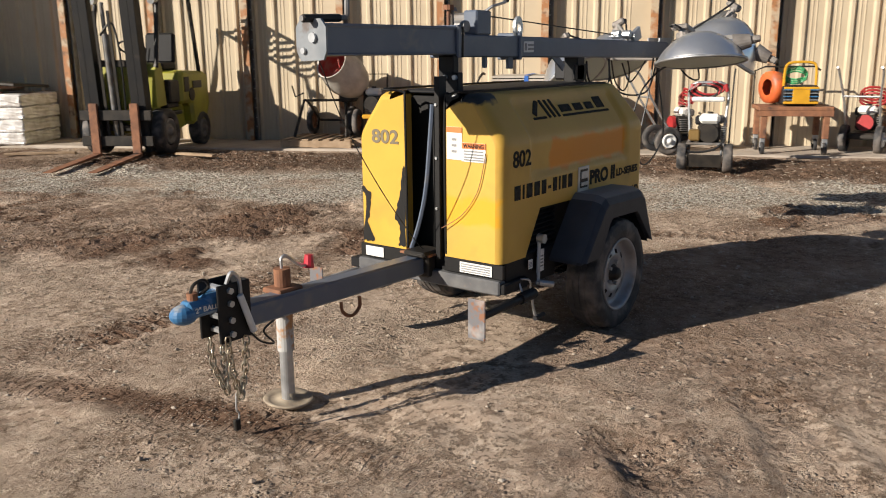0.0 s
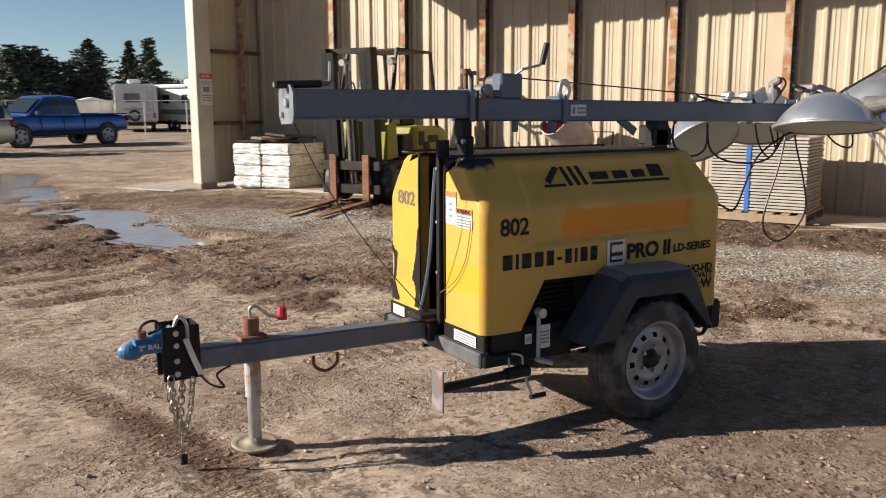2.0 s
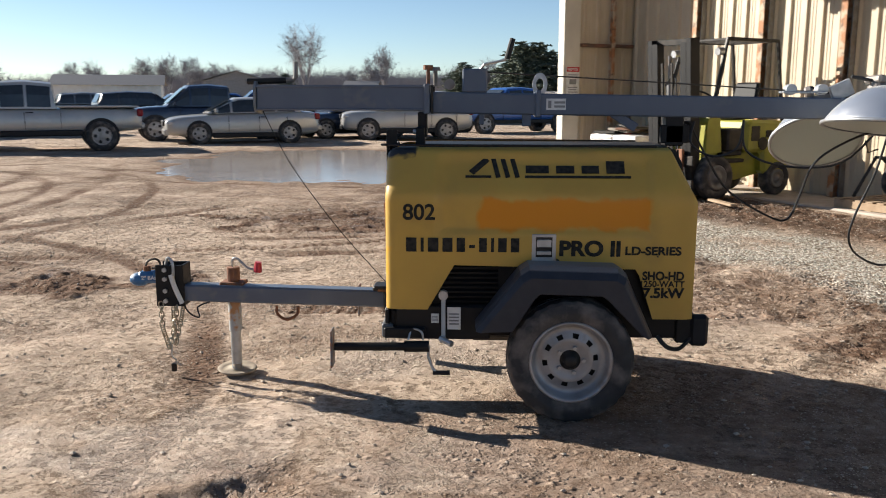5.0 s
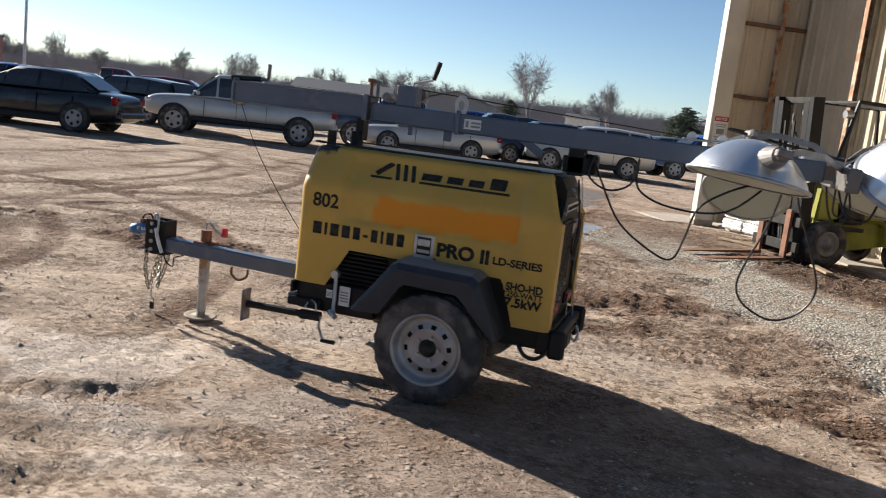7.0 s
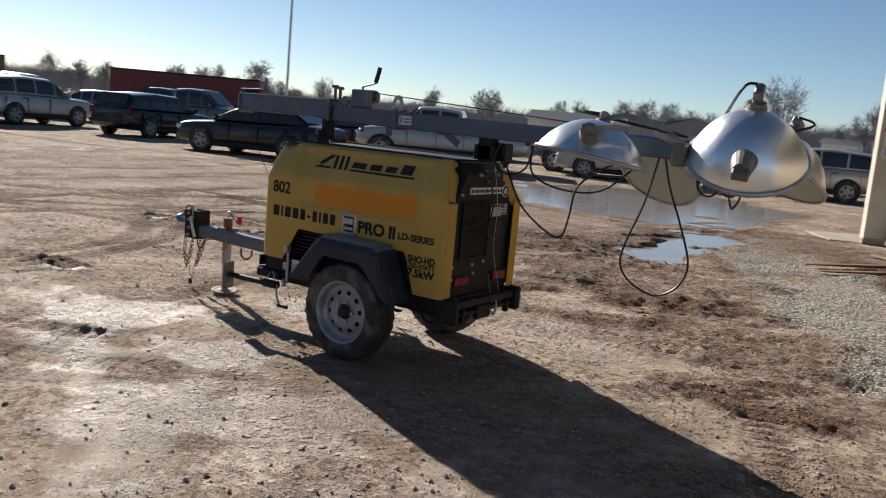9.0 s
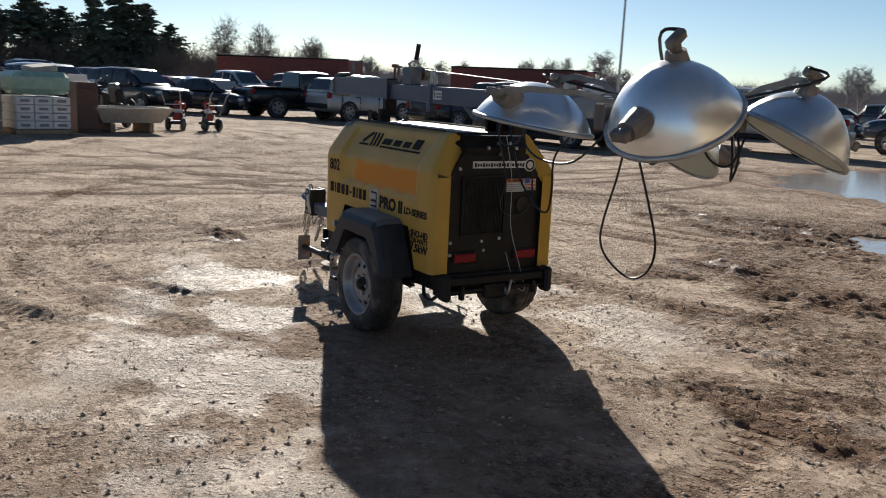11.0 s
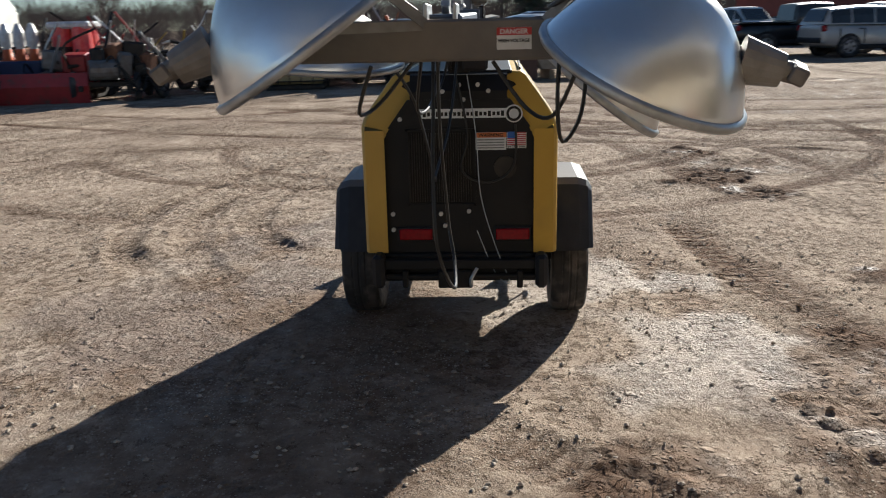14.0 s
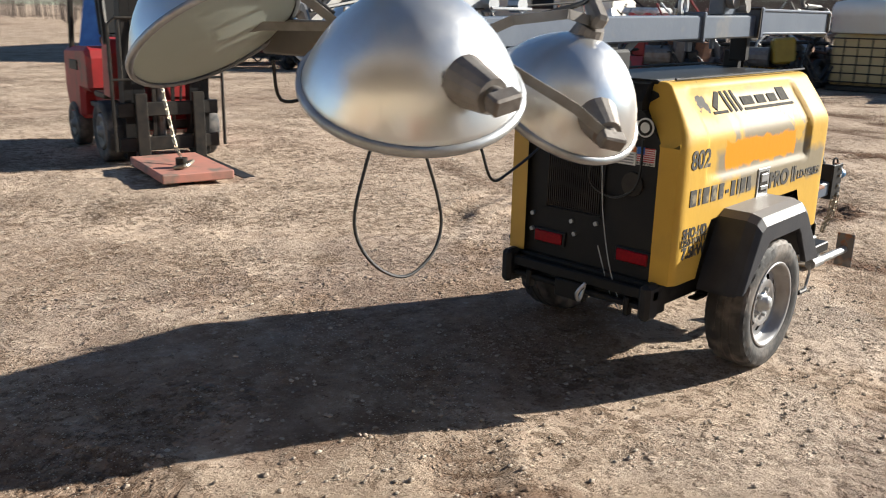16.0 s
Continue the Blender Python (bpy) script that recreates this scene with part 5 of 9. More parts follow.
part("crank_grip", C(((JX + 0.15, 0.02, 0.63), (JX + 0.155, 0.02, 0.69), 0.026, 0.02), seg=10), REDP, jk, "red plastic crank grip")
ft = lathe([(0.0, 0.0), (0.10, 0.0), (0.118, 0.012), (0.112, 0.018), (0.09, 0.01), (0.03, 0.014), (0.03, 0.04), (0.0, 0.04)], pose(JX, 0.035, 0.018) @ pose(0, 0, 0, 3, 2, 0) @ Matrix.Diagonal((1.0, 1.0, 1.2, 1)), 20)
part("jack_foot", ft, mat("muddy foot plate", (0.36, 0.3, 0.22), 0.8, color2=(0.25, 0.2, 0.15), scale=20), jk, smooth=True)
part("loop_strap", tube([(-1.65, -0.055, 0.445), (-1.645, -0.06, 0.395), (-1.59, -0.065, 0.365), (-1.53, -0.06, 0.395), (-1.525, -0.055, 0.445)], 0.009, seg=6), RUST, TR)


FOOTP = mat("grey foot plate with orange rust", (0.13, 0.13, 0.14), 0.6, color2=(0.22, 0.1, 0.055), scale=22, lo=0.5, hi=0.6, stain=(0.28, 0.26, 0.25), stain_scale=9)


def outrigger(s):
    y = s * 0.55 + (0 if s < 0 else -0.02)
    o = part("outrigger", C(((-1.23, y, 0.35), (-0.80, y, 0.355), 0.022), ((-0.86, y, 0.355), (-0.73, y, 0.357), 0.03), seg=14), BLACKP if s < 0 else GALV, TR, "stowed stabiliser jack lying level")
    part("foot_plate", B((-1.242, y, 0.345, 0.010, 0.10, 0.20), bevel=0.006), FOOTP, o)
    part("socket", B((-0.86, s * 0.48, 0.42, 0.22, 0.10, 0.055), bevel=0.006), BLACKP, o)
    part("pull_ring", tube([(-0.84, y, 0.39), (-0.82, y - s * 0.03, 0.44), (-0.77, y, 0.435), (-0.76, y, 0.39)], 0.006, seg=5), GALV, o)
    part("crank", tube([(-0.73, y, 0.36), (-0.735, y, 0.30), (-0.71, y, 0.235), (-0.69, y, 0.215)], 0.008, seg=6, smooth=False), GALV, o)
    part("grip", C(((-0.71, y, 0.213), (-0.62, y, 0.213), 0.013), seg=10), PLASTIC, o)


outrigger(-1)
outrigger(1)
lev = part("brake_lever", B((-0.655, -0.535, 0.51, 0.022, 0.012, 0.24), (-0.655, -0.55, 0.395, 0.03, 0.05, 0.02), bevel=0.004), LIGHTG, TR, "pale steel crank lever")
part("knuckle", C(((-0.655, -0.53, 0.635), (-0.655, -0.57, 0.635), 0.025), seg=10), GALV, lev)
part("grip", C(((-0.67, -0.55, 0.40), (-0.61, -0.60, 0.385), 0.016), seg=10), GALV, lev)
for lx, w, h in ((-0.60, 0.07, 0.12), (-0.70, 0.04, 0.05), (-0.86, 0.045, 0.055)):
    lb = part("caution_label", B((lx, -0.512 if lx > -0.8 else -0.487, 0.50, w, 0.003, h), bevel=0), LABEL, TR)
    part("label_print", B(*[(lx, -0.5145 if lx > -0.8 else -0.4895, 0.50 + h * q, w * 0.75, 0.002, h * 0.06) for q in (0.2, 0.05, -0.1, -0.25)], bevel=0), INKGREY, lb)
for b in ((-0.66, -0.47, 0.47, 0.5, 0.05, 0.18), (-0.66, 0.42, 0.47, 0.5, 0.05, 0.18)):
    part("side_skirt", B(b, bevel=0.006), BLACKP, TR)

# lettering on both sides
INKWORN = mat("worn dark lettering", (0.035, 0.033, 0.03), 0.6, color2=(0.22, 0.18, 0.11), scale=13, lo=0.53, hi=0.6)
def side_text(s):
    y = YC - 0.4815 if s < 0 else YC + 0.4815
    ink = INK if s < 0 else INKWORN
    def at(x, z):
        return pose(x if s < 0 else -x - 0.29, y, z, 90, 0, 0 if s < 0 else 180)
    letters("fleet_number", "802", 0.115, at(-0.868, 1.025), ink, TR, width=0.168, bold=0.02)
    letters("series_lettering", "LD-SERIES", 0.06, at(0.285, 0.848), ink, TR, width=0.288, bold=0.034)
    xr = 0.0 if s < 0 else -1.265
    letters("model_lettering", "SHO-HD", 0.062, at(xr + 0.378, 0.716), ink, TR, width=0.215, bold=0.038)
    letters("watt_lettering", "1250-WATT", 0.045, at(xr + 0.372, 0.679), ink, TR, width=0.225)
    letters("power_lettering", "7.5kW", 0.072, at(xr + 0.383, 0.622), ink, TR, width=0.215, bold=0.038)
    letters("pro_lettering", "PRO II", 0.108, at(-0.055, 0.842), ink, TR, width=0.315, bold=0.042)
    # the trade name as plain solid bars, one for each sign
    bars, x = [], -0.852
    for w in (0.055, 0.016, 0.055, 0.052, 0.044, -0.03, 0.04, 0.016, 0.044, 0.044):
        xs = x if s < 0 else -x - 0.29 - abs(w)
        bars.append((xs + abs(w) / 2, y, 0.885 if w < 0 else 0.893, abs(w), 0.0024, 0.016 if w < 0 else 0.074))
        x += abs(w) + 0.0215
    for k, b in enumerate(bars):
        part("name_bar", B(b, bevel=0), ink, TR)
    # the badge on the slope: slanted bars and blocks over two rules
    base = Matrix.Translation((-0.115 if s < 0 else -0.17, YC + s * 0.3987, 1.2416)) @ pose(0, 0, 0, 0, 0, 0 if s < 0 else 180) @ pose(0, 0, 0, 54, 0, 0)
    def stroke(x0, y0, x1, y1, w):
        d = Vector((x1 - x0, y1 - y0, 0))
        a = math.degrees(math.atan2(d.y, d.x))
        bm = bmesh.new()
        bmesh.ops.create_cube(bm, size=1, matrix=pose((x0 + x1) / 2, (y0 + y1) / 2, 0, 0, 0, a) @ Matrix.Diagonal((d.length, w, 0.003, 1)))
        part("badge_bar", bm, INK, TR).matrix_basis = base
    stroke(-0.43, 0.0, -0.295, 0.0, 0.014)
    stroke(-0.12, 0.0, 0.43, 0.0, 0.014)
    stroke(-0.40, 0.022, -0.315, 0.108, 0.034)
    for k in range(3):
        stroke(-0.285 + 0.05 * k, 0.112, -0.258 + 0.05 * k, -0.005, 0.024)
    x = -0.125
    for w, h in ((0.15, 0.046), (0.125, 0.046), (0.12, 0.046), (0.125, 0.075)):
        stroke(x + 0.01, 0.022 + h / 2, x + w - 0.02, 0.022 + h / 2, h)
        x += w + 0.008
    la = part("door_latch", B(((-0.135 if s < 0 else -0.155), y, 0.865, 0.125, 0.008, 0.175), bevel=0.003), GALV, TR, "recessed steel paddle latch")
    lx = -0.135 if s < 0 else -0.155
    part("latch_pocket", B((lx, y + s * 0.004, 0.885, 0.085, 0.004, 0.105), bevel=0), DARKSTEEL, la)
    part("latch_paddle", B((lx, y + s * 0.008, 0.905, 0.075, 0.008, 0.04), (lx, y + s * 0.008, 0.855, 0.075, 0.008, 0.02), bevel=0.003), GALV, la)


side_text(-1)
side_text(1)
# front face marks and labels
letters("front_number", "802", 0.10, pose(-0.9635, 0.345, 1.115, 90, 0, -90), mat("faded stencil grey", (0.16, 0.13, 0.08), 0.6), TR, width=0.19)
fl = part("front_label", B((-0.9645, -0.215, 1.14, 0.003, 0.095, 0.165), (-0.9645, -0.335, 1.10, 0.003, 0.145, 0.095), bevel=0), LABEL, TR)
part("label_band", B((-0.9665, -0.215, 1.208, 0.002, 0.095, 0.028), (-0.9665, -0.335, 1.132, 0.002, 0.145, 0.03), bevel=0), LABELO, fl)
letters("warning_lettering", "WARNING", 0.03, pose(-0.9685, -0.272, 1.122, 90, 0, -90), INK, fl, width=0.125, depth=0.0005)
part("label_print", B(*[(-0.9665, -0.335, z, 0.002, 0.12, 0.007) for z in (1.105, 1.09, 1.075, 1.062)], *[(-0.9665, -0.215, z, 0.002, 0.03, 0.012) for z in (1.16, 1.13, 1.10)], bevel=0), INKGREY, fl)
# bare black patches where the paint peeled from the front
def patch(points, x=-0.9638):
    bm = bmesh.new()
    rr = random.Random(len(points))
    vs = []
    n = len(points)
    for i in range(n):
        a, b = Vector(points[i]), Vector(points[(i + 1) % n])
        for k in range(6):
            p = a.lerp(b, k / 6)
            vs.append(bm.verts.new((x, p.x + rr.uniform(-0.006, 0.006), p.y + rr.uniform(-0.008, 0.008))))
    bm.faces.new(vs)
    return part("peeled_patch", bm, BLACKP, TR)
patch([(0.43, 0.56), (0.40, 0.80), (0.43, 0.87), (0.36, 0.84), (0.37, 0.74), (0.39, 0.67), (0.34, 0.56)])
patch([(0.118, 0.56), (0.118, 1.0), (0.135, 0.98), (0.15, 0.86), (0.19, 0.72), (0.15, 0.64), (0.17, 0.56)])
patch([(-0.152, 1.375), (-0.152, 1.30), (-0.18, 1.32), (-0.2, 1.345), (-0.235, 1.35), (-0.27, 1.375)])
# cable post in the front gap
part("gap_lining", B((-0.80, -0.0145, 0.95, 0.02, 0.27, 0.82), bevel=0), BLACKP, TR)
mp = part("front_post", B((-0.955, -0.133, 1.0, 0.06, 0.008, 0.94), bevel=0.002), BLACKP, TR, "black steel channel in the front gap")
part("post_lip", B((-0.984, -0.121, 1.0, 0.006, 0.03, 0.94), bevel=0.002), BLACKP, mp)
for z in (0.8, 1.06, 1.33):
    part("bolt", C(((-0.985, -0.118, z), (-0.994, -0.118, z), 0.008), seg=6), GALV, mp)
part("strap_bar", tube([(-0.975, -0.085, 1.33), (-0.985, -0.075, 1.15), (-0.985, -0.045, 0.9), (-0.985, 0.0, 0.72), (-0.985, 0.06, 0.565)], 0.012, seg=6), GREYP, mp, "bent grey steel strap")
part("base_bracket", B((-1.0, -0.01, 0.552, 0.10, 0.20, 0.012), bevel=0.003), RUST, mp)
part("cable", tube([(-0.99, -0.15, 0.70), (-0.975, -0.27, 0.78), (-0.972, -0.36, 0.90), (-0.972, -0.40, 1.04), (-0.972, -0.41, 1.10)], 0.0022, seg=5), RUST, TR)
part("antenna_wire", tube([(-0.99, -0.03, 0.57), (-1.06, -0.02, 0.64), (-1.30, -0.02, 0.92), (-1.55, -0.02, 1.27), (-1.70, -0.02, 1.57)], 0.0026, seg=5), CABLE, TR)

# the mast
mst = part("mast", B((-1.24, -0.012, 1.645, 0.96, 0.155, 0.14), bevel=0.008), GREYP, TR, "blue grey square steel mast folded level")
part("top_flange", B((-1.24, -0.012, 1.708, 0.97, 0.17, 0.016), bevel=0.004), GREYP, mst)
part("bottom_flange", B((-1.24, -0.012, 1.583, 0.96, 0.165, 0.012), bevel=0.004), GREYP, mst)
part("mast_end_plate", prism([(-0.085, 1.56), (-0.105, 1.60), (-0.105, 1.70), (-0.075, 1.735), (0.05, 1.735), (0.08, 1.70), (0.08, 1.60), (0.055, 1.555)], "x", -1.731, -1.719), mat("scuffed grey end plate", (0.13, 0.15, 0.17), 0.5, color2=(0.2, 0.215, 0.23), scale=9, stain=(0.12, 0.1, 0.09), stain_scale=12, stain_lo=0.6, stain_hi=0.7), mst, "scuffed grey end plate")
part("end_bolt", C(((-1.73, -0.03, 1.655), (-1.745, -0.03, 1.655), 0.022), ((-1.73, 0.03, 1.60), (-1.745, 0.03, 1.60), 0.014), seg=8), GALV, mst)
part("mast_section", B((0.62, -0.012, 1.602, 2.72, 0.132, 0.118, 0, 0.75, 0), bevel=0.008), GREYP, mst)
part("mast_tip", B((1.9, -0.012, 1.585, 0.34, 0.10, 0.09, 0, 0.75, 0), bevel=0.006), mat("rusty grey mast tip", (0.2, 0.19, 0.18), 0.6, color2=(0.22, 0.12, 0.07), scale=8), mst)
for b in ((-0.765, -0.012, 1.64, 0.035, 0.19, 0.165), (-0.15, -0.012, 1.615, 0.03, 0.16, 0.15)):
    part("mast_collar", B(b, bevel=0.006), GREYP, mst)
part("collar_band", tube([(-0.735, -0.10, 1.56), (-0.735, -0.105, 1.71), (-0.735, 0.08, 1.715), (-0.735, 0.075, 1.56)], 0.007, seg=6, smooth=False), DARKSTEEL, mst)
wn_ = part("winch", B((-0.50, -0.03, 1.74, 0.14, 0.09, 0.13), bevel=0.008), GREYP, mst, "boxed hand winch")
part("winch_drum", C(((-0.52, 0.01, 1.76), (-0.52, 0.10, 1.76), 0.035), ((-0.46, 0.03, 1.76), (-0.46, 0.07, 1.76), 0.05), seg=14), MIDSTEEL, wn_)
part("winch_crank", tube([(-0.47, -0.06, 1.80), (-0.45, -0.09, 1.825), (-0.34, -0.10, 1.85), (-0.325, -0.10, 1.86)], 0.008, seg=6, smooth=False), GALV, wn_)
part("winch_grip", C(((-0.325, -0.10, 1.855), (-0.295, -0.10, 1.965), 0.016), seg=10), PLASTIC, wn_)
part("roller", C(((-0.64, -0.06, 1.72), (-0.64, 0.05, 1.72), 0.03), ((-0.72, -0.02, 1.71), (-0.72, -0.02, 1.80), 0.012), ((-0.72, -0.02, 1.795), (-0.72, -0.02, 1.815), 0.03, 0.024), seg=12), MIDSTEEL, mst)
part("knob", C(((-0.76, -0.03, 1.80), (-0.76, -0.03, 1.825), 0.028), ((-0.76, -0.03, 1.72), (-0.76, -0.03, 1.80), 0.011), seg=10), RUST, mst)
part("lifting_eye", lathe([(0.055, -0.009), (0.055, 0.009), (0.028, 0.009), (0.028, -0.009), (0.055, -0.009)], toward((-0.14, -0.06, 1.72), (0, -1, 0)) @ Matrix.Diagonal((0.75, 1.15, 1, 1)), 20), GALV, mst)
part("locking_handle", tube([(-1.79, -0.02, 1.735), (-1.55, -0.02, 1.742), (-1.52, -0.02, 1.745), (-1.508, -0.02, 1.76), (-1.505, -0.02, 1.845)], 0.013, seg=8, smooth=False), MIDSTEEL, mst)
part("handle_sleeve", C(((-1.78, -0.02, 1.735), (-1.56, -0.02, 1.742), 0.018), seg=10), DARKSTEEL, mst)
part("hoist_cable", tube([(-0.45, 0.03, 1.79), (0.5, 0.02, 1.735), (1.5, 0.0, 1.675)], 0.004, seg=5, smooth=False), DARKSTEEL, mst)
ms = part("mast_label", B((-0.05, -0.0795, 1.612, 0.108, 0.003, 0.062), bevel=0), LABEL, mst)
part("label_print", B((-0.03, -0.082, 1.622, 0.06, 0.002, 0.012), (-0.03, -0.082, 1.6, 0.06, 0.002, 0.012), (-0.085, -0.082, 1.612, 0.018, 0.002, 0.04), bevel=0), INKGREY, ms)
for b in ((-0.80, -0.09, 1.41, 0.05, 0.09, 0.15), (-0.79, -0.05, 1.50, 0.05, 0.10, 0.14)):
    part("front_support", B(b, bevel=0.006), BLACKP, TR)
for y, z in ((-0.12, 1.46), (-0.06, 1.46), (-0.12, 1.36)):
    part("support_bolt", C(((-0.84, y, z), (-0.822, y, z), 0.013), seg=8), GALV, TR)
for b in ((0.61, -0.02, 1.47, 0.10, 0.10, 0.17), (0.61, -0.06, 1.45, 0.16, 0.02, 0.10)):
    part("rear_support", B(b, bevel=0.006), BLACKP, TR)
for b in ((-0.46, -0.05, 1.535, 0.03, 0.02, 0.07), (-0.21, -0.05, 1.53, 0.05, 0.02, 0.08), (0.33, -0.06, 1.525, 0.16, 0.012, 0.05, 0, 32, 0)):
    part("mast_bracket", B(b, bevel=0.004), GREYP, mst)
part("connector_box", B((0.66, 0.06, 1.46, 0.14, 0.12, 0.12), bevel=0.012), PLASTIC, TR)
for x in (1.25, 1.42):
    part("tip_sheave", C(((x, -0.025, 1.695), (x, 0.03, 1.695), 0.03), seg=12), GALV, mst)
for b in ((1.52, -0.02, 1.69, 0.12, 0.03, 0.09, 0, -25, 0), (1.32, 0.0, 1.68, 0.24, 0.08, 0.012)):
    part("tip_bracket", B(b, bevel=0.004), GALV, mst)

# crossbar and four lamps
bar = part("crossbar", B((2.065, 0.0, 1.565, 0.07, 1.02, 0.125), bevel=0.008), mat("taupe painted crossbar", (0.12, 0.11, 0.1), 0.5, color2=(0.17, 0.15, 0.13), scale=6), mst, "grey steel crossbar for the lamps")
dl = part("danger_label", B((2.102, 0.215, 1.567, 0.003, 0.105, 0.065), bevel=0), LABEL, bar)
part("danger_band", B((2.1045, 0.215, 1.588, 0.002, 0.105, 0.022), bevel=0), LABELR, bar)
letters("danger_lettering", "DANGER", 0.02, pose(2.1062, 0.173, 1.581, 90, 0, 90), LABEL, bar, width=0.084, depth=0.0005)
letters("volt_lettering", "HIGH VOLTAGE", 0.014, pose(2.1045, 0.168, 1.556, 90, 0, 90), INK, bar, width=0.094, depth=0.0005)
for b in ((1.965, -0.055, 1.60, 0.22, 0.012, 0.15), (1.965, 0.035, 1.60, 0.22, 0.012, 0.15)):
    part("hinge_plate", B(b, bevel=0.006), GALV, bar)


def lamp(c, up, side, R, hanger, label, deep=1.0):
    """A side-entry flood lamp: dome, rim, lens, socket on its flank, cap on top, and the bent arm that holds it."""
    up, c = Vector(up).normalized(), Vector(c)
    side = (Vector(side) - up * Vector(side).dot(up)).normalized()
    fw = side.cross(up)
    m = Matrix.Translation(c) @ Matrix((side, fw, up)).transposed().to_4x4() @ Matrix.Diagonal((1.0, 1.0, 1.06 * deep, 1))
    prof = [(1.0, 0.0), (1.0, 0.03), (0.975, 0.09), (0.925, 0.2), (0.855, 0.33), (0.765, 0.46), (0.65, 0.59), (0.53, 0.7), (0.41, 0.785), (0.28, 0.85), (0.15, 0.885), (0.0, 0.9)]
    L_ = part("flood_lamp", lathe([(r * R, h * R * 0.93) for r, h in prof], m, 40), SPUN, mst, label, smooth=True)
    part("rim", lathe([(R * 1.0, 0.012), (R * 1.045, 0.008), (R * 1.05, -0.006), (R * 1.03, -0.014), (R * 0.985, -0.01)], m, 40), GALV, L_, smooth=True)
    part("reflector", lathe([(r * R * 0.985, h * R * 0.915) for r, h in prof], m, 40), REFL, L_, smooth=True)
    part("lens", lathe([(R * 0.985, -0.004), (R * 0.6, -0.012), (0.0, -0.016)], m, 32), LENS, L_, smooth=True)
    def w(x, y, z):
        return (m @ Vector((x, y, z)))[:]
    part("bulb", C((w(0.45 * R, 0, 0.35 * R), w(-0.35 * R, 0, 0.35 * R), 0.04, 0.03), seg=12), HEADL, L_)
    part("socket", C((w(0.72 * R, 0, 0.43 * R), w(1.10 * R, 0, 0.49 * R), 0.066, 0.045), (w(1.08 * R, 0, 0.49 * R), w(1.22 * R, 0, 0.51 * R), 0.028), seg=18), SOCKET, L_, "weathered grey socket housing")
    part("clamp", B((1.23 * R, 0, 0.52 * R, 0.045, 0.08, 0.045), bevel=0.006), SOCKET, L_).matrix_basis = m
    part("top_cap", C((w(-0.34 * R, 0, 0.58 * R), w(-0.4 * R, 0, 0.86 * R), 0.066, 0.045), (w(-0.4 * R, 0, 0.85 * R), w(-0.42 * R, 0, 0.98 * R), 0.026), seg=16), SOCKET, L_)
    part("cap_plug", B((-0.46 * R, 0, 1.0 * R, 0.12, 0.05, 0.05), bevel=0.012), SOCKET, L_).matrix_basis = m
    h = Vector(hanger)
    e1, e2 = Vector(w(1.22 * R, 0, 0.52 * R)), Vector(w(-0.38 * R, 0, 0.92 * R))
    for e, bow in ((e1, 0.04), (e2, 0.07)):
        mid = (h + e) / 2 + up * bow
        arm = part("arm", bmesh.new(), ARM, L_, "bent flat steel arm")
        pts = [h, h.lerp(mid, 0.7) + up * bow * 0.3, mid.lerp(e, 0.5) + up * bow * 0.3, e]
        bm = bmesh.new()
        for a, b in zip(pts[:-1], pts[1:]):
            d = b - a
            bmesh.ops.create_cube(bm, size=1, matrix=Matrix.Translation((a + b) / 2) @ d.to_track_quat("X", "Z").to_matrix().to_4x4() @ Matrix.Diagonal((d.length + 0.01, 0.008, 0.03, 1)))
        bm.to_mesh(arm.data)
        bm.free()
        if not arm.data.materials:
            arm.data.materials.append(ARM)
    part("lead", tube([w(-0.6 * R, 0, 1.0 * R), w(-0.66 * R, 0.08 * R, 1.04 * R), w(-0.5 * R, 0.3 * R, 0.98 * R), (h + up * 0.05)[:]], 0.008, seg=6), CABLE, L_)


ARM = mat("dull weathered steel", (0.28, 0.275, 0.265), 0.55, 0.4, color2=(0.2, 0.185, 0.17), scale=12)
LENS = bpy.data.materials.new("dusty lamp glass")
LENS.use_nodes = True
lp = LENS.node_tree.nodes["Principled BSDF"]
lp.inputs["Base Color"].default_value, lp.inputs["Roughness"].default_value, lp.inputs["Transmission Weight"].default_value, lp.inputs["IOR"].default_value = (0.6, 0.66, 0.59, 1), 0.35, 0.18, 1.2
lamp((2.342, 0.562, 1.475), (0.27, 0.382, 0.884), (0.1, 0.92, -0.38), 0.293, (2.09, 0.30, 1.61), "dented spun aluminium flood lamp dome tilted outwards")
lamp((2.38, -0.352, 1.575), (0.155, -0.551, 0.82), (0.15, -0.84, -0.54), 0.298, (2.09, -0.05, 1.61), "spun aluminium flood lamp dome tilted steeply outwards")
lamp((1.568, -0.496, 1.502), (0.117, 0.104, 0.988), (0.3, -1.0, 0.0), 0.305, (2.03, -0.30, 1.61), "shallow spun aluminium flood lamp facing the ground", 0.78)
lamp((1.615, 0.526, 1.383), (0.118, 0.61, 0.784), (0.5, 0.7, -0.7), 0.262, (2.03, 0.40, 1.56), "dusty flood lamp hanging with its open side inwards")
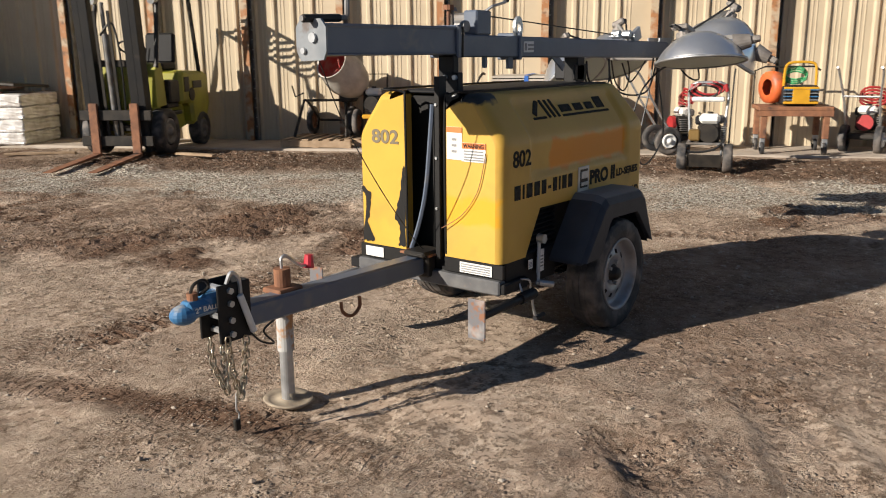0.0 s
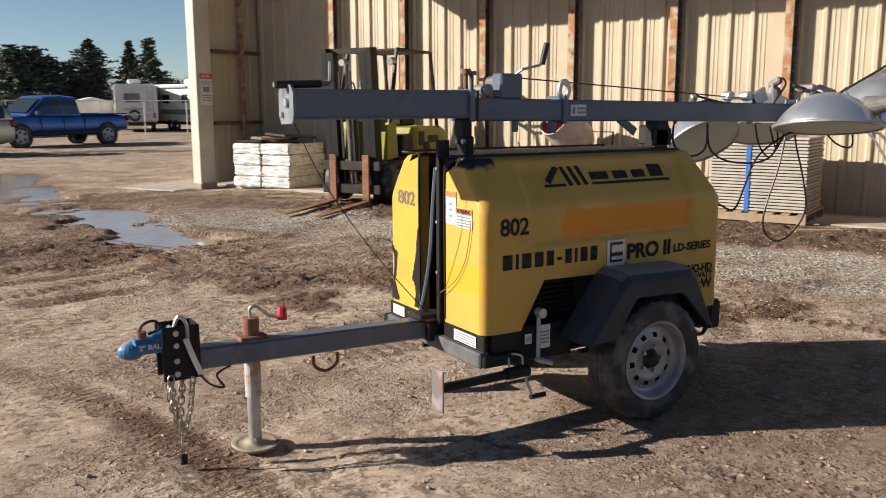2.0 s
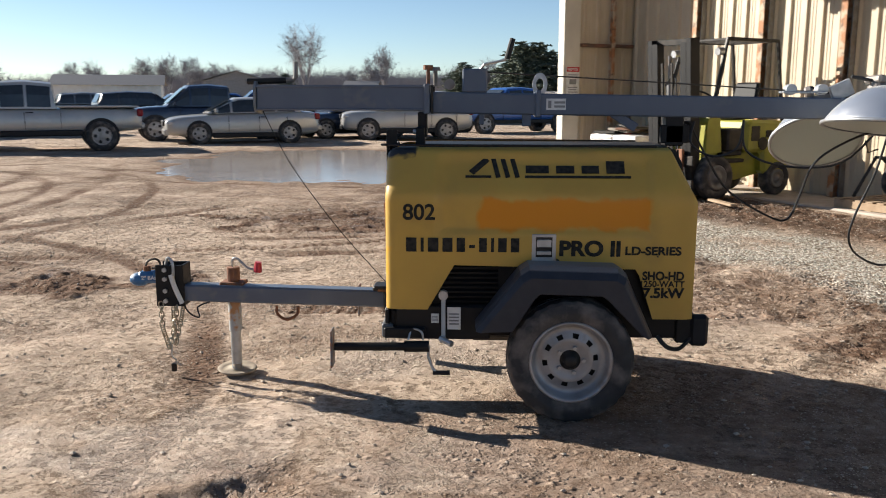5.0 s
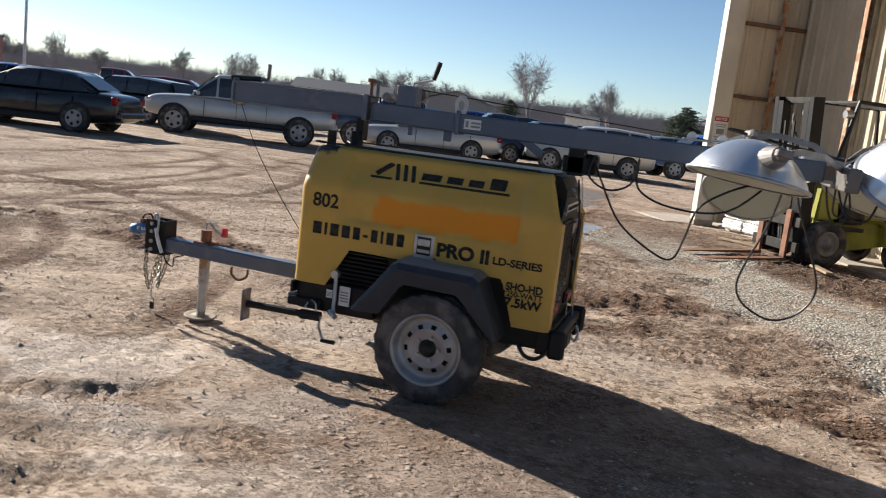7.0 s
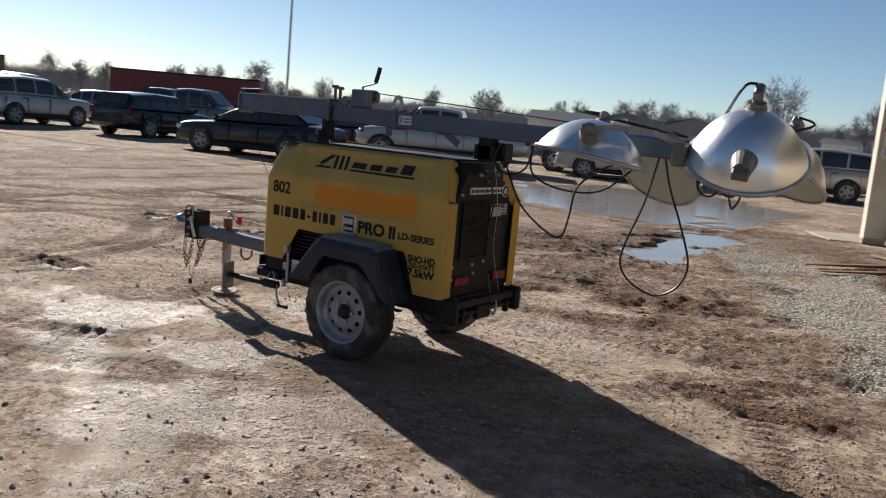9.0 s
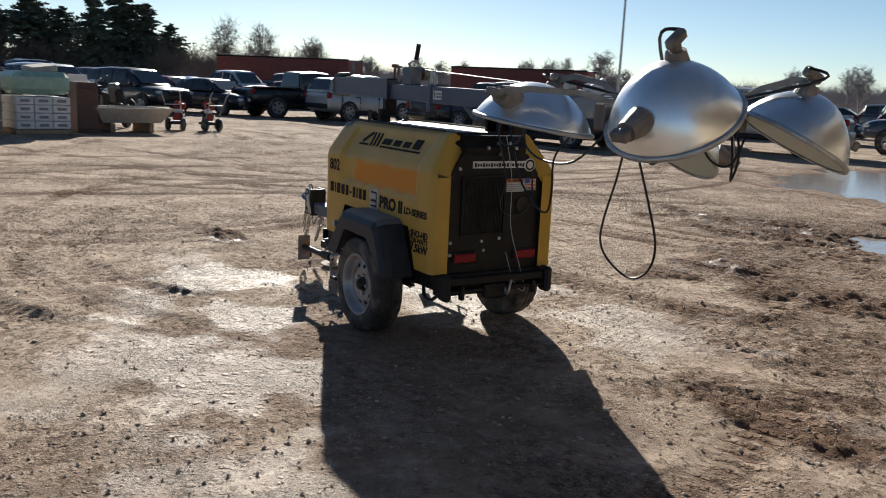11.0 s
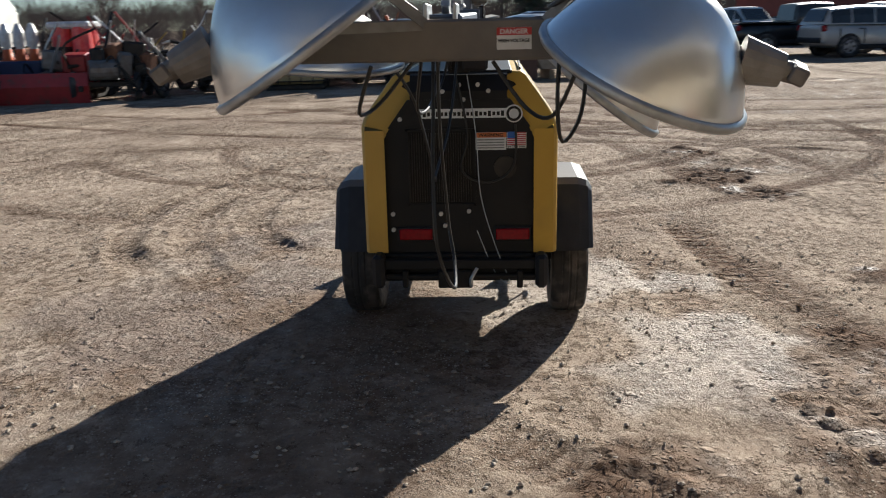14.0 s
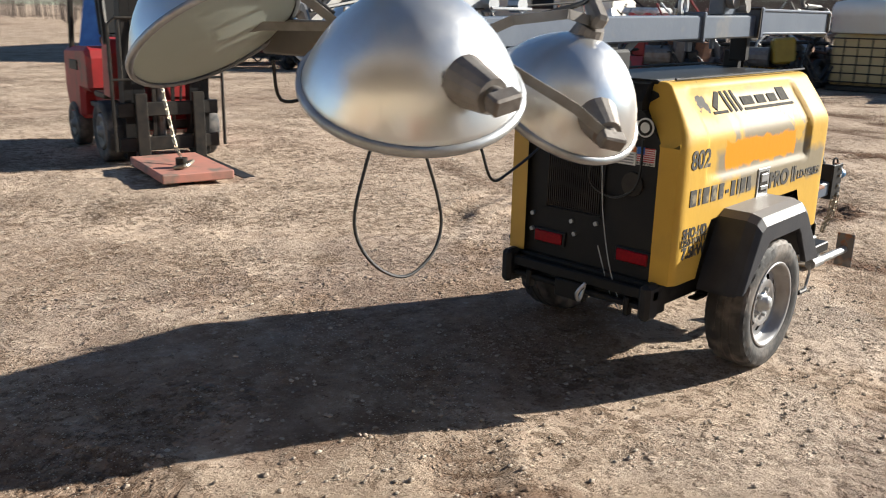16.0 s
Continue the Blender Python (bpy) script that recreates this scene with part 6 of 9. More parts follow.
# slack cables
for pts in ([(1.80, -0.04, 1.53), (1.74, -0.04, 1.25), (1.65, -0.03, 1.0), (1.63, -0.02, 0.86), (1.70, 0.0, 0.76), (1.85, 0.01, 0.705), (1.99, -0.01, 0.78), (2.05, -0.04, 0.93), (1.98, -0.05, 1.15), (1.89, -0.05, 1.36), (1.84, -0.05, 1.53)],
            [(0.70, -0.02, 1.52), (0.78, -0.03, 1.36), (0.92, -0.06, 1.14), (1.14, -0.1, 1.0), (1.25, -0.1, 0.985), (1.30, -0.12, 1.12), (1.35, -0.16, 1.30), (1.5, -0.2, 1.42), (1.68, -0.25, 1.5)],
            [(0.72, -0.05, 1.52), (0.70, -0.08, 1.40), (0.82, -0.1, 1.33), (0.95, -0.1, 1.38), (0.98, -0.08, 1.53)],
            [(0.98, -0.08, 1.53), (1.0, -0.1, 1.36), (1.2, -0.12, 1.28), (1.5, -0.14, 1.30), (1.72, -0.1, 1.5)],
            [(2.06, -0.1, 1.5), (2.1, -0.2, 1.38), (2.2, -0.25, 1.36), (2.26, -0.2, 1.50)], [(2.08, 0.15, 1.5), (2.1, 0.25, 1.36), (2.16, 0.33, 1.34), (2.18, 0.4, 1.48)],
            [(2.12, 0.36, 1.64), (2.2, 0.34, 1.4), (2.15, 0.36, 1.26), (2.1, 0.42, 1.34), (2.06, 0.44, 1.52)]):
    part("power_cable", tube(pts, 0.0064, seg=7), CABLE, mst, "slack black power cable")

# ---- things along the shed ----
def ring(name, c, axis_, R, w, material, parent, label="", seg=28, tread=0.03):
    m = toward(c, axis_)
    return part(name, lathe([(R * 0.62, -w * 0.42), (R * 0.8, -w / 2), (R * 0.96, -w * 0.46), (R, -w * 0.36), (R, w * 0.36), (R * 0.96, w * 0.46), (R * 0.8, w / 2), (R * 0.62, w * 0.42)], m, seg), material, parent, label, smooth=True)


def rimdisc(c, axis_, R, material, parent):
    return part("rim", lathe([(R, -0.02), (R, 0.02), (R * 0.85, 0.03), (R * 0.7, 0.005), (R * 0.35, 0.02), (R * 0.3, 0.05), (0, 0.055)], toward(c, axis_), 20), material, parent, smooth=True)


def pallet(m, label, group="wooden pallets", w=1.15, d=1.0):
    p = thing("pallet", m, label, "pallet", group)
    for y in (-d / 2 + 0.02, 0, d / 2 - 0.02):
        part("stringer", B((0, y, 0.055, w, 0.04, 0.09), bevel=0.004), WOOD, p)
    for k in range(7):
        x = -w / 2 + 0.05 + k * (w - 0.1) / 6
        part("slat", B((x, 0, 0.109, 0.095, d, 0.018), bevel=0.003), WOOD, p)
    for x in (-w / 2 + 0.05, 0, w / 2 - 0.05):
        part("slat", B((x, 0, 0.008, 0.095, d, 0.016), bevel=0.003), WOOD, p)
    return p


def forklift(m, label, body, cage, top=2.1, load_guard=False):
    """Counterbalance forklift: forks point to -y, the fork heel is at y = 0."""
    f = thing("forklift", m, label, "forklift", "forklifts")
    mast_ = part("lift_mast", B((-0.36, 0.16, top / 2 + 0.03, 0.085, 0.16, top - 0.06), bevel=0.004), BLACKP, f, "tall dark steel lift mast")
    part("rail", B((0.36, 0.16, top / 2 + 0.03, 0.085, 0.16, top - 0.06), bevel=0.004), BLACKP, mast_)
    for x in (-0.265, 0.265):
        part("inner_rail", B((x, 0.14, top / 2 + 0.05, 0.11, 0.12, top - 0.2), bevel=0.004), BLACKP, mast_)
    for z in (0.35, top * 0.55, top - 0.04):
        part("crossbar", B((0, 0.2, z, 0.76, 0.06, 0.08), bevel=0.006), DARKSTEEL, mast_)
    part("cylinder", C(((-0.05, 0.15, 0.25), (-0.05, 0.15, top * 0.72), 0.045), ((-0.05, 0.15, top * 0.7), (-0.05, 0.15, top * 0.9), 0.025), seg=14), MIDSTEEL, mast_)
    for x in (-0.13, 0.05):
        part("lift_chain", B((x, 0.09, top * 0.48, 0.035, 0.02, top * 0.75), bevel=0.002), DARKSTEEL, mast_)
    part("hose", tube([(0.12, 0.1, 0.5), (0.15, 0.08, 1.1), (0.12, 0.1, 1.5), (0.05, 0.12, 1.65), (-0.1, 0.12, 1.5)], 0.012, seg=6), CABLE, mast_)
    mast_.matrix_basis = pose(0, 0.16, 0.1, 4.0, 0, 0) @ pose(0, -0.16, -0.1)
    car_ = part("fork_carriage", B((0, 0.035, 0.52, 0.95, 0.045, 0.13), bevel=0.008), DARKSTEEL, f)
    part("lower_bar", B((0, 0.035, 0.20, 0.95, 0.045, 0.13), bevel=0.008), DARKSTEEL, car_)
    dip = 0.0 if load_guard else 0.06
    for x in (-0.27, 0.27):
        tine = part("fork", B((x, -0.01, 0.36, 0.11, 0.04, 0.62), bevel=0.006), RUST if not load_guard else DARKSTEEL, f, "worn steel fork")
        part("blade", prism([(0.0, 0.05), (-1.12, 0.028 - dip), (-1.15, 0.02 - dip), (-1.12, 0.016 - dip), (0.01, 0.01), (0.01, 0.05)], "x", x - 0.055, x + 0.055), RUST if not load_guard else DARKSTEEL, tine)
    if load_guard:
        g = part("load_guard", tube([(-0.52, -0.01, 0.15), (-0.52, -0.01, 1.28), (-0.45, -0.01, 1.34), (0.45, -0.01, 1.34), (0.52, -0.01, 1.28), (0.52, -0.01, 0.15)], 0.016, seg=6, smooth=False), DARKSTEEL, f, "dark tube load guard")
        for x in np.linspace(-0.42, 0.42, 9):
            part("bar", C(((x, -0.01, 0.8), (x, -0.01, 1.33), 0.008), seg=6), DARKSTEEL, g)
        part("rail", C(((-0.52, -0.01, 0.8), (0.52, -0.01, 0.8), 0.012), seg=6), DARKSTEEL, g)
    for x in (-0.44, 0.44):
        t = ring("front_tyre", (x, 0.42, 0.29), (math.copysign(1, x), 0, 0), 0.29, 0.2, RUBBER, f)
        rimdisc((x + math.copysign(0.07, x), 0.42, 0.29), (math.copysign(1, x), 0, 0), 0.17, MIDSTEEL, t)
        t = ring("rear_tyre", (x * 0.95, 1.62, 0.23), (math.copysign(1, x), 0, 0), 0.23, 0.16, RUBBER, f)
        rimdisc((x * 0.95 + math.copysign(0.05, x), 1.62, 0.23), (math.copysign(1, x), 0, 0), 0.13, MIDSTEEL, t)
    part("chassis", prism([(0.30, 0.28), (0.30, 0.62), (0.62, 0.62), (0.70, 0.55), (0.95, 0.55), (1.0, 0.62), (1.40, 0.62), (1.40, 0.3), (0.8, 0.2), (0.6, 0.2)], "x", -0.33, 0.33), body, f)
    hood = prism([(0.98, 0.6), (0.98, 0.98), (1.06, 1.05), (1.86, 1.02), (1.92, 0.95), (1.94, 0.55), (1.8, 0.3), (1.35, 0.3), (1.3, 0.6)], "x", -0.47, 0.47)
    cw = part("counterweight", hood, body, f, "rounded cast counterweight")
    cw.modifiers.new("bevel", "BEVEL").width = 0.05
    for b in ((0.474, 1.5, 0.85, 0.012, 0.3, 0.1), (-0.474, 1.5, 0.85, 0.012, 0.3, 0.1), (0.474, 1.15, 0.86, 0.012, 0.16, 0.2)):
        part("vent", B(b, bevel=0.01), DARKSTEEL, cw)
    cowl = part("cowl", prism([(0.28, 0.6), (0.28, 1.02), (0.34, 1.14), (0.46, 1.16), (0.50, 1.1), (0.56, 0.62)], "x", -0.44, 0.44), body, f, "front dash cowl")
    for b in ((0.42, 0.72, 0.5, 0.1, 0.5, 0.05), (-0.42, 0.72, 0.5, 0.1, 0.5, 0.05)):
        part("step_side", B(b, bevel=0.01), DARKSTEEL, f)
    part("side_disc", C(((0.472, 1.3, 0.72), (0.482, 1.3, 0.72), 0.09), seg=18), DARKSTEEL, cw)
    part("dark_step", B((0, 0.78, 0.6, 0.86, 0.36, 0.06), bevel=0.01), DARKSTEEL, f)
    part("battery_box", B((0.36, 0.8, 0.78, 0.2, 0.3, 0.3), bevel=0.02), DARKSTEEL, f)
    st = part("seat", B((0, 1.22, 1.10, 0.44, 0.42, 0.11), bevel=0.03), SEAT, f, "black ribbed vinyl seat")
    part("backrest", B((0, 1.45, 1.34, 0.42, 0.1, 0.42, -10, 0, 0), bevel=0.04), SEAT, st)
    for k in range(4):
        part("rib", B((0, 1.392 + 0.017 * k, 1.22 + 0.075 * k, 0.36, 0.03, 0.045, -10, 0, 0), bevel=0.012), SEAT, st)
    sw = part("steering_wheel", tube([(0.17 * math.cos(a), 0.62 + 0.15 * math.sin(a), 1.34 - 0.09 * math.sin(a)) for a in [2 * math.pi * k / 14 for k in range(14)]], 0.013, seg=6, close=True), SEAT, f)
    part("steering_column", C(((0, 0.45, 1.1), (0, 0.62, 1.34), 0.03), seg=10), SEAT, sw)
    for k in range(3):
        part("lever", C(((0.16 + 0.05 * k, 0.5, 1.14), (0.17 + 0.05 * k, 0.56, 1.34), 0.008), seg=6), DARKSTEEL, f)
    g = part("overhead_guard", tube([(-0.44, 0.34, 1.1), (-0.42, 0.5, 1.7), (-0.40, 0.6, top), (-0.40, 1.55, top), (-0.42, 1.72, 1.0)], 0.03, seg=6, smooth=False), cage, f, "tubular overhead guard")
    part("side_frame", tube([(0.44, 0.34, 1.1), (0.42, 0.5, 1.7), (0.40, 0.6, top), (0.40, 1.55, top), (0.42, 1.72, 1.0)], 0.03, seg=6, smooth=False), cage, g)
    for k in range(8):
        part("guard_bar", B((0, 0.62 + 0.13 * k, top, 0.8, 0.035, 0.03), bevel=0.004), cage, g)
    for x in (-0.40, 0.40):
        part("work_lamp", C(((x, 0.52, top - 0.16), (x, 0.42, top - 0.17), 0.05), seg=12), GALV, g)
    return f


forklift(SHED @ pose(-5.62, 5.22, SLAB_Z + 0.004, 0, 0, 4), "lime yellow forklift with black mast and rusty forks", LIME, DARKSTEEL, 2.1)

# blocks in crumpled white wrap in the corner
st = thing("wrapped_stack", SHED @ pose(-8.4, 6.78, SLAB_Z + 0.003, 0, 0, 4), "stack of blocks in torn crumpled white plastic wrap", "stack")
rr = random.Random(4)
for k in range(4):
    for j in range(2):
        bm = B((-0.3 + 0.6 * j + rr.uniform(-0.012, 0.012), rr.uniform(-0.015, 0.015), 0.09 + 0.182 * k, 0.59, 0.95, 0.176), bevel=0.02)
        bmesh.ops.subdivide_edges(bm, edges=[e for e in bm.edges if e.calc_length() > 0.09], cuts=4, use_grid_fill=True)
        for v in bm.verts:
            v.co += Vector((rr.uniform(-1, 1), rr.uniform(-1, 1), rr.uniform(-1, 0.3))) * 0.009
        part("block", bm, FILM, st)
for k in range(4):
    part("loose_board", B((-0.35 + 0.22 * k, rr.uniform(-0.1, 0.1), 0.755 + 0.03 * k, 0.5, 0.7, 0.045, rr.uniform(-4, 4), rr.uniform(-5, 5), rr.uniform(-20, 20)), bevel=0.01), [DARKSTEEL, CMU, GIRT, DARKSTEEL][k], st, "dark weathered sheet")
lean = thing("leaning_plank", SHED @ pose(-9.22, 6.9, SLAB_Z, 0, 0, 0), "grey weathered plank leaning in the shed corner", "plank")
part("plank", B((0.1, 0.1, 0.44, 0.15, 0.035, 0.92, -8, -17, 0), bevel=0.006), CMU, lean)
part("red_strap", B((-0.1, -0.2, 0.735, 0.5, 0.03, 0.006), bevel=0), LABELR, st)
flap = prism([(0.5, -0.02), (0.56, 0.3), (0.545, 0.5), (0.555, 0.5), (0.575, 0.3), (0.53, -0.02)], "y", -0.45, -0.2)
part("wrap_flap", flap, FILM, st)


def cement_mixer(m):
    t = thing("cement_mixer", m, "cement crusted mixer with red paddles on a pallet", "cement mixer")
    d = toward((0.32, 0, 0.84), (-0.3, -0.8, 0.5))
    part("drum", lathe([(0.0, -0.34), (0.17, -0.34), (0.25, -0.2), (0.29, -0.02), (0.29, 0.05), (0.26, 0.22), (0.225, 0.34), (0.235, 0.36), (0.215, 0.35)], d, 28), DRUM, t, smooth=True)
    part("drum_lining", lathe([(0.215, 0.35), (0.25, 0.2), (0.27, 0.02), (0.2, -0.2), (0, -0.22)], d, 28), REDINSIDE, t, "red painted inside of the drum", smooth=True)
    for k in range(3):
        b = part("paddle", B((0.1 * math.cos(2.1 * k), 0.1 * math.sin(2.1 * k), 0.12, 0.18, 0.012, 0.12, 20, 0, math.degrees(2.1 * k)), bevel=0.003), REDINSIDE, t)
        b.matrix_basis = d
    part("stand", tube([(-0.35, -0.3, 0.02), (-0.28, -0.05, 0.5), (0.28, 0.1, 0.5), (0.38, -0.25, 0.02)], 0.022, seg=6, smooth=False), DARKSTEEL, t)
    part("rear_leg", tube([(-0.28, 0.05, 0.5), (-0.2, 0.38, 0.2), (0.2, 0.38, 0.2), (0.28, 0.05, 0.5)], 0.02, seg=6, smooth=False), DARKSTEEL, t)
    for x in (-0.3, 0.3):
        w = ring("wheel", (x, 0.34, 0.2), (1, 0, 0), 0.2, 0.07, RUBBER, t)
        rimdisc((x, 0.34, 0.2), (math.copysign(1, x), 0, 0), 0.12, RUST, w)
    part("motor_box", B((0.30, 0.18, 0.62, 0.2, 0.3, 0.3), bevel=0.03), DARKSTEEL, t)
    part("crank", tube([(-0.3, 0.0, 0.6), (-0.42, -0.02, 0.55), (-0.45, -0.05, 0.7)], 0.012, seg=6, smooth=False), DARKSTEEL, t)
    return t


pallet(SHED @ pose(-3.45, 6.95, SLAB_Z), "grey weathered pallet on the slab", w=1.0, d=0.9)
cement_mixer(SHED @ pose(-3.45, 6.95, SLAB_Z + 0.12))


def engine(t, c, red, parent=None):
    x, y, z = c
    e = part("engine", B((x, y, z, 0.24, 0.22, 0.2), bevel=0.03), DARKSTEEL, parent or t, "small petrol engine")
    part("recoil_cover", C(((x, y - 0.1, z), (x, y - 0.15, z), 0.10), seg=18), red, e)
    for k in range(7):
        part("fin", B((x + 0.14, y, z - 0.07 + 0.022 * k, 0.08, 0.16, 0.008), bevel=0), MIDSTEEL, e)
    part("fuel_tank", B((x, y + 0.01, z + 0.15, 0.22, 0.16, 0.11), bevel=0.035), WHITEP, e, "white fuel tank")
    part("fuel_cap", C(((x, y, z + 0.2), (x, y, z + 0.225), 0.03), seg=12), DARKSTEEL, e)
    part("air_filter", B((x - 0.11, y + 0.04, z + 0.13, 0.09, 0.12, 0.1), bevel=0.02), PLASTIC, e)
    part("muffler", B((x + 0.1, y + 0.05, z + 0.14, 0.1, 0.12, 0.09), bevel=0.02), MIDSTEEL, e)
    return e


def tiller(m, label, red=REDPAINT, wheel_mat=LABEL):
    """A walk-behind machine: two white-hubbed wheels, an engine and a long tube handle leaning back."""
    t = thing("walk_behind_machine", m, label, "garden machine", "small engine machines")
    for x in (-0.2, 0.2):
        w = ring("wheel", (x, 0, 0.17), (1, 0, 0), 0.17, 0.09, RUBBER, t)
        rimdisc((x + math.copysign(0.03, x), 0, 0.17), (math.copysign(1, x), 0, 0), 0.09, wheel_mat, w)
    part("deck", B((0, 0.22, 0.2, 0.34, 0.5, 0.08), bevel=0.02), DARKSTEEL, t)
    engine(t, (0, 0.25, 0.36), red)
    for x in (-0.2, 0.2):
        part("handle", tube([(x, 0.05, 0.24), (x, -0.2, 0.62), (x * 1.2, -0.42, 0.98), (x * 1.2, -0.55, 1.05)], 0.014, seg=6), GALV, t)
    part("cross_tube", C(((-0.22, -0.25, 0.7), (0.22, -0.25, 0.7), 0.012), seg=8), GALV, t)
    part("hose_coil", tube([(0.16 * math.cos(a) + 0.05, 0.28 + 0.03 * math.sin(3 * a), 0.62 + 0.09 * math.sin(a) + 0.006 * a) for a in np.linspace(0, 19, 60)], 0.015, seg=5, smooth=False), REDPAINT, t)
    return t


def pressure_washer(m, label):
    t = thing("pressure_washer", m, label, "pressure washer", "small engine machines")
    for x in (-0.24, 0.24):
        w = ring("wheel", (x, 0, 0.155), (1, 0, 0), 0.155, 0.1, RUBBER, t)
        rimdisc((x, 0, 0.155), (math.copysign(1, x), 0, 0), 0.08, MIDSTEEL, w)
    fr = part("frame", tube([(-0.17, -0.05, 0.12), (-0.17, 0.12, 0.3), (-0.21, 0.16, 0.8), (-0.2, 0.14, 0.92), (-0.12, 0.12, 0.96), (0.12, 0.12, 0.96), (0.2, 0.14, 0.92), (0.21, 0.16, 0.8), (0.17, 0.12, 0.3), (0.17, -0.05, 0.12)], 0.014, seg=7, smooth=False), GALV, t, "bent tube frame with handle")
    part("apron", B((0, -0.1, 0.13, 0.36, 0.02, 0.14, 12, 0, 0), bevel=0.004), DARKSTEEL, fr)
    part("base_plate", B((0, 0.08, 0.31, 0.4, 0.3, 0.025), bevel=0.006), MIDSTEEL, fr)
    part("shelf", B((0, 0.12, 0.78, 0.34, 0.14, 0.05), bevel=0.012), LABEL, fr, "pale top tray")
    engine(t, (0.03, 0.1, 0.42), DARKSTEEL)
    part("pump", B((-0.12, 0.0, 0.4, 0.12, 0.14, 0.12), bevel=0.015), mat("brass pump", (0.4, 0.26, 0.1), 0.4, 0.7), t)
    for k in range(4):
        part("hose", tube([(0.15 * math.cos(a) - 0.05 + 0.02 * k, 0.13 + 0.02 * math.sin(4 * a), 0.86 + 0.07 * math.sin(a) + 0.012 * k) for a in np.linspace(0, 6.2, 18)], 0.014, seg=5, smooth=False), REDPAINT if k % 2 else CABLE, t)
    for x in (-0.19, 0.19):
        part("grip", C(((x, 0.13, 0.86), (x * 0.9, 0.13, 0.94), 0.022), seg=8), REDPAINT, t)
    part("spray_lance", tube([(0.24, 0.12, 0.3), (0.25, 0.15, 0.95), (0.26, 0.2, 1.1)], 0.009, seg=6), CABLE, t)
    part("low_hose", tube([(-0.12, 0.0, 0.35), (-0.2, -0.08, 0.25), (-0.1, -0.1, 0.22), (0.1, -0.1, 0.26), (0.2, -0.04, 0.36)], 0.014, seg=6), CABLE, t)
    return t


tiller(SHED @ pose(1.12, 6.55, SLAB_Z, 0, 0, -70), "red and white engine machine with leaning chrome handles")
pressure_washer(SHED @ pose(1.5, 5.12, 0.065, 0, 0, -8), "pressure washer with tube handle, red hose and grey apron")


def cart(m):
    t = thing("cart", m, "rusty brown steel cart on casters with an orange generator", "cart")
    part("deck", B((0, 0, 0.56, 0.86, 0.6, 0.05), bevel=0.008), RUST, t)
    part("apron_front", B((0, -0.29, 0.51, 0.86, 0.012, 0.08), bevel=0.003), RUST, t)
    for x in (-0.36, 0.36):
        for y in (-0.25, 0.25):
            part("leg", B((x, y, 0.37, 0.07, 0.07, 0.34), bevel=0.006), RUST, t)
            w = ring("caster", (x, y + 0.02, 0.085), (1, 0, 0.1), 0.085, 0.045, RUBBER, t)
            part("fork", B((x, y, 0.15, 0.06, 0.05, 0.12), bevel=0.006), GALV, w)
    part("rail", tube([(-0.42, 0.27, 0.58), (-0.42, 0.27, 1.0), (-0.3, 0.27, 1.05), (0.3, 0.27, 1.05), (0.36, 0.27, 1.0)], 0.012, seg=6, smooth=False), DARKSTEEL, t)
    return t


cart(SHED @ pose(2.68, 6.75, SLAB_Z))
gen = thing("generator", SHED @ pose(2.68, 6.72, SLAB_Z + 0.585), "yellow and black portable generator with coiled green hose on a cart", "generator")
part("body", B((0.05, -0.05, 0.13, 0.42, 0.3, 0.24), bevel=0.03), PLASTIC, gen)
YP = mat("machine yellow plastic", (0.62, 0.32, 0.02), 0.45)
part("bumper", B((0.05, -0.21, 0.13, 0.20, 0.02, 0.16), (0.05, -0.21, 0.22, 0.4, 0.02, 0.03), (0.05, -0.21, 0.045, 0.4, 0.02, 0.03), bevel=0.008), YP, gen)
for k in range(4):
    part("bar", B((0.05, -0.215, 0.08 + 0.04 * k, 0.4, 0.008, 0.014), bevel=0.002), BLUEP if k % 2 else GALV, gen)
part("handle", tube([(-0.14, -0.1, 0.24), (-0.13, -0.1, 0.46), (-0.06, -0.1, 0.52), (0.16, -0.1, 0.52), (0.22, -0.1, 0.46), (0.23, -0.1, 0.24)], 0.016, seg=6), YP, gen)
part("orange_hose_reel", lathe([(0.1, -0.07), (0.19, -0.07), (0.2, 0.0), (0.19, 0.07), (0.1, 0.07)], toward((-0.24, 0.08, 0.22), (0.9, 0.4, 0)), 20), ORANGE, gen, smooth=True)
part("green_hose", tube([(0.13 * math.cos(a), -0.05 + 0.02 * math.sin(5 * a), 0.33 + 0.08 * math.sin(a) + 0.004 * a) for a in np.linspace(0, 18, 56)], 0.012, seg=5, smooth=False), mat("green hose", (0.05, 0.3, 0.12), 0.4), gen)
tiller(SHED @ pose(3.55, 6.85, SLAB_Z, 0, 0, -25), "red engine machine with white tank beside the cart")
tiller(SHED @ pose(4.3, 6.7, SLAB_Z, 0, 0, 30), "small red engine machine beside the slab edge")


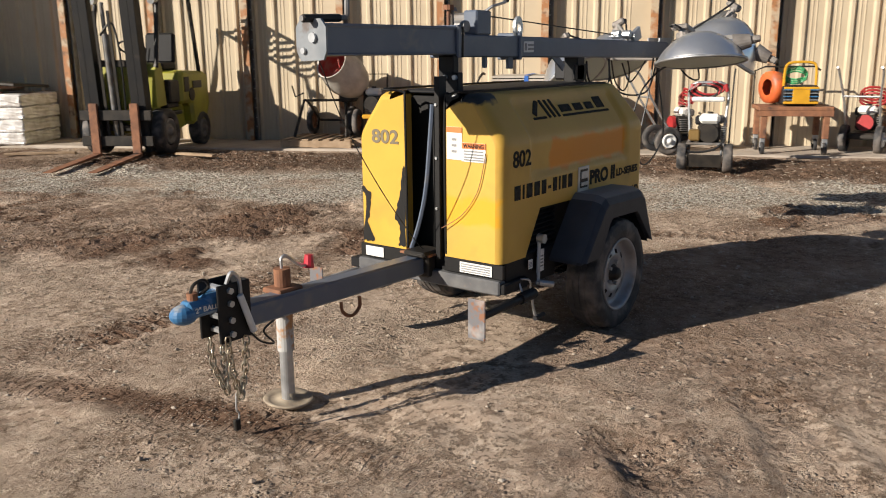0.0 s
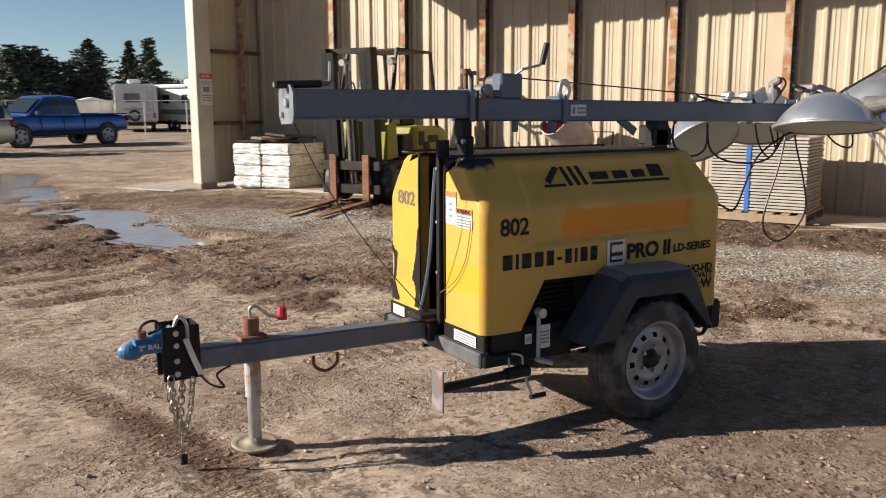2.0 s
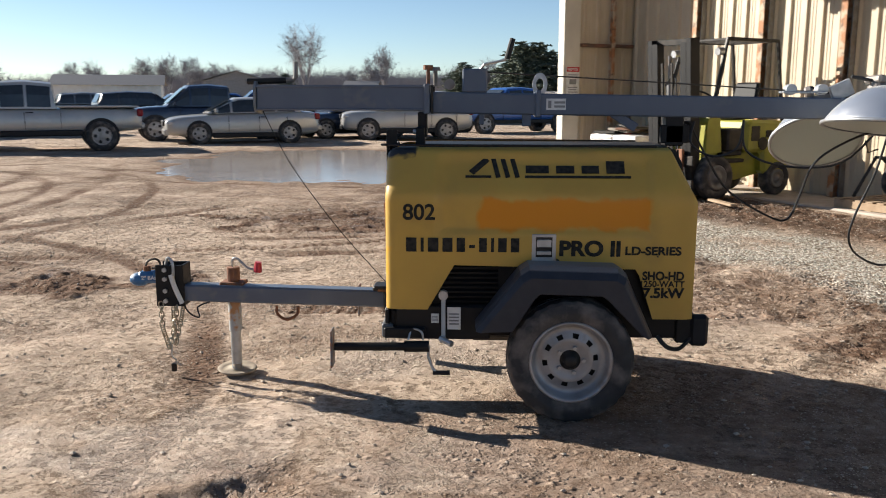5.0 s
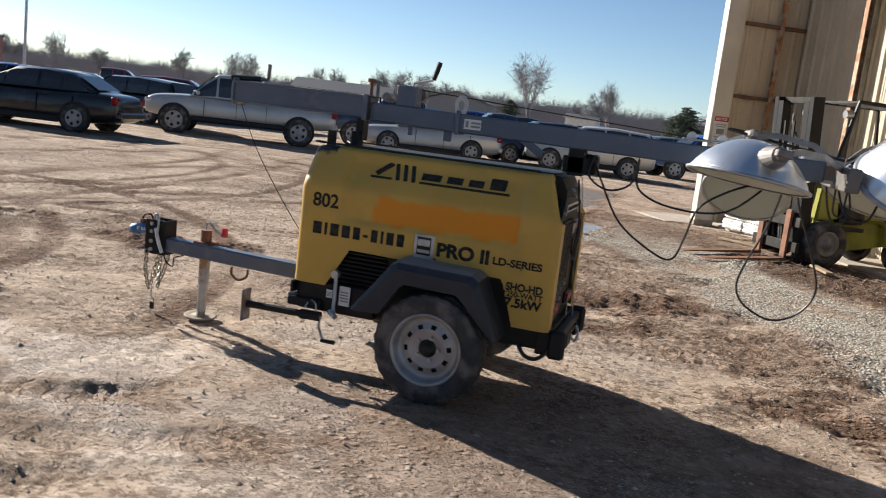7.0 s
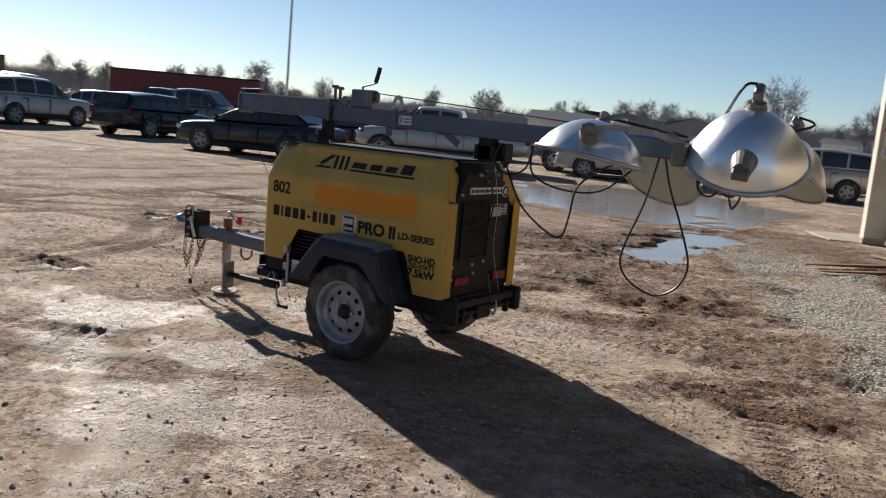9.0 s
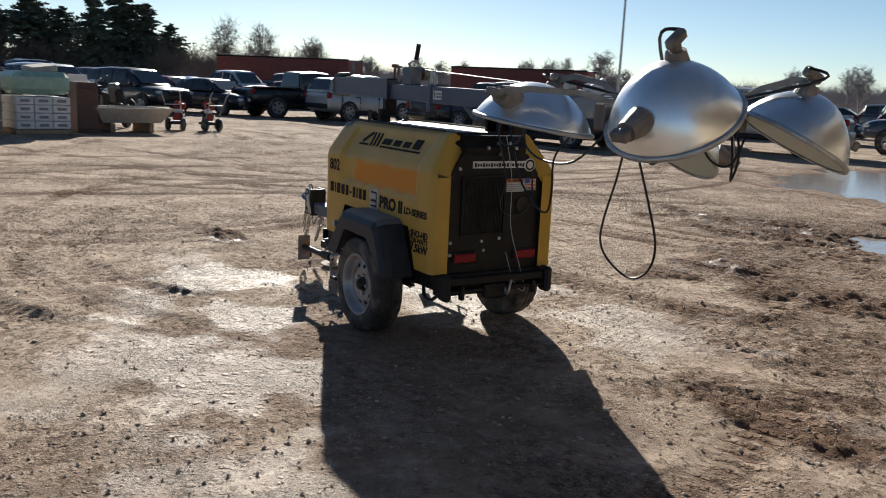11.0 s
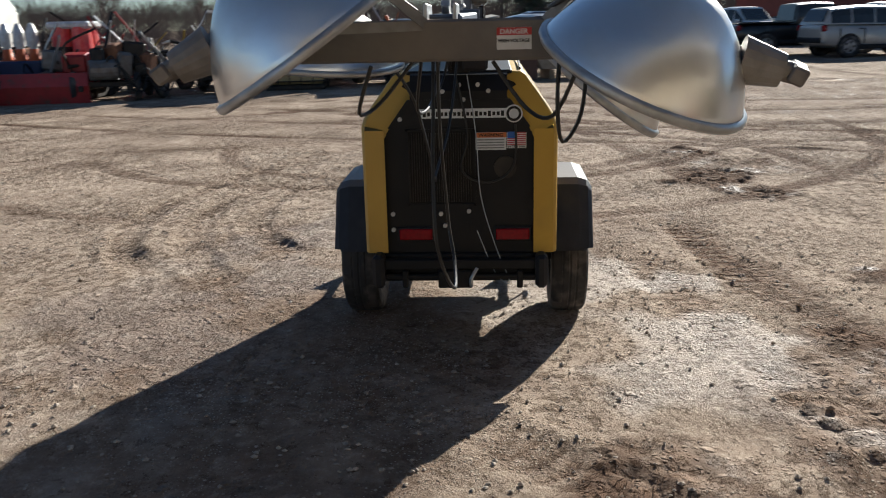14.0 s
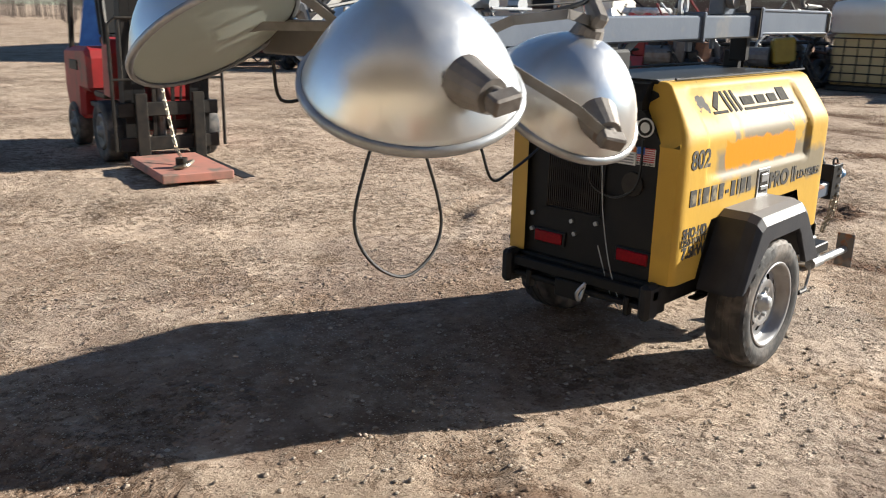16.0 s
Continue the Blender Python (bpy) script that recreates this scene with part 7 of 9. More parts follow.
def compactor(m):
    t = thing("plate_compactor", m, "orange plate compactor with a roll frame, on a pallet", "compactor")
    part("base_plate", prism([(-0.36, 0.1), (-0.26, 0.0), (0.26, 0.0), (0.38, 0.12), (0.38, 0.22), (-0.36, 0.2)], "y", -0.26, 0.26), ORANGE, t)
    part("skid", B((0, 0, 0.02, 0.5, 0.5, 0.04), bevel=0.01), DARKSTEEL, t)
    part("roll_frame", tube([(-0.28, -0.2, 0.2), (-0.28, -0.2, 0.62), (0.22, -0.2, 0.62), (0.22, -0.2, 0.2)], 0.016, seg=6, smooth=False), DARKSTEEL, t)
    part("roll_bar", tube([(-0.28, 0.2, 0.2), (-0.28, 0.2, 0.62), (0.22, 0.2, 0.62), (0.22, 0.2, 0.2)], 0.016, seg=6, smooth=False), DARKSTEEL, t)
    part("water_tank", B((0.2, 0.05, 0.5, 0.2, 0.35, 0.22), bevel=0.05), ORANGE, t)
    engine(t, (-0.08, 0, 0.36), REDPAINT)
    part("handle", tube([(0.3, -0.2, 0.25), (0.55, -0.2, 0.8), (0.62, 0, 0.85), (0.55, 0.2, 0.8), (0.3, 0.2, 0.25)], 0.015, seg=6), DARKSTEEL, t)


pallet(SHED @ pose(-1.82, 6.8, SLAB_Z, 0, 0, 3), "weathered pallet under the orange compactor")
compactor(SHED @ pose(-1.80, 6.8, SLAB_Z + 0.12, 0, 0, 8))
pallet(SHED @ pose(-2.78, 7.0, SLAB_Z, 0, 0, -2), "weathered pallet under a wheeled saw", w=0.85, d=0.75)
saw = thing("wheeled_saw", SHED @ pose(-2.78, 7.0, SLAB_Z + 0.12), "dark floor saw with yellow brackets on tall wheels", "floor saw")
for x in (-0.2, 0.24):
    w = ring("wheel", (x, -0.05, 0.19), (1, 0, 0), 0.19, 0.07, RUBBER, saw)
    rimdisc((x, -0.05, 0.19), (math.copysign(1, x), 0, 0), 0.11, RUST, w)
part("bracket", B((0.02, -0.1, 0.28, 0.26, 0.08, 0.06), bevel=0.01), YP, saw)
engine(saw, (0.02, 0.05, 0.46), DARKSTEEL)
part("handle", tube([(-0.15, 0.1, 0.3), (-0.15, 0.2, 0.85), (0.18, 0.2, 0.85), (0.18, 0.1, 0.3)], 0.014, seg=6, smooth=False), DARKSTEEL, saw)

# strapped stack of form panels
pallet(SHED @ pose(-0.45, 6.62, SLAB_Z, 0, 0, -2), "pallet under strapped form panels")
ps = thing("panel_stack", SHED @ pose(-0.45, 6.62, SLAB_Z + 0.12, 0, 0, -2), "tall stack of pale form panels held by a blue strap", "stack")
for k in range(23):
    part("panel", B((0.004 * (-1) ** k, 0.003 * (k % 3), 0.019 + 0.037 * k, 1.08, 0.85, 0.026), bevel=0.003), TRAY, ps)
part("core", B((0, 0, 0.42, 1.04, 0.80, 0.82), bevel=0), DARKSTEEL, ps)
part("strap", B((-0.1, -0.43, 0.42, 0.05, 0.004, 0.86), (-0.1, 0, 0.858, 0.05, 0.86, 0.004), bevel=0), BLUESTRAP, ps, "blue strap")
part("paper", B((0.3, 0.1, 0.856, 0.2, 0.15, 0.004), bevel=0), ORANGE, ps)
for s, n, L_, a in ((-7.0, 5.6, 0.9, 20), (-4.6, 5.3, 0.6, -15), (0.3, 5.7, 0.5, 30)):
    q = SHED @ Vector((s, n, 0))
    tagged(part("plank", B((0, 0, 0, L_, 0.09, 0.03), bevel=0.004), WOOD), "loose weathered plank lying on the dirt", "plank").matrix_basis = SHED @ pose(s, n, float(ground_z(q.x, q.y)) + 0.02, 0, 0, a)

# red forklift behind the walk, holding a chained plate
gz = float(ground_z(-0.4, -5.6, False))
rf = forklift(pose(-0.5, -5.52, gz, 0, 0, 171), "red forklift with tube load guard and dark mast", REDPAINT, DARKSTEEL, 2.1, load_guard=True)
pl = thing("steel_plate", pose(-0.22, -4.87, gz + 0.045, 0, 0, -12), "thick red painted steel plate on the forks", "steel plate")
part("plate", B((0, 0, 0.04, 0.6, 1.05, 0.075), bevel=0.008), mat("dusty red plate", (0.48, 0.2, 0.15), 0.7, color2=(0.36, 0.18, 0.14), scale=5, stain=(0.2, 0.15, 0.12), stain_scale=6), pl)
part("pin", C(((0.05, 0.22, 0.07), (0.05, 0.22, 0.16), 0.05), seg=14), DARKSTEEL, pl)
part("shackle", tube([(-0.02, 0.1, 0.08), (-0.05, 0.2, 0.12), (0.05, 0.34, 0.11), (0.14, 0.3, 0.09)], 0.018, seg=6), CHAIN, pl)
chain([(0.0, 0.1, 0.1), (0.0, -0.1, 0.2), (0.02, -0.3, 0.62), (0.03, -0.42, 0.95)], pl, link=0.06)

# ---- parked vehicles ----
def loft(sections, bm=None, cap=True):
    """Closed skin through rings of equal length."""
    bm = bm or bmesh.new()
    R = [[bm.verts.new(p) for p in s] for s in sections]
    n = len(R[0])
    for a, b in zip(R[:-1], R[1:]):
        for k in range(n):
            bm.faces.new((a[k], a[(k + 1) % n], b[(k + 1) % n], b[k]))
    if cap:
        bm.faces.new(R[0][::-1])
        bm.faces.new(R[-1])
    bmesh.ops.recalc_face_normals(bm, faces=bm.faces[:])
    return bm


SHAPES = {  # lower body: x, sill, top, half width; then the glasshouse: x, base, roof, half width at base and roof; wheels; tyre radius
    "sedan": ([(-2.40, 0.42, 0.86, 0.74), (-2.32, 0.28, 0.98, 0.84), (-1.7, 0.2, 1.02, 0.9), (-0.6, 0.2, 0.96, 0.91), (0.75, 0.2, 0.95, 0.91), (1.3, 0.2, 0.9, 0.9), (2.0, 0.22, 0.86, 0.87), (2.32, 0.27, 0.78, 0.8), (2.44, 0.34, 0.68, 0.68)],
              [(-1.85, 0.98, 1.0, 0.72, 0.70), (-1.15, 0.97, 1.40, 0.8, 0.60), (-0.5, 0.96, 1.46, 0.82, 0.62), (0.25, 0.95, 1.43, 0.82, 0.62), (1.15, 0.93, 0.96, 0.76, 0.72)], (-1.38, 1.42), 0.33),
    "suv": ([(-2.28, 0.5, 1.0, 0.8), (-2.22, 0.35, 1.1, 0.88), (-1.6, 0.26, 1.1, 0.92), (-0.5, 0.26, 1.06, 0.93), (0.8, 0.26, 1.05, 0.93), (1.3, 0.26, 1.02, 0.92), (1.95, 0.3, 1.0, 0.89), (2.22, 0.34, 0.94, 0.82), (2.34, 0.42, 0.84, 0.7)],
            [(-2.2, 1.08, 1.12, 0.8, 0.76), (-1.95, 1.08, 1.62, 0.84, 0.66), (-0.8, 1.07, 1.70, 0.85, 0.68), (0.3, 1.05, 1.66, 0.85, 0.66), (1.15, 1.03, 1.06, 0.8, 0.76)], (-1.32, 1.4), 0.35),
    "pickup": ([(-2.85, 0.6, 1.05, 0.9), (-2.8, 0.5, 1.16, 0.96), (-1.5, 0.45, 1.16, 0.98), (-0.62, 0.42, 1.15, 0.98), (0.9, 0.42, 1.16, 0.98), (1.5, 0.42, 1.17, 0.97), (2.4, 0.45, 1.12, 0.95), (2.72, 0.5, 1.02, 0.9), (2.8, 0.55, 0.85, 0.82)],
               [(-0.66, 1.13, 1.16, 0.88, 0.84), (-0.55, 1.13, 1.84, 0.9, 0.74), (0.1, 1.14, 1.9, 0.9, 0.75), (0.75, 1.14, 1.86, 0.9, 0.72), (1.5, 1.14, 1.18, 0.86, 0.8)], (-1.75, 1.9), 0.40),
}


SHAPES["wagon"] = ([(x, zb - 0.07, zt - 0.12, w - 0.02) for x, zb, zt, w in SHAPES["suv"][0]], [(x, zb - 0.12, zr - 0.2 if zr > 1.3 else zr - 0.12, wb - 0.02, wt) for x, zb, zr, wb, wt in SHAPES["suv"][1]], SHAPES["suv"][2], 0.33)


def car(kind, x, y, heading, skin, label, lift=0.0):
    low, top, axles, wr = SHAPES[kind]
    z0 = float(ground_z(x, y, False)) + lift
    t = thing({"sedan": "sedan", "suv": "sport_utility_vehicle", "pickup": "pickup_truck", "wagon": "station_wagon"}[kind], pose(x, y, z0, 0, 0, heading), label, "car" if kind != "pickup" else "pickup truck", "parked vehicles")
    secs = []
    for (sx, zb, zt, w) in low:
        h = zt - zb
        secs.append([(sx, s * w * k, zb + h * f) for s, k, f in ((1, 0.8, 0), (1, 0.98, 0.12), (1, 1.0, 0.45), (1, 0.97, 0.8), (1, 0.88, 0.97), (1, 0.6, 1.02), (-1, 0.6, 1.02), (-1, 0.88, 0.97), (-1, 0.97, 0.8), (-1, 1.0, 0.45), (-1, 0.98, 0.12), (-1, 0.8, 0))])
    bd = part("body", loft(secs), skin, t, smooth=True)
    bd.data.set_sharp_from_angle(angle=radians(50))
    sb = bd.modifiers.new("round", "SUBSURF")
    sb.levels, sb.render_levels = 2, 2
    cab = [[(sx, wb, zb), (sx, (wb + wt) / 2 + 0.035, (zb + zr) / 2), (sx, wt + 0.01, zr - 0.05), (sx, wt * 0.8, zr), (sx, -wt * 0.8, zr), (sx, -wt - 0.01, zr - 0.05), (sx, -(wb + wt) / 2 - 0.035, (zb + zr) / 2), (sx, -wb, zb)] for sx, zb, zr, wb, wt in top]
    part("roof", loft(cab), skin, t, smooth=True).data.set_sharp_from_angle(angle=radians(32))
    xs_ = [q[0] for q in top]
    def cabin(x, f):
        """A point on the cabin's side, f of the way up from the waist to the roof."""
        zb, zr, wb, wt = (float(np.interp(x, xs_, [q[k] for q in top])) for k in (1, 2, 3, 4))
        return (wb + (wt - wb) * f + 0.07 * (f - f * f) * 2 + 0.012, zb + (zr - zb) * f)
    gaps = {"sedan": (-1.62, -0.98, -0.42, 0.42, 1.06), "suv": (-2.02, -1.25, -0.42, 0.42, 1.08), "wagon": (-2.02, -1.25, -0.42, 0.42, 1.08), "pickup": (-0.56, 0.08, 0.72, 1.42)}[kind]
    for s in (-1, 1):
        for a, b in zip(gaps[:-1], gaps[1:]):
            rows_ = [[], [], []]
            for x in np.linspace(a + 0.035, b - 0.035, 5):
                for row_, f in zip(rows_, (0.07, 0.5, 0.83)):
                    w0, h0 = cabin(x, f)
                    row_.append((x, s * w0, h0))
            raw("side_window", rows_[0] + rows_[1] + rows_[2], [(o + k, o + k + 1, o + k + 6, o + k + 5) for o in (0, 5) for k in range(4)], GLASS, t)
    for name, near_, far_, sgn in (("windscreen", top[3], top[4], 1), ("rear_window", top[1], top[0], -1)):
        pane = []
        for f in (0.1, 0.86):
            x, z, w = near_[0] * f + far_[0] * (1 - f), near_[2] * f + far_[2] * (1 - f), (near_[4] * f + far_[4] * (1 - f)) * 0.88
            pane += [(x + sgn * 0.03, w, z + 0.02), (x + sgn * 0.03, -w, z + 0.02)]
        raw(name, pane, [(0, 1, 3, 2)], GLASS, t)
    for s in (-1, 1):
        mx = (top[1][0] + top[3][0]) / 2 + 0.05
        part("mirror", B((top[4][0] - 0.25, s * (top[4][3] + 0.2), top[4][1] + 0.1, 0.1, 0.2, 0.13), bevel=0.03), skin, t)
        part("sill_trim", B(((axles[0] + axles[1]) / 2, s * (low[4][3] - 0.03), low[4][1] + 0.07, axles[1] - axles[0] - 2.3 * wr, 0.1, 0.16), bevel=0.03), PLASTIC, t)
        for sx in (mx - 0.02, mx + 0.92, mx - 0.9):
            part("door_seam", B((sx, s * (low[4][3] * 0.985), (low[4][1] + low[4][2]) / 2 + 0.04, 0.012, 0.05, (low[4][2] - low[4][1]) * 0.62), bevel=0), PLASTIC, t)
        part("handle", B((mx - 0.15, s * (low[4][3] + 0.002), low[4][2] - 0.12, 0.18, 0.02, 0.03), bevel=0.006), PLASTIC, t)
        for ax in axles:
            arch = part("wheel_arch", lathe([(0, 0), (wr * 1.17, 0), (wr * 1.17, -0.1)], toward((ax, s * (low[4][3] + 0.006), wr + 0.02), (0, s, 0)), 26), PLASTIC, t)
            w = ring("wheel", (ax, s * (low[4][3] - 0.07), wr), (0, s, 0), wr, 0.22, RUBBER, t)
            rim_ = part("rim", lathe([(wr * 0.66, 0.0), (wr * 0.64, 0.03), (wr * 0.58, 0.02), (wr * 0.25, 0.03), (0, 0.04)], toward((ax, s * (low[4][3] + 0.0), wr), (0, s, 0)), 18), RIM, w)
            for k in range(5):
                a = 2 * math.pi * k / 5
                part("spoke_gap", C(((ax + 0.42 * wr * math.cos(a), s * (low[4][3] + 0.024), wr + 0.42 * wr * math.sin(a)), (ax + 0.42 * wr * math.cos(a), s * (low[4][3] + 0.034), wr + 0.42 * wr * math.sin(a)), wr * 0.12), seg=8), PLASTIC, w)
        fx, rx_ = low[-2], low[1]
        part("headlight", B((fx[0] - 0.05, s * (fx[3] - 0.12), fx[2] - 0.12, 0.22, 0.26, 0.13), bevel=0.04), HEADL, t)
        part("tail_light", B((rx_[0] + 0.02, s * (rx_[3] - 0.08), rx_[2] - 0.14, 0.16, 0.16, 0.2), bevel=0.03), TAIL, t)
    part("front_bumper", B((low[-1][0] - 0.06, 0, low[-1][1] + 0.02, 0.16, 1.4, 0.2), bevel=0.04), PLASTIC if kind != "sedan" else skin, t)
    part("rear_bumper", B((low[0][0] + 0.02, 0, low[0][1] + 0.06, 0.16, 1.5, 0.18), bevel=0.04), PLASTIC if kind == "suv" else (GALV if kind == "pickup" else skin), t)
    part("grille", B((low[-1][0] - 0.02, 0, low[-1][2] - 0.04, 0.1, 0.8, 0.16), bevel=0.02), PLASTIC, t)
    if kind == "pickup":
        part("cargo_bed", B((-1.72, 0, 1.165, 1.95, 1.62, 0.02), bevel=0.004), PLASTIC, t)
        part("bed_rail", B((-1.72, 0.86, 1.19, 2.1, 0.12, 0.05), (-1.72, -0.86, 1.19, 2.1, 0.12, 0.05), bevel=0.015), skin, t)
    return t


car("pickup", 1.25, 32.3, 208, C_BLUE, "bright blue crew cab pickup parked in the dirt lot")
car("suv", -2.85, 26.3, 190, C_SILVER, "silver crossover with grey lower trim, parked")
car("sedan", -7.95, 23.25, 203, C_SILVER, "silver four door sedan with alloy wheels")
car("sedan", -5.0, 27.6, 213, C_NAVY, "dark blue sedan parked behind a silver one")
car("suv", -5.9, 32.6, 208, C_BLACK, "black sport utility vehicle in the second row")
car("pickup", -9.74, 25.6, 205, C_NAVY, "navy pickup truck parked behind a silver sedan")
car("pickup", -12.66, 18.96, 207, C_SILVER, "silver pickup truck in the front row of the lot")
car("sedan", -15.0, 13.1, 194, C_BLACK, "black four door sedan parked in the dirt lot")
car("wagon", -17.7, 20.2, 180, C_BLACK, "black wagon with roof rails behind a sedan")
car("wagon", -22.35, 15.06, 102, C_BLACK, "dark wagon with its tail towards the yard")
car("suv", -27.15, 13.15, 100, C_SILVER, "silver sport utility vehicle with its tail towards the yard")
car("pickup", -29.6, 11.6, 97, C_BLACK, "black pickup truck parked in the dirt lot")
car("suv", -30.5, 5.0, 25, C_BLACK, "black sport utility vehicle beyond the stacked pallets")
car("suv", -30.0, 1.9, 25, C_WHITE, "white sport utility vehicle beyond the stacked pallets")
car("sedan", -30.0, -1.0, 25, C_NAVY, "dark sedan beyond the stacked pallets")
car("sedan", -31.0, 8.2, 25, C_BLACK, "black sedan beyond the stacked pallets")
cr = random.Random(12)
skins = [(C_SILVER, "silver"), (C_WHITE, "white"), (C_GREY, "grey"), (C_NAVY, "navy"), (C_BLACK, "black"), (C_BLUE, "blue"), (C_RED, "dark red")]
parked = [ob.matrix_basis.translation.xy for ob in bpy.data.objects if ob.parent is None and ob.name.split(".")[0] in ("sedan", "sport_utility_vehicle", "pickup_truck", "station_wagon")]
for row, off in ((0, 1.5), (1, 9.0), (2, 17.0)):
    for k in range(15):
        f = k / 14
        x, y = -46 + 52 * f + cr.uniform(-0.8, 0.8), 10 + 28 * f
        x, y = x - off * 0.48, y + off * 0.88
        sk, word = skins[cr.randrange(7)]
        kd = cr.choice(["sedan", "suv", "suv", "pickup", "sedan"])
        turn = cr.choice([28, 208]) + cr.uniform(-6, 6)
        if all((p_ - Vector((x, y))).length > 5.2 for p_ in parked) and (row > 0 or x < -5):
            car(kd, x, y, turn, sk, word + " " + {"sedan": "sedan", "suv": "sport utility vehicle", "pickup": "pickup truck"}[kd] + " far back in the dirt lot")
for k in range(9):
    sk, word = skins[cr.randrange(7)]
    kd = cr.choice(["sedan", "suv", "suv", "pickup"])
    car(kd, -38 - 0.5 * k, -8 + 3.4 * k, 20 + cr.uniform(-6, 6), sk, word + " " + {"sedan": "sedan", "suv": "sport utility vehicle", "pickup": "pickup truck"}[kd] + " in the row before the woods")


# ---- stacked goods and machines across the yard ----
def gz_(x, y):
    return float(ground_z(x, y, False))


def at(x, y, a=0, z=0.0):
    return pose(x, y, gz_(x, y) + z, 0, 0, a)


ibc = thing("liquid_tote", at(-16.35, -4.65, 8), "yellowed plastic tote in a wire cage, white tank on top", "tank")
part("bottle", B((0, 0, 0.66, 1.22, 1.32, 1.06), bevel=0.06), AMBER, ibc)
for k in range(6):
    part("cage_bar", tube([(-0.65, -0.70, 0.2 + 0.18 * k), (0.65, -0.70, 0.2 + 0.18 * k), (0.65, 0.70, 0.2 + 0.18 * k), (-0.65, 0.70, 0.2 + 0.18 * k)], 0.014, seg=5, smooth=False, close=True), DARKSTEEL, ibc)
for k in range(6):
    y = -0.68 + 1.36 * k / 5
    for x in (-0.65, 0.65):
        part("cage_bar", C(((x, y, 0.14), (x, y, 1.12), 0.012), seg=5), DARKSTEEL, ibc)
part("tote_pallet", B((0, 0, 0.06, 1.3, 1.38, 0.11), bevel=0.02), DARKSTEEL, ibc)
top_t = thing("white_tank", at(-16.35, -4.65, 8, 1.2), "white plastic tank lying on a tote", "tank")
part("shell", loft([[(0.78 * f * math.cos(a), 0.88 * f * math.sin(a), z) for a in [2 * math.pi * k / 24 for k in range(24)]] for f, z in ((0.93, 0), (0.97, 0.03), (0.97, 0.32), (1.0, 0.34), (1.0, 0.52), (0.93, 0.64), (0.55, 0.72), (0.2, 0.74))]), WHITEP, top_t, smooth=True)

blk = thing("block_stack", at(-16.6, -1.75, 12), "cube of grey concrete blocks on a pallet", "stack")
br = random.Random(3)
for k in range(6):
    for j in range(3):
        for i in range(2):
            part("block", B((-0.3 + 0.6 * i + br.uniform(-0.01, 0.01), -0.42 + 0.42 * j + br.uniform(-0.01, 0.01), 0.23 + 0.2 * k, 0.57, 0.40, 0.19), bevel=0.008), CMU, blk)
for j in range(3):
    for y in (-0.52, -0.34):
        part("core_hole", B((0.588, y + 0.42 * j, 1.23 - 0.4 * (j % 2), 0.01, 0.11, 0.12), bevel=0), DARKSTEEL, blk)
part("pallet_base", B((0, 0, 0.06, 1.2, 1.25, 0.11), bevel=0.01), WOOD, blk)
grn = thing("wrapped_cartons", at(-17.1, -0.25, 10), "white cartons under pale green wrap on a pallet", "stack")
part("pallet_base", B((0, 0, 0.06, 1.15, 1.2, 0.11), bevel=0.01), WOOD, grn)
for k in range(4):
    for j in range(3):
        part("carton", B((0.02, -0.39 + 0.39 * j, 0.21 + 0.18 * k, 1.08, 0.375, 0.17), bevel=0.01), LABEL, grn)
        part("carton_print", B((0.564, -0.39 + 0.39 * j, 0.21 + 0.18 * k, 0.004, 0.2, 0.06), bevel=0), INKGREY, grn)
part("wrap", B((0, 0, 1.14, 1.14, 1.22, 0.5), bevel=0.12), GREENWRAP, grn)
part("loose_lid", B((0.05, 0.1, 1.46, 0.6, 0.55, 0.14, 8, 4, 10), bevel=0.02), TRAY, grn)
cab = thing("steel_cabinet", at(-17.6, 0.85, 10), "dark rusty steel cabinet standing in the yard", "cabinet")
part("carcass", B((0, 0, 0.6, 0.6, 0.5, 1.2), bevel=0.02), mat("dark brown cabinet", (0.1, 0.05, 0.04), 0.6), cab)
part("door", B((0.305, 0, 0.57, 0.015, 0.44, 0.95), bevel=0.01), mat("brown cabinet door", (0.12, 0.06, 0.045), 0.6), cab)
tub = thing("concrete_hopper", at(-18.2, 1.9, 12), "pale cream hopper lying on blocks", "hopper")
part("tray", loft([[(-0.5, -0.75, 0.25), (0.5, -0.75, 0.25), (0.5, 0.75, 0.25), (-0.5, 0.75, 0.25)], [(-0.75, -1.0, 0.62), (0.75, -1.0, 0.62), (0.75, 1.0, 0.62), (-0.75, 1.0, 0.62)], [(-0.7, -0.95, 0.62), (0.7, -0.95, 0.62), (0.7, 0.95, 0.62), (-0.7, 0.95, 0.62)], [(-0.45, -0.7, 0.3), (0.45, -0.7, 0.3), (0.45, 0.7, 0.3), (-0.45, 0.7, 0.3)]]), TRAY, tub)
for y_ in (-0.5, 0.5):
    part("skid", B((0, y_, 0.12, 1.0, 0.12, 0.24), bevel=0.01), WOOD, tub)
for k in range(2):
    tiller(at(-19.0 + 0.3 * k, 3.4 + 0.9 * k, 60 + 40 * k), "red snow thrower with black handles in the yard", REDPAINT, MIDSTEEL)

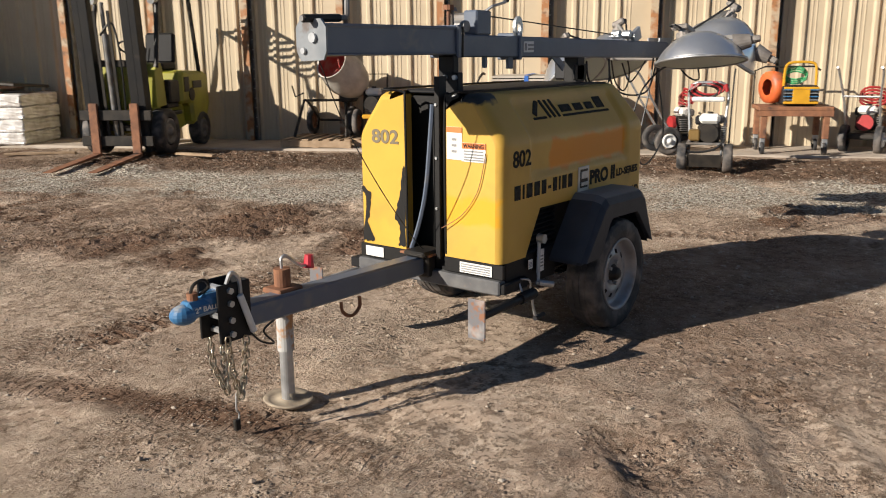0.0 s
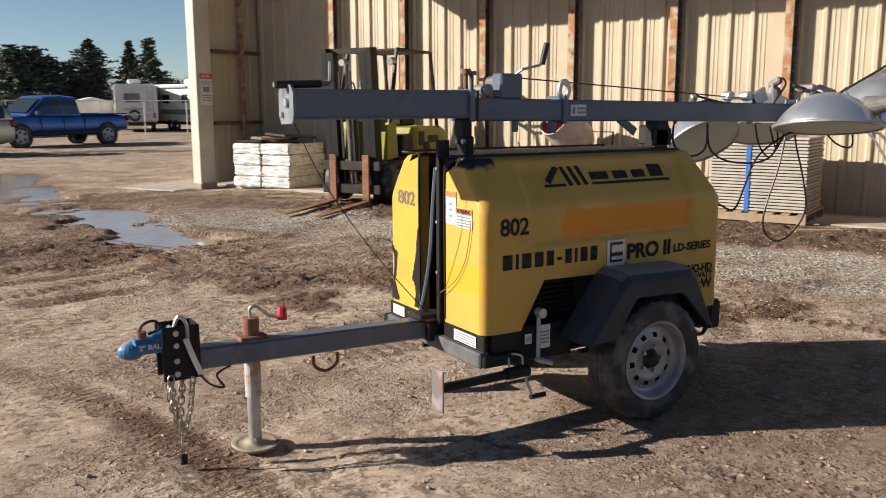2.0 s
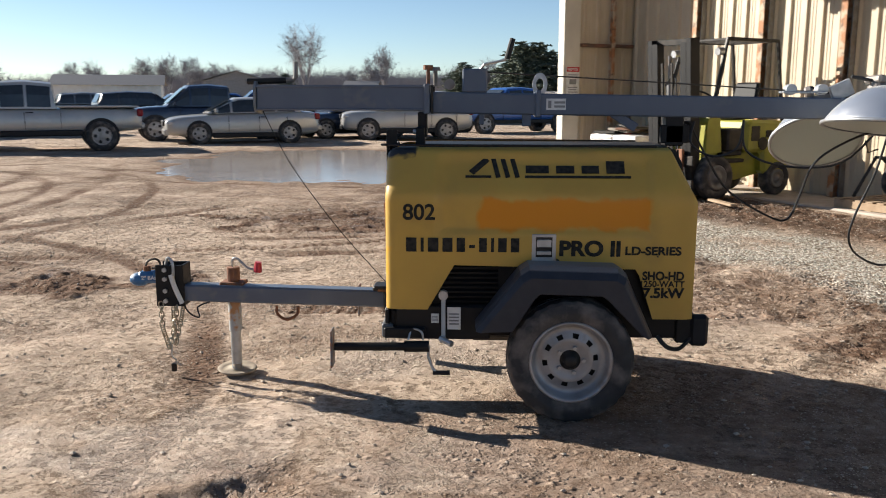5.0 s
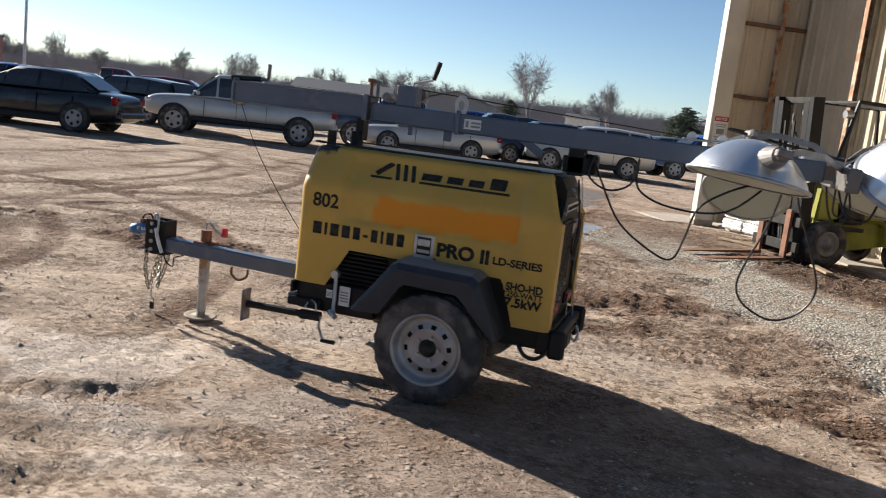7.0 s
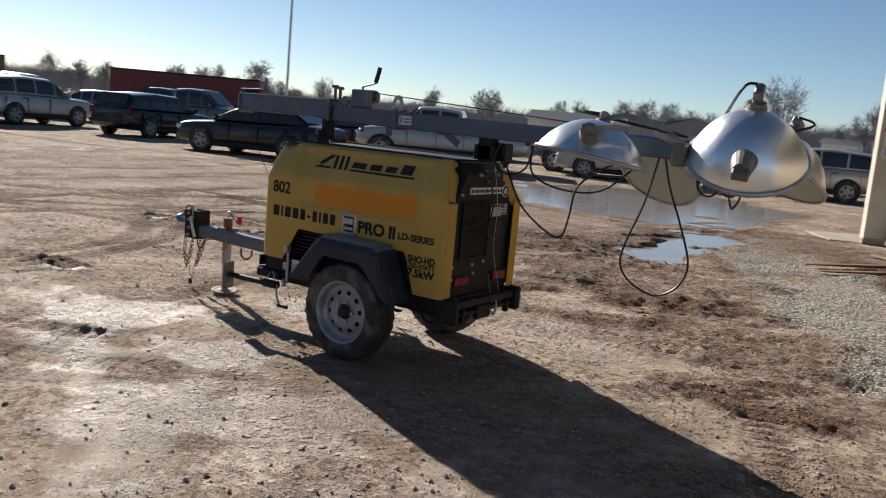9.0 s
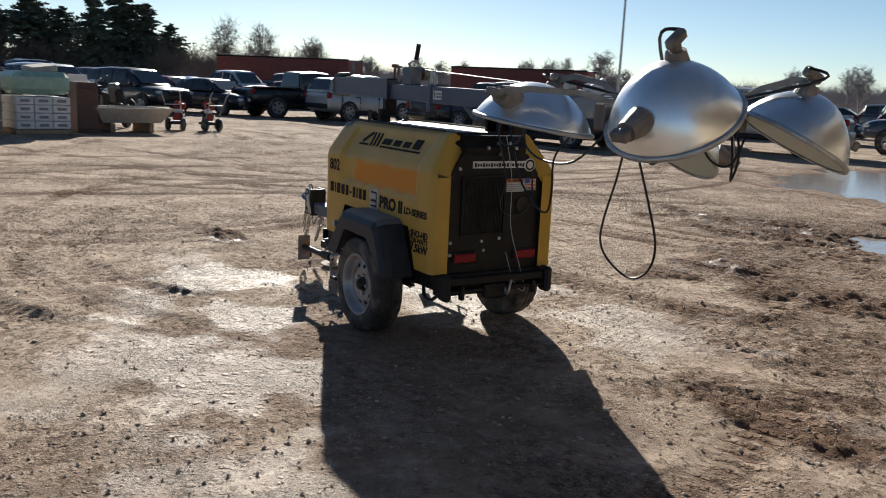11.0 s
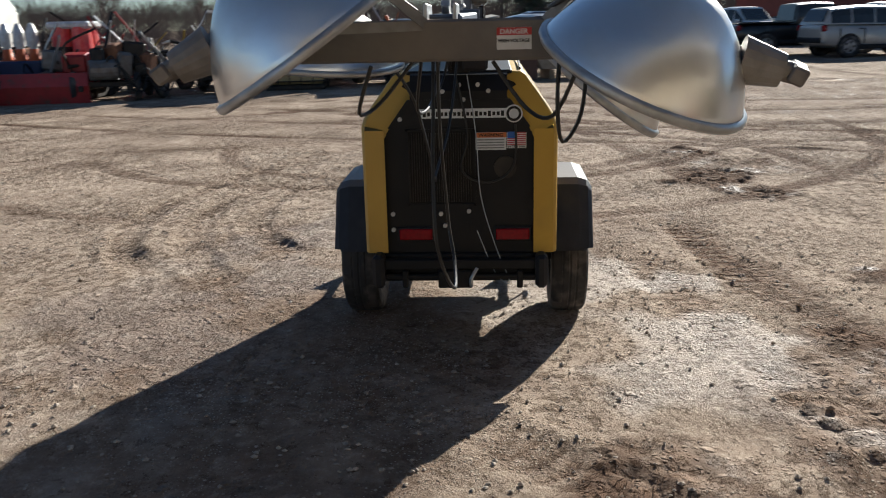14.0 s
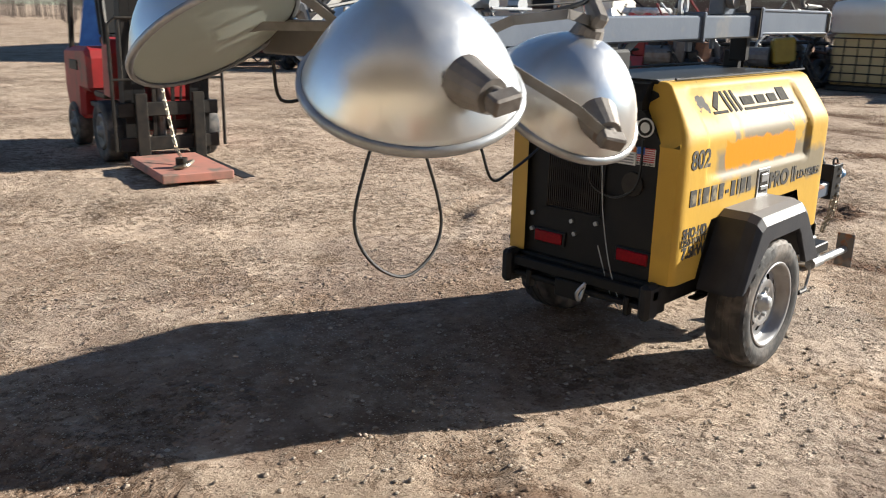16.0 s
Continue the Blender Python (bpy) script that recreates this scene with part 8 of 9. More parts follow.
# old machine row: frames, engines, booms
def scrap(x, y, a, skin, label, seed, w=1.4, h=1.0):
    """An old implement: frame rails, engine and gear housings, levers, hoses, a round guard and wheels."""
    q = random.Random(seed)
    t = thing("farm_implement", at(x, y, a), label, "machinery", "old implements", size=1.3)
    for yy in (-0.36, 0.36):
        part("frame_rail", B((0, yy * w, 0.22, 0.9, 0.07, 0.09), bevel=0.01), DARKSTEEL, t)
    part("cross_rail", B((0.25, 0, 0.27, 0.08, w * 0.95, 0.08), bevel=0.01), DARKSTEEL, t)
    part("cross_rail", B((-0.3, 0, 0.27, 0.08, w * 0.8, 0.08), bevel=0.01), skin, t)
    for k in range(5):
        sx, sy, sz = 0.15 + 0.3 * q.random(), 0.14 + 0.3 * q.random(), 0.15 + 0.3 * q.random()
        part("housing", B((q.uniform(-0.25, 0.3), q.uniform(-w / 2.4, w / 2.4), 0.30 + sz / 2 + q.random() * 0.25, sx, sy, sz, q.uniform(-9, 9), q.uniform(-12, 12), q.uniform(-30, 30)), bevel=0.035), [skin, DARKSTEEL, MIDSTEEL, skin, RUST][k], t)
    for k in range(6):
        y0 = q.uniform(-w / 2, w / 2)
        part("lever", tube([(q.uniform(-0.2, 0.2), y0, 0.3), (q.uniform(-0.2, 0.3), y0 + q.uniform(-0.2, 0.2), 0.3 + 0.5 * h), (q.uniform(-0.3, 0.4), y0 + q.uniform(-0.45, 0.45), 0.4 + h * q.uniform(0.4, 1.0))], q.choice([0.012, 0.02, 0.028]), seg=5, smooth=k % 2 == 0), [skin, DARKSTEEL, GALV][k % 3], t)
    for k in range(3):
        y0 = q.uniform(-w / 2, w / 2)
        part("hose", tube([(0.3, y0, 0.3), (0.45, y0 + 0.2, 0.5 + 0.3 * q.random()), (0.4, y0 + 0.5, 0.15), (0.2, y0 + 0.6, 0.4)], 0.016, seg=5), CABLE, t)
    part("pulley_guard", C(((0.28, q.uniform(-w / 3, w / 3), 0.5), (0.36, q.uniform(-w / 3, w / 3), 0.5), 0.16), seg=14), q.choice([skin, MIDSTEEL]), t)
    part("bar", C(((0.1, -w * 0.55, 0.45 + 0.3 * q.random()), (-0.1, w * 0.55, 0.45 + 0.5 * q.random()), 0.03), seg=7), DARKSTEEL, t)
    for s in (-1, 1):
        w_ = ring("wheel", (0.1, s * w * 0.48, 0.24), (0, s, 0), 0.24, 0.1, RUBBER, t)
        rimdisc((0.1, s * (w * 0.48 + 0.02), 0.24), (0, s, 0), 0.13, MIDSTEEL, w_)
    return t


YELM = mat("dull yellow machine paint", (0.35, 0.24, 0.03), 0.5)
scrap(-16.9, -3.3, 10, REDPAINT, "rusty red implement with levers", 1, 1.2, 1.3)
scrap(-17.2, -2.75, -20, ORANGE, "orange implement frame with a leaning board", 2, 0.9, 1.2)
scrap(-15.0, -6.7, 8, YELM, "dull yellow mower deck on wheels", 3, 1.6, 0.7)
scrap(-15.8, -6.1, 0, DARKSTEEL, "dark machine frame beside the tote", 4, 1.0, 0.8)
scrap(-14.2, -7.9, 0, DARKSTEEL, "dark engine frame on the dirt", 5, 1.3, 0.7)
scrap(-13.6, -8.1, 20, REDPAINT, "red gearbox and frame on blocks", 6, 1.0, 1.1)
scrap(-12.4, -11.2, 15, DARKSTEEL, "black machine frame with hoses", 7, 1.5, 0.9)
scrap(-11.4, -13.0, 10, REDPAINT, "red tractor implement with wheels", 8, 1.6, 1.0)
scrap(-10.2, -14.9, 20, DARKSTEEL, "dark steel implement and pipes", 9, 1.6, 0.9)
scrap(-8.9, -16.8, 20, REDPAINT, "bright red snow plough frame", 10, 1.6, 1.0)
scrap(-8.3, -17.9, 0, GALV, "white and chrome machine frame", 11, 1.3, 1.0)
scrap(-7.6, -20.4, 10, DARKSTEEL, "dark implement at the yard's far end", 13, 1.6, 0.9)
scrap(-9.7, -15.9, -15, BLUEP, "blue pump frame on wheels", 14, 1.2, 1.0)
for k, (x, y, sk, words, h) in enumerate(((-19.0, -4.0, DARKSTEEL, "dark frame and pipes behind the tote", 1.0), (-18.3, -2.6, RUST, "rusty harrow frame behind the blocks", 1.1), (-17.4, -7.2, DARKSTEEL, "black engine and frame behind mowers", 0.9),
                                          (-16.6, -8.6, MIDSTEEL, "grey machine parts on a frame", 0.9), (-15.4, -9.4, DARKSTEEL, "dark gearbox and hoses on rails", 0.8), (-15.2, -11.6, REDPAINT, "red auger with dark pipes", 1.2), (-13.9, -12.6, DARKSTEEL, "black drive frame with cables", 1.0),
                                          (-13.3, -13.9, RUST, "rusty cultivator frame among implements", 0.9), (-12.3, -15.4, DARKSTEEL, "dark steel frame with chrome pipes", 1.1), (-11.3, -17.0, MIDSTEEL, "grey pump set on a frame", 0.9), (-10.6, -18.6, REDPAINT, "red spreader frame with levers", 1.0), (-20.2, -0.9, DARKSTEEL, "dark mower deck and pipes", 0.8), (-20.6, 1.6, DARKSTEEL, "dark frame behind the hopper", 0.7))):
    scrap(x, y, -30 + 47 * (k % 4), sk, words, 40 + k, 1.5, h)
for k in range(14):
    f = k / 13
    x, y = -18.6 + 10.5 * f + 0.5 * (k % 3), -3.4 - 17.6 * f ** 1.1 + 0.6 * (k % 2)
    scrap(x - 0.9, y - 0.6, 25 + 53 * k, [DARKSTEEL, RUST, MIDSTEEL, DARKSTEEL, REDPAINT][k % 5], ["dark engine frame and pipes in the machine row", "rusty implement frame in the machine row", "grey steel machine in the machine row", "black hydraulic unit in the machine row", "red implement arm in the machine row"][k % 5], 80 + k, 1.4, 1.1)
bar_ = thing("red_blade", at(-13.0, -9.4, 98), "long dark red steel blade standing on edge", "steel blade")
part("blade", prism([(-0.06, 0.0), (-0.12, 0.35), (-0.04, 0.62), (0.0, 0.62), (-0.07, 0.35), (0.0, 0.0)], "x", -1.15, 1.15), REDPAINT, bar_)
part("frame", B((0, 0.15, 0.25, 1.6, 0.25, 0.12), (-0.6, 0.1, 0.3, 0.08, 0.3, 0.5), (0.6, 0.1, 0.3, 0.08, 0.3, 0.5), bevel=0.01), DARKSTEEL, bar_)
bin_ = thing("blue_crate", at(-14.2, -10.2, 10), "dark blue plastic crate on a frame", "crate")
part("crate", B((0, 0, 0.62, 0.7, 0.95, 0.42), bevel=0.04), mat("dark blue crate", (0.02, 0.04, 0.11), 0.5), bin_)
part("stand", B((0, 0, 0.2, 0.7, 0.9, 0.4), bevel=0.02), DARKSTEEL, bin_)
for k in range(3):
    c = thing("traffic_cone", at(-14.2, -10.52 + 0.3 * k, 0, 0.83), "orange traffic cone with white bands under clear wrap", "traffic cone", "traffic cones")
    part("cone", lathe([(0.16, 0.0), (0.16, 0.03), (0.12, 0.03), (0.09, 0.2), (0.035, 0.62), (0.0, 0.63)], Matrix(), 14), ORANGE, c, smooth=True)
    part("band", lathe([(0.085, 0.25), (0.068, 0.36)], Matrix(), 14), LABEL, c)
    part("wrap", lathe([(0.13, 0.3), (0.12, 0.6), (0.05, 0.78), (0, 0.8)], Matrix(), 10), FILM, c)
drm = thing("wrapped_drums", at(-14.5, -9.1, 0), "bright red safety drums bundled in plastic wrap", "stack")
for k in range(4):
    part("drum", C(((-0.15 + 0.3 * (k % 2), -0.22 + 0.44 * (k // 2), 0.55), (-0.15 + 0.3 * (k % 2), -0.22 + 0.44 * (k // 2), 1.6), 0.24, 0.2), seg=14), PINK, drm)
part("base", B((0, 0, 0.27, 0.8, 1.0, 0.54), bevel=0.03), DARKSTEEL, drm)
part("wrap_top", B((0, 0, 1.56, 0.7, 0.95, 0.16), bevel=0.07), FILM, drm)
# skid loader with a cage cab
sl = thing("skid_loader", at(-18.9, -5.6, 20), "black skid loader with mesh cab behind the tote", "skid loader")
part("body", B((0, 0, 0.7, 2.2, 1.3, 0.8), bevel=0.08), DARKSTEEL, sl)
part("cab", B((0.1, 0, 1.6, 1.1, 1.0, 1.05), bevel=0.06), PLASTIC, sl)
part("cab_window", B((0.66, 0, 1.65, 0.02, 0.75, 0.7), bevel=0.01), HEADL, sl)
for x in (-0.6, 0.6):
    for y in (-0.75, 0.75):
        ring("tyre", (x, y, 0.42), (0, 1, 0), 0.42, 0.3, RUBBER, sl)
# boat on a trailer, campers, tents
bt = thing("speed_boat", at(-22.5, -1.0, 100), "white and dark speed boat on a trailer", "boat")
part("hull", loft([[(x, -w, 1.35), (x, -w * 0.9, 0.95), (x, 0, 0.6 + d), (x, w * 0.9, 0.95), (x, w, 1.35)] for x, w, d in ((-2.6, 0.9, 0), (-1, 1.0, 0), (1, 0.95, 0.05), (2.2, 0.5, 0.3), (2.9, 0.08, 0.65))]), WHITEP, bt)
part("deck_stripe", B((-0.2, 0, 1.36, 4.6, 1.7, 0.05), bevel=0.02), PLASTIC, bt)
part("windscreen", B((0.4, 0, 1.62, 0.06, 1.4, 0.4, 0, -35, 0), bevel=0.01), GLASS, bt)
part("trailer_frame", B((-0.2, 0.5, 0.5, 4.8, 0.1, 0.1), (-0.2, -0.5, 0.5, 4.8, 0.1, 0.1), bevel=0.01), GALV, bt)
for y in (-0.9, 0.9):
    ring("wheel", (-0.8, y, 0.32), (0, 1, 0), 0.32, 0.2, RUBBER, bt)


def camper(x, y, a, label, stripe):
    """Box with rounded roof edge; tail wall with window, ladder and spare wheel; sides with windows, door and awning."""
    t = thing("camper_trailer", at(x, y, a), label, "camper trailer", "campers")
    bm = prism([(-3.2, 0.55), (-3.25, 1.4), (-3.15, 2.75), (2.9, 2.8), (3.3, 2.2), (3.2, 0.55)], "y", -1.18, 1.18)
    bmesh.ops.bevel(bm, geom=bm.edges[:], offset=0.09, segments=2, affect="EDGES")
    part("box", bm, WHITEP, t)
    part("underbody", B((0, 0, 0.47, 6.2, 2.1, 0.2), bevel=0.02), DARKSTEEL, t)
    part("roof_unit", B((-1.0, 0, 2.93, 1.0, 0.75, 0.28), bevel=0.08), WHITEP, t)
    part("tail_window", B((-3.23, 0.2, 1.95, 0.04, 0.85, 0.5), bevel=0.015), GLASS, t)
    for y_ in (-0.62, -0.92):
        part("ladder_rail", C(((-3.29, y_, 0.8), (-3.29, y_, 2.75), 0.018), seg=6), GALV, t)
    for k in range(6):
        part("ladder_rung", C(((-3.29, -0.62, 0.95 + 0.32 * k), (-3.29, -0.92, 0.95 + 0.32 * k), 0.014), seg=6), GALV, t)
    part("tail_stripe", B((-3.255, 0.15, 1.32, 0.012, 1.2, 0.14), bevel=0), stripe, t)
    part("bumper", B((-3.32, 0, 0.52, 0.14, 2.2, 0.12), bevel=0.02), DARKSTEEL, t)
    ring("spare_wheel", (-3.34, 0.1, 0.95), (-1, 0, 0), 0.33, 0.2, RUBBER, t)
    for s in (-1, 1):
        part("tail_light", B((-3.24, s * 0.98, 0.95, 0.03, 0.12, 0.28), bevel=0.01), TAIL, t)
        part("side_stripe", B((0, s * 1.186, 1.12, 6.1, 0.01, 0.3), bevel=0), stripe, t)
        part("awning", C(((-2.6, s * 1.24, 2.58), (2.4, s * 1.24, 2.58), 0.07), seg=10), GALV, t)
        for wx, ww in ((-2.2, 0.8), (0.3, 1.0), (2.3, 0.5)):
            w = part("window", B((wx, s * 1.19, 1.9, ww, 0.03, 0.5), bevel=0.01), GLASS, t)
        part("door", B((1.4, s * 1.188, 1.55, 0.65, 0.02, 1.8), bevel=0.01), TRIMW, t)
        ring("wheel", (-0.7, s * 1.0, 0.35), (0, s, 0), 0.35, 0.2, RUBBER, t)
        ring("wheel", (0.1, s * 1.0, 0.35), (0, s, 0), 0.35, 0.2, RUBBER, t)
    part("hitch", B((3.9, 0, 0.5, 1.2, 0.1, 0.1), bevel=0.01), DARKSTEEL, t)
    return t


camper(8.1, 51.2, 80, "white camper trailer with a ladder and window on its tail", TRIMW)
camper(11.05, 50.6, 102, "white camper trailer with dark windows and grey stripe behind the fence", INKGREY)
car("suv", 13.1, 43.0, 60, C_RED, "red sport utility vehicle behind the shed corner")
camper(-25.5, -20.5, 100, "white camper trailer beyond the machine row", BLUEP)
tent = thing("party_tent", at(5.8, 56.5, 0), "low white canopy tent behind parked cars", "tent")
part("canopy", prism([(-2.6, 1.35), (-1.6, 1.9), (-0.6, 1.75), (0.5, 2.05), (1.7, 1.8), (2.7, 1.3), (2.6, 0.9), (-2.5, 0.9)], "y", -1.4, 1.4), WHITEP, tent)
for x in (-2.4, 0, 2.4):
    for y in (-1.3, 1.3):
        part("pole", C(((x, y, 0), (x, y, 1.2), 0.04), seg=6), GALV, tent)
fence = thing("rail_fence", at(7.2, 44.3, -4), "thin white pipe fence before the campers", "fence")
for x in np.arange(-6.6, 6.7, 2.2):
    part("post", C(((x, 0, 0), (x, 0, 1.8), 0.032), seg=6), LABEL, fence)
part("rail", C(((-6.6, 0, 1.78), (6.6, 0, 1.78), 0.028), seg=6), LABEL, fence)
for x in (-5.5, -3.3, -1.1):
    part("rail", C(((x - 1.1, 0, 1.05), (x + 1.1, 0, 1.05), 0.02), seg=6), LABEL, fence)
part("notice_board", B((3.4, -0.05, 1.45, 0.75, 0.02, 0.6), bevel=0.01), LABEL, fence)
pole = thing("light_pole", at(-45.87, 45.13), "tall thin steel light pole behind the cars", "light pole")
part("shaft", C(((0, 0, 0), (0, 0, 15), 0.11, 0.07), seg=8), GALV, pole)
part("lamp_head", B((0.5, 0, 15, 1.0, 0.3, 0.12), bevel=0.03), GALV, pole)
rt = thing("flatbed_trailer", at(-44.5, 34.5, 35), "long dark red dump trailer behind the cars", "trailer")
part("bed", B((0, 0, 2.2, 10, 2.4, 1.6), bevel=0.05), mat("brick red trailer", (0.2, 0.045, 0.035), 0.6), rt)
part("top_rail", B((0, 1.21, 3.02, 10, 0.06, 0.1), (0, -1.21, 3.02, 10, 0.06, 0.1), bevel=0.01), DARKSTEEL, rt)
for x in (-3.5, -2.4, 3.0):
    ring("wheel", (x, -1.1, 0.5), (0, 1, 0), 0.5, 0.3, RUBBER, rt)
    ring("wheel", (x, 1.1, 0.5), (0, 1, 0), 0.5, 0.3, RUBBER, rt)
rt2 = copy_thing(rt, at(-52, 20, 40))


def barn(x, y, a, w, d, h, wall_m, label):
    t = thing("building", at(x, y, a), label, "building")
    part("wall", B((0, 0, h / 2, w, d, h), bevel=0.02), wall_m, t)
    part("roof", prism([(-d / 2 - 0.3, h), (0, h + d * 0.16), (d / 2 + 0.3, h), (0, h + d * 0.16 - 0.02)], "x", -w / 2 - 0.3, w / 2 + 0.3), mat("grey metal roof", (0.13, 0.13, 0.135), 0.6), t)
    part("gable", prism([(-d / 2 + 0.02, h), (0, h + d * 0.155), (d / 2 - 0.02, h)], "x", -w / 2, w / 2), wall_m, t)
    for k in range(3):
        part("door", B((-w / 3 + k * w / 3, -d / 2 - 0.03, h * 0.36, w * 0.16, 0.06, h * 0.72), bevel=0.01), PLASTIC, t)
    return t


barn(-22.4, 76.8, 98, 9, 5.6, 2.9, mat("grey brown far barn", (0.3, 0.29, 0.28), 0.8), "grey house with a shallow gable beyond the lot")
barn(-33.5, 73, 18, 9, 6, 2.5, WHITEP, "low white building beyond the lot")
barn(-15, 108, 0, 4, 4, 3.0, WHITEP, "small pale shed far behind the cars")
# open-fronted dark shed and a blue covered load beyond the machine row
os_ = thing("open_shed", at(-17.5, -24.5, 35), "open fronted timber shed full of dark stock", "shed")
part("back", B((0, -3, 1.7, 12, 0.15, 3.4), bevel=0.01), mat("grey brown boards", (0.16, 0.12, 0.09), 0.9, color2=(0.1, 0.075, 0.06), scale=3), os_)
part("roof", B((0, 0, 3.6, 12.6, 7.0, 0.14, 5, 0, 0), bevel=0.02), mat("rusted tin roof", (0.2, 0.15, 0.12), 0.7), os_)
for x in (-6, -2, 2, 6):
    part("post", B((x, 3, 1.7, 0.18, 0.18, 3.4), bevel=0.01), WOOD, os_)
part("end_wall", B((-6, 0, 1.7, 0.12, 6, 3.4), (6, 0, 1.7, 0.12, 6, 3.4), bevel=0.01), mat("pale ribbed tin", (0.34, 0.29, 0.22), 0.6), os_)
for k in range(7):
    part("stored_bale", B((-5 + 1.6 * k, -1.5, 0.55 + 0.2 * (k % 3), 1.3, 1.6, 1.1 + 0.4 * (k % 3)), bevel=0.06), [DARKSTEEL, WOOD, RUST][k % 3], os_)
tp = thing("covered_load", at(-10.3, -22.0, 20), "large load under a bright blue tarpaulin", "covered load")
part("tarpaulin", loft([[(-3.2, y * 1.0, 0.05), (-3.0, y * 0.9, 1.9 + d), (-1.0, y * 0.92, 2.4 + d), (1.2, y * 0.9, 2.2 - d), (3.0, y * 0.88, 2.0), (3.3, y, 0.05)] for y, d in ((-1.6, 0.0), (-0.8, 0.15), (0.1, -0.05), (0.9, 0.12), (1.6, 0.0))]), BLUETARP, tp)
for k in range(3):
    b = thing("blue_barrel", at(-11.0 + 0.7 * k, -14.2 - 0.7 * k), "bright blue plastic barrel beside implements", "barrel", "blue barrels")
    part("barrel", lathe([(0.0, 0.0), (0.27, 0.0), (0.29, 0.05), (0.29, 0.42), (0.3, 0.45), (0.29, 0.48), (0.29, 0.86), (0.26, 0.9), (0.0, 0.9)], Matrix(), 18), BLUETARP, b, smooth=True)


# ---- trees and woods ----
# the air's haze over distance is painted into this pale bluish twig colour
PAINTED_HAZE = mat("far twigs with haze painted in", (0.2, 0.193, 0.205), 0.95, color2=(0.27, 0.26, 0.275), scale=0.3)
def bare_tree(x, y, h, seed, label, thick, twigs):
    """Trunk, spreading limbs, and a round crown of fine twigs."""
    q = random.Random(seed)
    t = thing("bare_tree", at(x, y), label, "tree", "bare trees")
    V, F, TV, TF = [], [], [], []
    def rod(V_, F_, a, b, r0, r1):
        d = (b - a).normalized()
        u = d.orthogonal().normalized()
        w = d.cross(u)
        o = len(V_)
        for p, r in ((a, r0), (b, r1)):
            for k in range(3):
                V_.append(tuple(p + (u * math.cos(2.094 * k) + w * math.sin(2.094 * k)) * r))
        for k in range(3):
            F_.append((o + k, o + (k + 1) % 3, o + 3 + (k + 1) % 3, o + 3 + k))
    def inside(c, rx, rz):
        while True:
            v = Vector((q.uniform(-1, 1), q.uniform(-1, 1), q.uniform(-1, 1)))
            if v.length < 1:
                return c + Vector((v.x * rx, v.y * rx, v.z * rz))
    wide = q.uniform(0.3, 0.38) * h
    C_ = Vector((q.uniform(-0.04, 0.04) * h, 0, h * 0.62))
    fork = Vector((0, 0, h * 0.13))
    rod(V, F, Vector((0, 0, -0.1)), fork, h * 0.016, h * 0.012)
    # two leaders, then limbs that rise steeply out of them
    for lean_ in (-0.1, 0.12):
        rod(V, F, fork, C_ + Vector((lean_ * h, 0, h * 0.25)), h * 0.011, thick * 0.7)
    for i in range(15):
        e = inside(C_, wide * 0.85, h * 0.32)
        s0 = fork.lerp(C_ + Vector((q.choice((-0.1, 0.12)) * 0.5 * h, 0, 0)), q.uniform(0.0, 0.7))
        mid = s0.lerp(e, 0.45) + Vector((0, 0, 0.05 * h))
        rod(V, F, s0, mid, h * 0.007, h * 0.0045)
        rod(V, F, mid, e, h * 0.0045, thick * 0.5)
        for j in range(9):
            s1 = mid.lerp(e, q.random())
            e1 = s1 + (inside(C_, wide, h * 0.37) - s1) * 0.55 + Vector((0, 0, 0.03 * h))
            rod(TV, TF, s1, e1, thick * 0.55, thick * 0.3)
            for k in range(14):
                s2 = s1.lerp(e1, q.uniform(0.3, 1.0))
                e2 = s2 + ((s2 - C_).normalized() * 0.7 + Vector((q.uniform(-1, 1), q.uniform(-1, 1), q.uniform(-0.5, 1)))) * (0.075 * h)
                d = (e2 - s2).orthogonal().normalized() * thick * 0.34
                o = len(TV)
                TV.extend([tuple(s2 - d), tuple(s2 + d), tuple(e2)])
                TF.append((o, o + 1, o + 2))
    raw("trunk", V, F, twigs, t)
    raw("crown", TV, TF, twigs, t)
    return t


